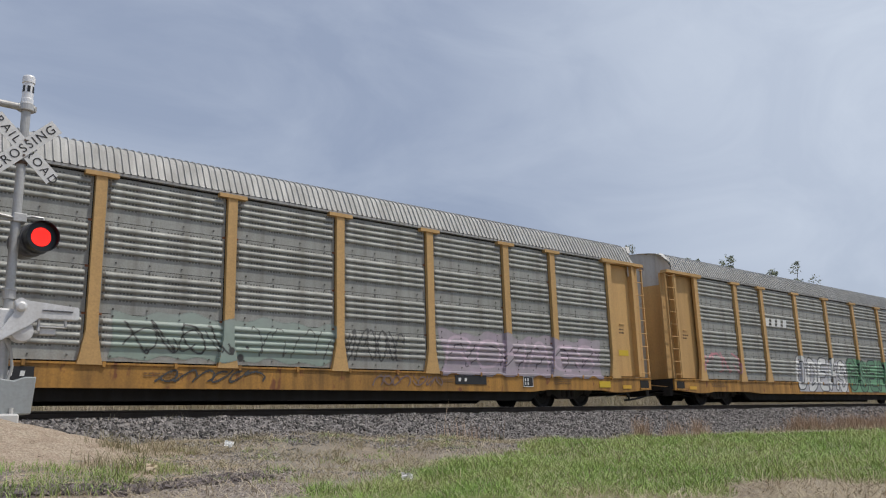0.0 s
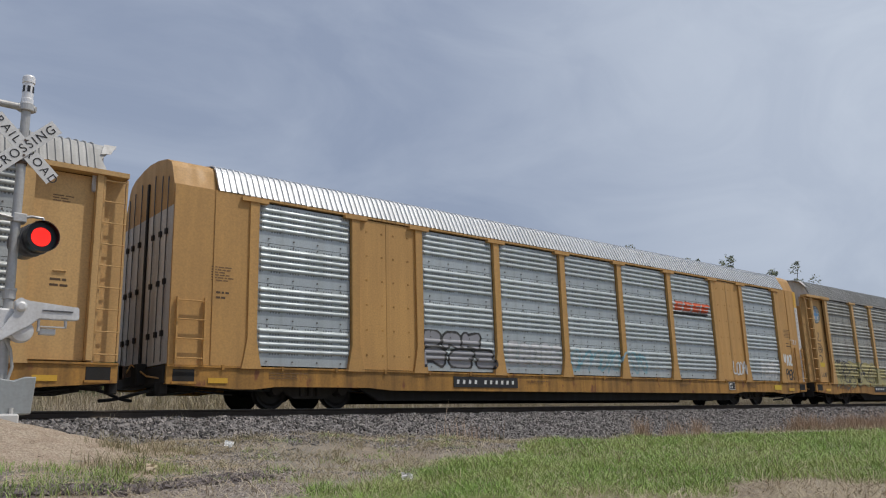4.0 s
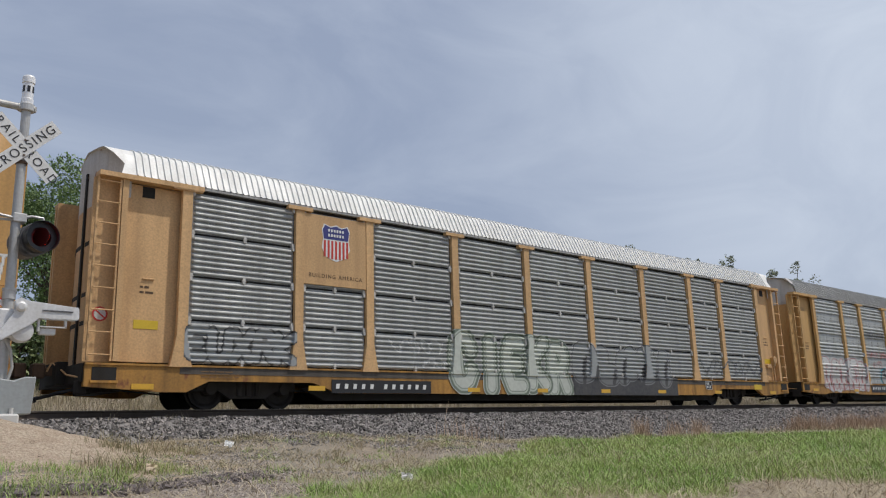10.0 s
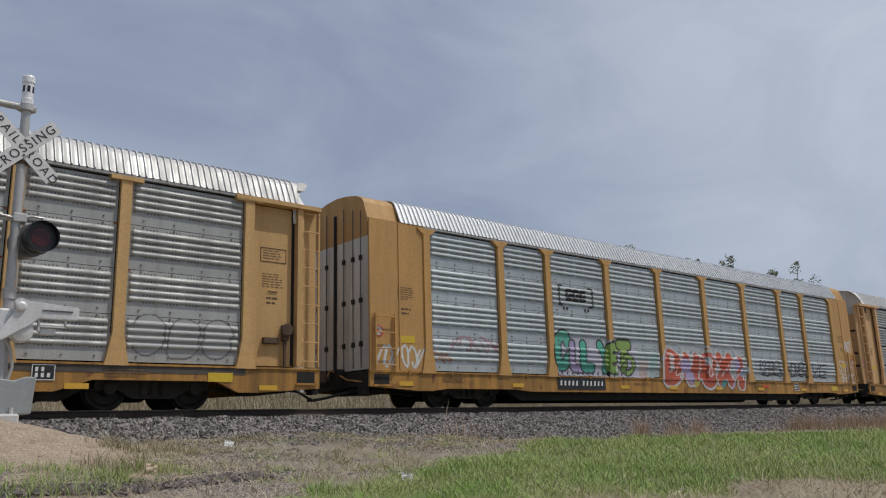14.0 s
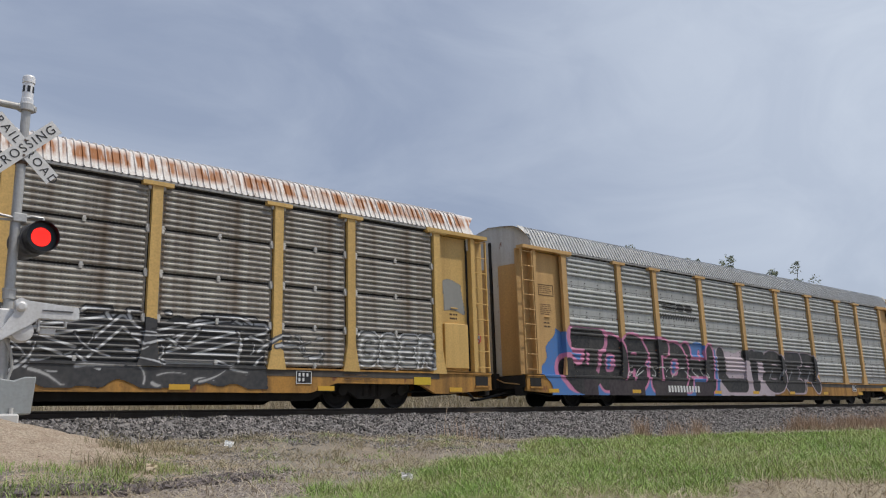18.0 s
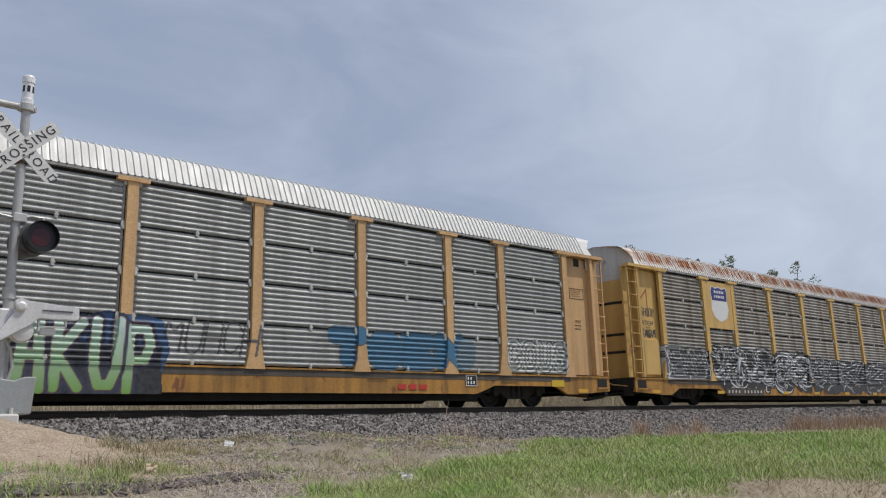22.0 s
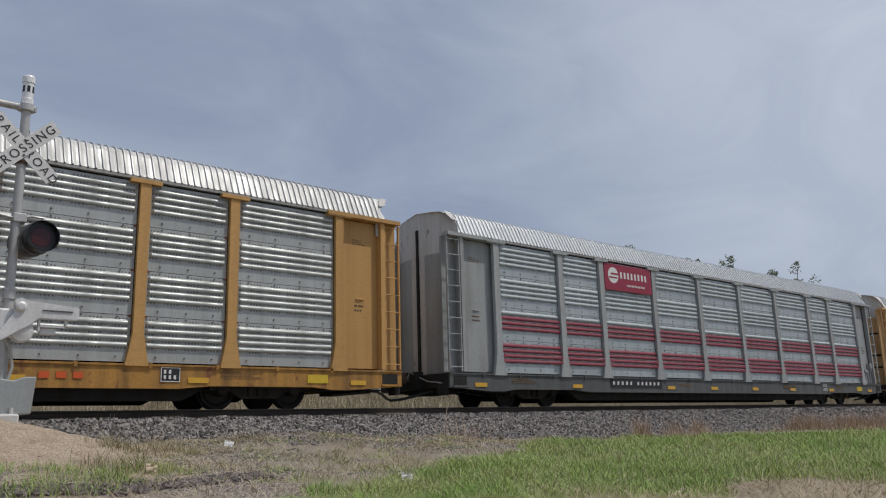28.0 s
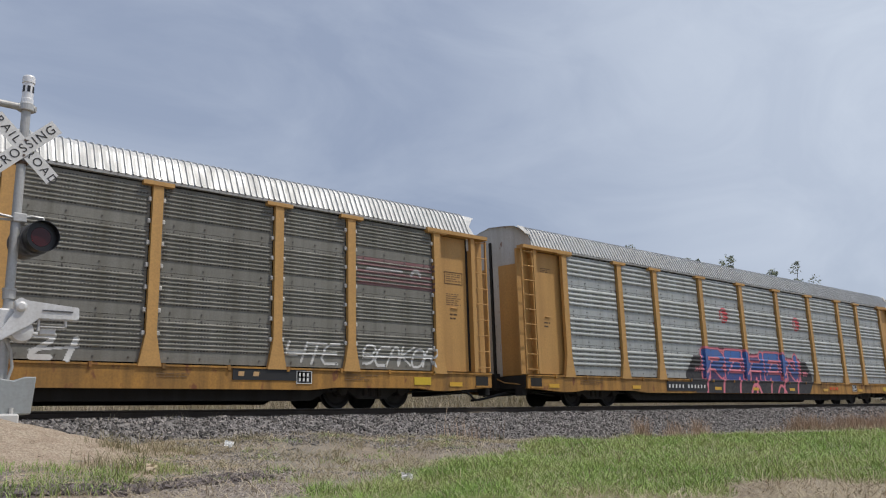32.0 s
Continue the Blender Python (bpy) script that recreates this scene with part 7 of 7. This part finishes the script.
# dark dirty wagon
k = Canvas(11, 9.3, 11.75, 2.9, 3.95, 0.03)
for z in (3.05, 3.2, 3.35, 3.55, 3.68):
    k.line([(9.35, z), (11.7, z)], 0.07, (0.22, 0.07, 0.08))
k.line([(9.6, 3.42), (10.7, 3.45)], 0.06, (0.50, 0.50, 0.50))
k.line(rounded([(11.0, 3.38), (11.1, 3.52), (11.25, 3.5), (11.3, 3.38)]), 0.07, (0.62, 0.62, 0.62))
k.fade(0.25).put("emblem", "faded dark red striped emblem")
for x0, x1, z0, z1, word, w in ((7.35, 8.8, 0.94, 1.55, "HTE", 0.05), (9.45, 11.75, 0.95, 1.55, "BEAKOR", 0.05), (2.0, 3.0, 0.84, 1.45, "ZI", 0.10)):
    k = Canvas(11, x0, x1, z0, z1, 0.02)
    k.word(word, w, [(0.0, C["white"])], lean=0.35, gap=-0.08, round_=1)
    k.line([(x0 + 0.05, z0 + 0.25), (x1 - 0.1, z0 + 0.34)], 0.04, C["white"])
    k.put(label="white spray tag")
plate(11, 6.05, 7.85, 0.60, 0.86, bg="blackpaint", fg="pale_yellow", count=4)

for i, x0, x1, mat in ((8, 5.3, 6.3, "red"), (5, 5.0, 5.55, "orange_red"), (9, 4.1, 5.2, "text_brown")):
    bars(i, "marking", x0, x1, 0.40 if i == 8 else 0.58, 0.58 if i == 8 else 0.76, MAT[mat], 1.565, 3, fill=0.86)

bm = blocks((-0.03, 0.03, -1.555, -1.49, -0.065, 0.065), (-0.045, 0.045, -1.562, -1.5555, -0.012, 0.012))
CLIP = bpy.data.meshes.new("seam_clip")
bm.to_mesh(CLIP)
bm.free()
CLIP.materials.append(MAT["cap_white"])

bm = blocks((-0.035, 0.035, -1.565, -1.50, -0.05, 0.05), bevel=0.015)
POST_CLIP = bpy.data.meshes.new("post_clip")
bm.to_mesh(POST_CLIP)
bm.free()
POST_CLIP.materials.append(MAT["cap_white"])

# small fittings on every wagon
for i, spec in enumerate(WAGONS):
    sy = 1.565
    side = MAT["amber"]
    zr = 0.50 if not spec.get("deep") else 0.36
    for n, x in enumerate((-12.6, -8.6, -3.7, -1.0, 1.9, 4.9, 8.4, 12.4)):
        if i in (3, 4, 5, 6, 7, 9, 10) or n in (0, 7):
            decal(i, "reflector", x - 0.22, x + 0.22, zr + 0.02, zr + 0.13, side, sy + 0.003)
    decal(i, "label_plate", 11.0, 11.55, 0.55, 0.74, MAT["label_yellow"], sy, "yellow notice label")
    bx = decal(i, "data_panel", 7.62, 7.99, 0.55, 0.81, MAT["blackpaint"], sy)
    part("panel_frame", blocks((7.605, 7.62, -sy - 0.008, -sy, 0.535, 0.825), (7.99, 8.005, -sy - 0.008, -sy, 0.535, 0.825), (7.62, 7.99, -sy - 0.008, -sy, 0.81, 0.825), (7.62, 7.99, -sy - 0.008, -sy, 0.535, 0.55)), MAT["white"], bx)
    bars(i, "marking", 7.65, 7.96, 0.57, 0.79, MAT["white"], sy + 0.0065, 3, 2, parent=bx, fill=0.6)
    for x0, x1, rw in ((-11.4, -10.3, 3), (-3.2, -2.2, 2), (8.9, 9.9, 3), (4.4, 5.1, 2)):
        stencil(i, x0, x1, 0.62, 0.62 + 0.055 * rw, rw, sy, 3)
    dy = 1.412 if spec["ends"] == "door" else 1.562
    for e in (-1, 1):
        x = e * 12.55
        if spec["ends"] == "flush" or i in (6, 11):
            stencil(i, x - 0.28, x + 0.28, 2.70, 3.05, 6, dy, 5 + e)
        if i in (6, 8, 11):
            stencil(i, x - 0.27, x + 0.27, 3.36, 3.60, 4, dy, 6 + e)
        if i in (3, 9, 10):
            stencil(i, x - 0.22, x + 0.22, 4.0, 4.16, 3, dy, 4 + e)
        stencil(i, x - 0.16, x + 0.18, 2.30, 2.52, 2, dy, 8 + e, MAT["text_brown"])
        if i in (1, 4, 5):
            decal(i, "label_plate", x - 0.25, x + 0.25, 1.60, 1.78, MAT["label_yellow"], dy, "yellow notice label")
        if spec["ends"] == "door":
            part("door_handle", blocks((x - 0.12, x + 0.12, -dy - 0.03, -dy + 0.01, 2.62, 2.65), bevel=0.006), MAT[spec["post"]], CARS[i])
            if i in (4, 8):
                part("latch_hole", blocks((x + 0.08 * e - 0.13, x + 0.08 * e + 0.13, -dy - 0.004, -dy + 0.004, 4.36, 4.60)), MAT["black"], CARS[i])
            if i in (6, 8, 11):
                fr = decal(i, "notice_frame", x - 0.33, x + 0.33, 3.30, 3.32, MAT["text_brown"], dy)
                part("notice_edge", blocks((x - 0.33, x - 0.315, -dy - 0.006, -dy, 3.322, 3.62), (x + 0.315, x + 0.33, -dy - 0.006, -dy, 3.322, 3.62), (x - 0.33, x + 0.33, -dy - 0.006, -dy, 3.622, 3.64)), MAT["text_brown"], fr)
    if i in (4, 6, 9):
        x = 12.75
        bm = blocks((x - 0.45, x - 0.08, -1.52, -1.40, 1.42, 1.56), (x + 0.02, x + 0.16, -1.56, -1.40, 1.50, 1.86), (x + 0.05, x + 0.12, -1.52, -1.45, 0.9, 1.50), bevel=0.012)
        lathe(bm, [(0.13, 0), (0.15, 0.015), (0.13, 0.03)], 18, Matrix.Translation((x + 0.09, -1.57, 1.74)) @ Matrix.Rotation(radians(90), 4, "X"))
        part("hand_brake", bm, MAT["coupler"] if i == 6 else MAT[spec["post"]], CARS[i])
    for e in (-1, 1):
        a, b = sorted((e * 13.12, e * 13.58))
        st = decal(i, "step_well", a, b, 0.55, 0.80, MAT["black"], 1.557)
        part("step_rail", blocks((a - 0.03, b + 0.03, -1.60, -1.557, 0.50, 0.545)), MAT[spec["sill"]], st)
        pipe = rods([(e * 8.2, -1.0, 0.40), (e * 11.3, -1.0, 0.40), (e * 12.4, -0.9, 0.43), (e * 13.7, -0.7, 0.45)], 0.022, 6)
        rod(pipe, (e * 12.0, -1.0, 0.30), (e * 13.0, -1.0, 0.40), 0.018, 6)
        part("brake_pipe", pipe, MAT["hose"], CARS[i])
        lever = rods([(e * 13.74, -1.3, 0.62), (e * 13.80, -0.7, 0.70), (e * 13.86, -0.35, 0.86), (e * 13.95, -0.15, 0.98), (e * 14.02, -0.1, 0.80)], 0.018, 6)
        part("coupling_lever", lever, MAT[spec["post"]], CARS[i])
        if spec["style"] == "ribs":
            for z in (1.75, 2.35, 3.45):
                for y0, y1 in ((-1.3, -0.12), (0.12, 1.3)):
                    ys = np.linspace(y0, y1, 5)
                    bm = bmesh.new()
                    prism(bm, [(e * (HALF - 0.012 - bulge_of(y, False)), y) for y in ys] + [(e * (HALF - 0.03 - bulge_of(y, False)), y) for y in ys[::-1]], 2, z, z + 0.09)
                    part("gate_slot", bm, MAT["black"], CARS[i])
    for e in (-1, 1):
        if i == 7:
            part("door_box", blocks((e * 12.55 - 0.42, e * 12.55 + 0.42, -1.50, -1.411, 1.0, 2.2), bevel=0.012), MAT[spec["post"]], CARS[i], "raised lower box of the end door")
        if i in (4, 5, 7):
            yy = 1.345 if spec["ends"] == "door" else 1.565
            bm = bmesh.new()
            lathe(bm, [(0.15, 0.0), (0.15, 0.004)], 20, Matrix.Translation((e * 13.44, -yy, 1.86)) @ Matrix.Rotation(radians(90), 4, "X"))
            rd = part("round_notice", bm, MAT["red"], CARS[i], "round red and white warning sticker")
            bm = bmesh.new()
            lathe(bm, [(0.115, 0.0), (0.115, 0.003)], 20, Matrix.Translation((e * 13.44, -yy - 0.005, 1.86)) @ Matrix.Rotation(radians(90), 4, "X"))
            part("notice_field", bm, MAT["cap_white"], rd)
            bm = blocks((-0.12, 0.12, -0.002, 0.002, -0.015, 0.015))
            bmesh.ops.transform(bm, matrix=Matrix.Translation((e * 13.44, -yy - 0.011, 1.86)) @ Matrix.Rotation(radians(40), 4, "Y"), verts=bm.verts)
            part("notice_bar", bm, MAT["red"], rd)
    # clips along the seams, or bolt heads on the flat bands
    v, f = [], []

    def stud(x, z, w, h, y0, y1):
        b = len(v)
        v.extend([(x - w, -y0, z - h), (x + w, -y0, z - h), (x + w, -y0, z + h), (x - w, -y0, z + h), (x - w, -y1, z - h), (x + w, -y1, z - h), (x + w, -y1, z + h), (x - w, -y1, z + h)])
        f.extend([tuple(b + q for q in s) for s in ((4, 5, 6, 7), (0, 1, 5, 4), (1, 2, 6, 5), (2, 3, 7, 6), (3, 0, 4, 7))])
    for b, (xa, xb) in enumerate(BAYS):
        if spec.get("solid") and b in (1, 7):
            continue
        for n in range(NSET):
            z = Z0 + n * (Z1 - Z0) / NSET
            if spec["style"] == "ribs":
                for x in (xa + 0.16, (xa + xb) / 2, xb - 0.16):
                    cl = link_mesh("seam_clip", CLIP, None, CARS[i])
                    cl.location = (x, 0, z - 0.02 if n else z + 0.03)
            else:
                for x in np.linspace(xa + 0.4, xb - 0.4, 4 if xb - xa > 2.2 else 3):
                    for dz in ((-0.045, 0.10) if n else (0.10,)):
                        stud(x, z + dz, 0.014, 0.014, 1.49, 1.522)
    marks = len(v)
    for x in POSTS:
        for n in range(1, NSET) if spec["style"] == "band" else ():
            z = Z0 + n * (Z1 - Z0) / NSET
            for sd in (-1, 1):
                if random.Random(int(x * 10) + n * 7 + sd + i).random() < 0.6:
                    stud(x + sd * 0.155, z - 0.02, 0.035, 0.022, 1.49, 1.512)
    rusty = (v[marks:], [tuple(q - marks for q in fc) for fc in f if fc[0] >= marks])
    del v[marks:]
    f[:] = [fc for fc in f if fc[0] < marks]
    if rusty[0] and i in (0, 1, 3, 6, 10):
        tagged(link_mesh("rust_spot", data("rust_spot", rusty[0], rusty[1], MAT["rust"]), None, CARS[i]), kind="stuff")
    if spec["style"] != "band":
        for x in POSTS + (-DOORPOST, DOORPOST):
            for z in np.arange(Z0 + 0.12, Z1 - 0.1, (Z1 - Z0) / NSET / (2 if spec["style"] == "fine" else 1)):
                for sd in (-1, 1):
                    if abs(x) > 11 and sd * x > 0:
                        continue
                    cl = link_mesh("post_clip", POST_CLIP, None, CARS[i])
                    cl.location = (x + sd * 0.15, 0, z + 0.78 * (Z1 - Z0) / NSET if spec["style"] == "ribs" else z)
    if v:
        tagged(link_mesh("bolting", data("bolting", v, f, MAT["bolt"]), None, CARS[i]), kind="stuff")


# ---- motion of the train ----
def motions():
    for i, car in enumerate(CARS):
        x0 = CENTRES[i]
        walk(car, [(t, pose(x0 + s, 0, 0)) for t, s in WAY])
        lo, hi = -6 - 20, 75
        seen = [t for t, s in WAY if lo < x0 + s < hi]
        if not seen:
            continue
        a, b = max(0, seen[0] - 1), min(32, seen[-1] + 1)
        ts = [0.0] + [t for t in np.arange(0.05, 32, 0.0667) if a < t < b] + [32.0]
        for ws, k, c in WHEELSETS:
            if c is not car:
                continue
            ref = float(np.interp(a, [t for t, s in WAY], [s for t, s in WAY]))
            rows = []
            for t in ts:
                s = float(np.interp(min(max(t, a), b), [q for q, _ in WAY], [q for _, q in WAY])) - ref
                rows.append((t, Matrix.Translation((k, 0, 0.42)) @ Matrix.Rotation(s / 0.42, 4, "Y")))
            walk(ws, rows)

    # the lamp flashes: its insert turns its lit face out for 0.51 s in every 1.187 s
    for ins, shift in zip(FLASHERS, (0.0, 0.594)):
        rows = []
        def face(deg):
            return Matrix.Translation((0, 0, 0.19)) @ Matrix.Rotation(radians(deg), 4, "Y")
        turn = 0 if shift == 0 else 180
        rows.append((0.0, face(turn)))
        n = -1
        while True:
            on = 1.17 + 1.187 * n + shift
            n += 1
            for t, to in ((on, 0), (on + 0.51, 180)):
                if t < 0.1 or t > 31.9 or rows[-1][0] > t - 0.06:
                    continue
                if turn % 360 == to:
                    continue
                rows.append((t - 0.05, face(turn)))
                rows.append((t - 0.0167, face(turn + 60)))
                rows.append((t + 0.0167, face(turn + 120)))
                turn += 180
                rows.append((t + 0.05, face(turn)))
            if on > 32:
                break
        rows.append((32.0, face(turn)))
        walk(ins, rows)


motions()
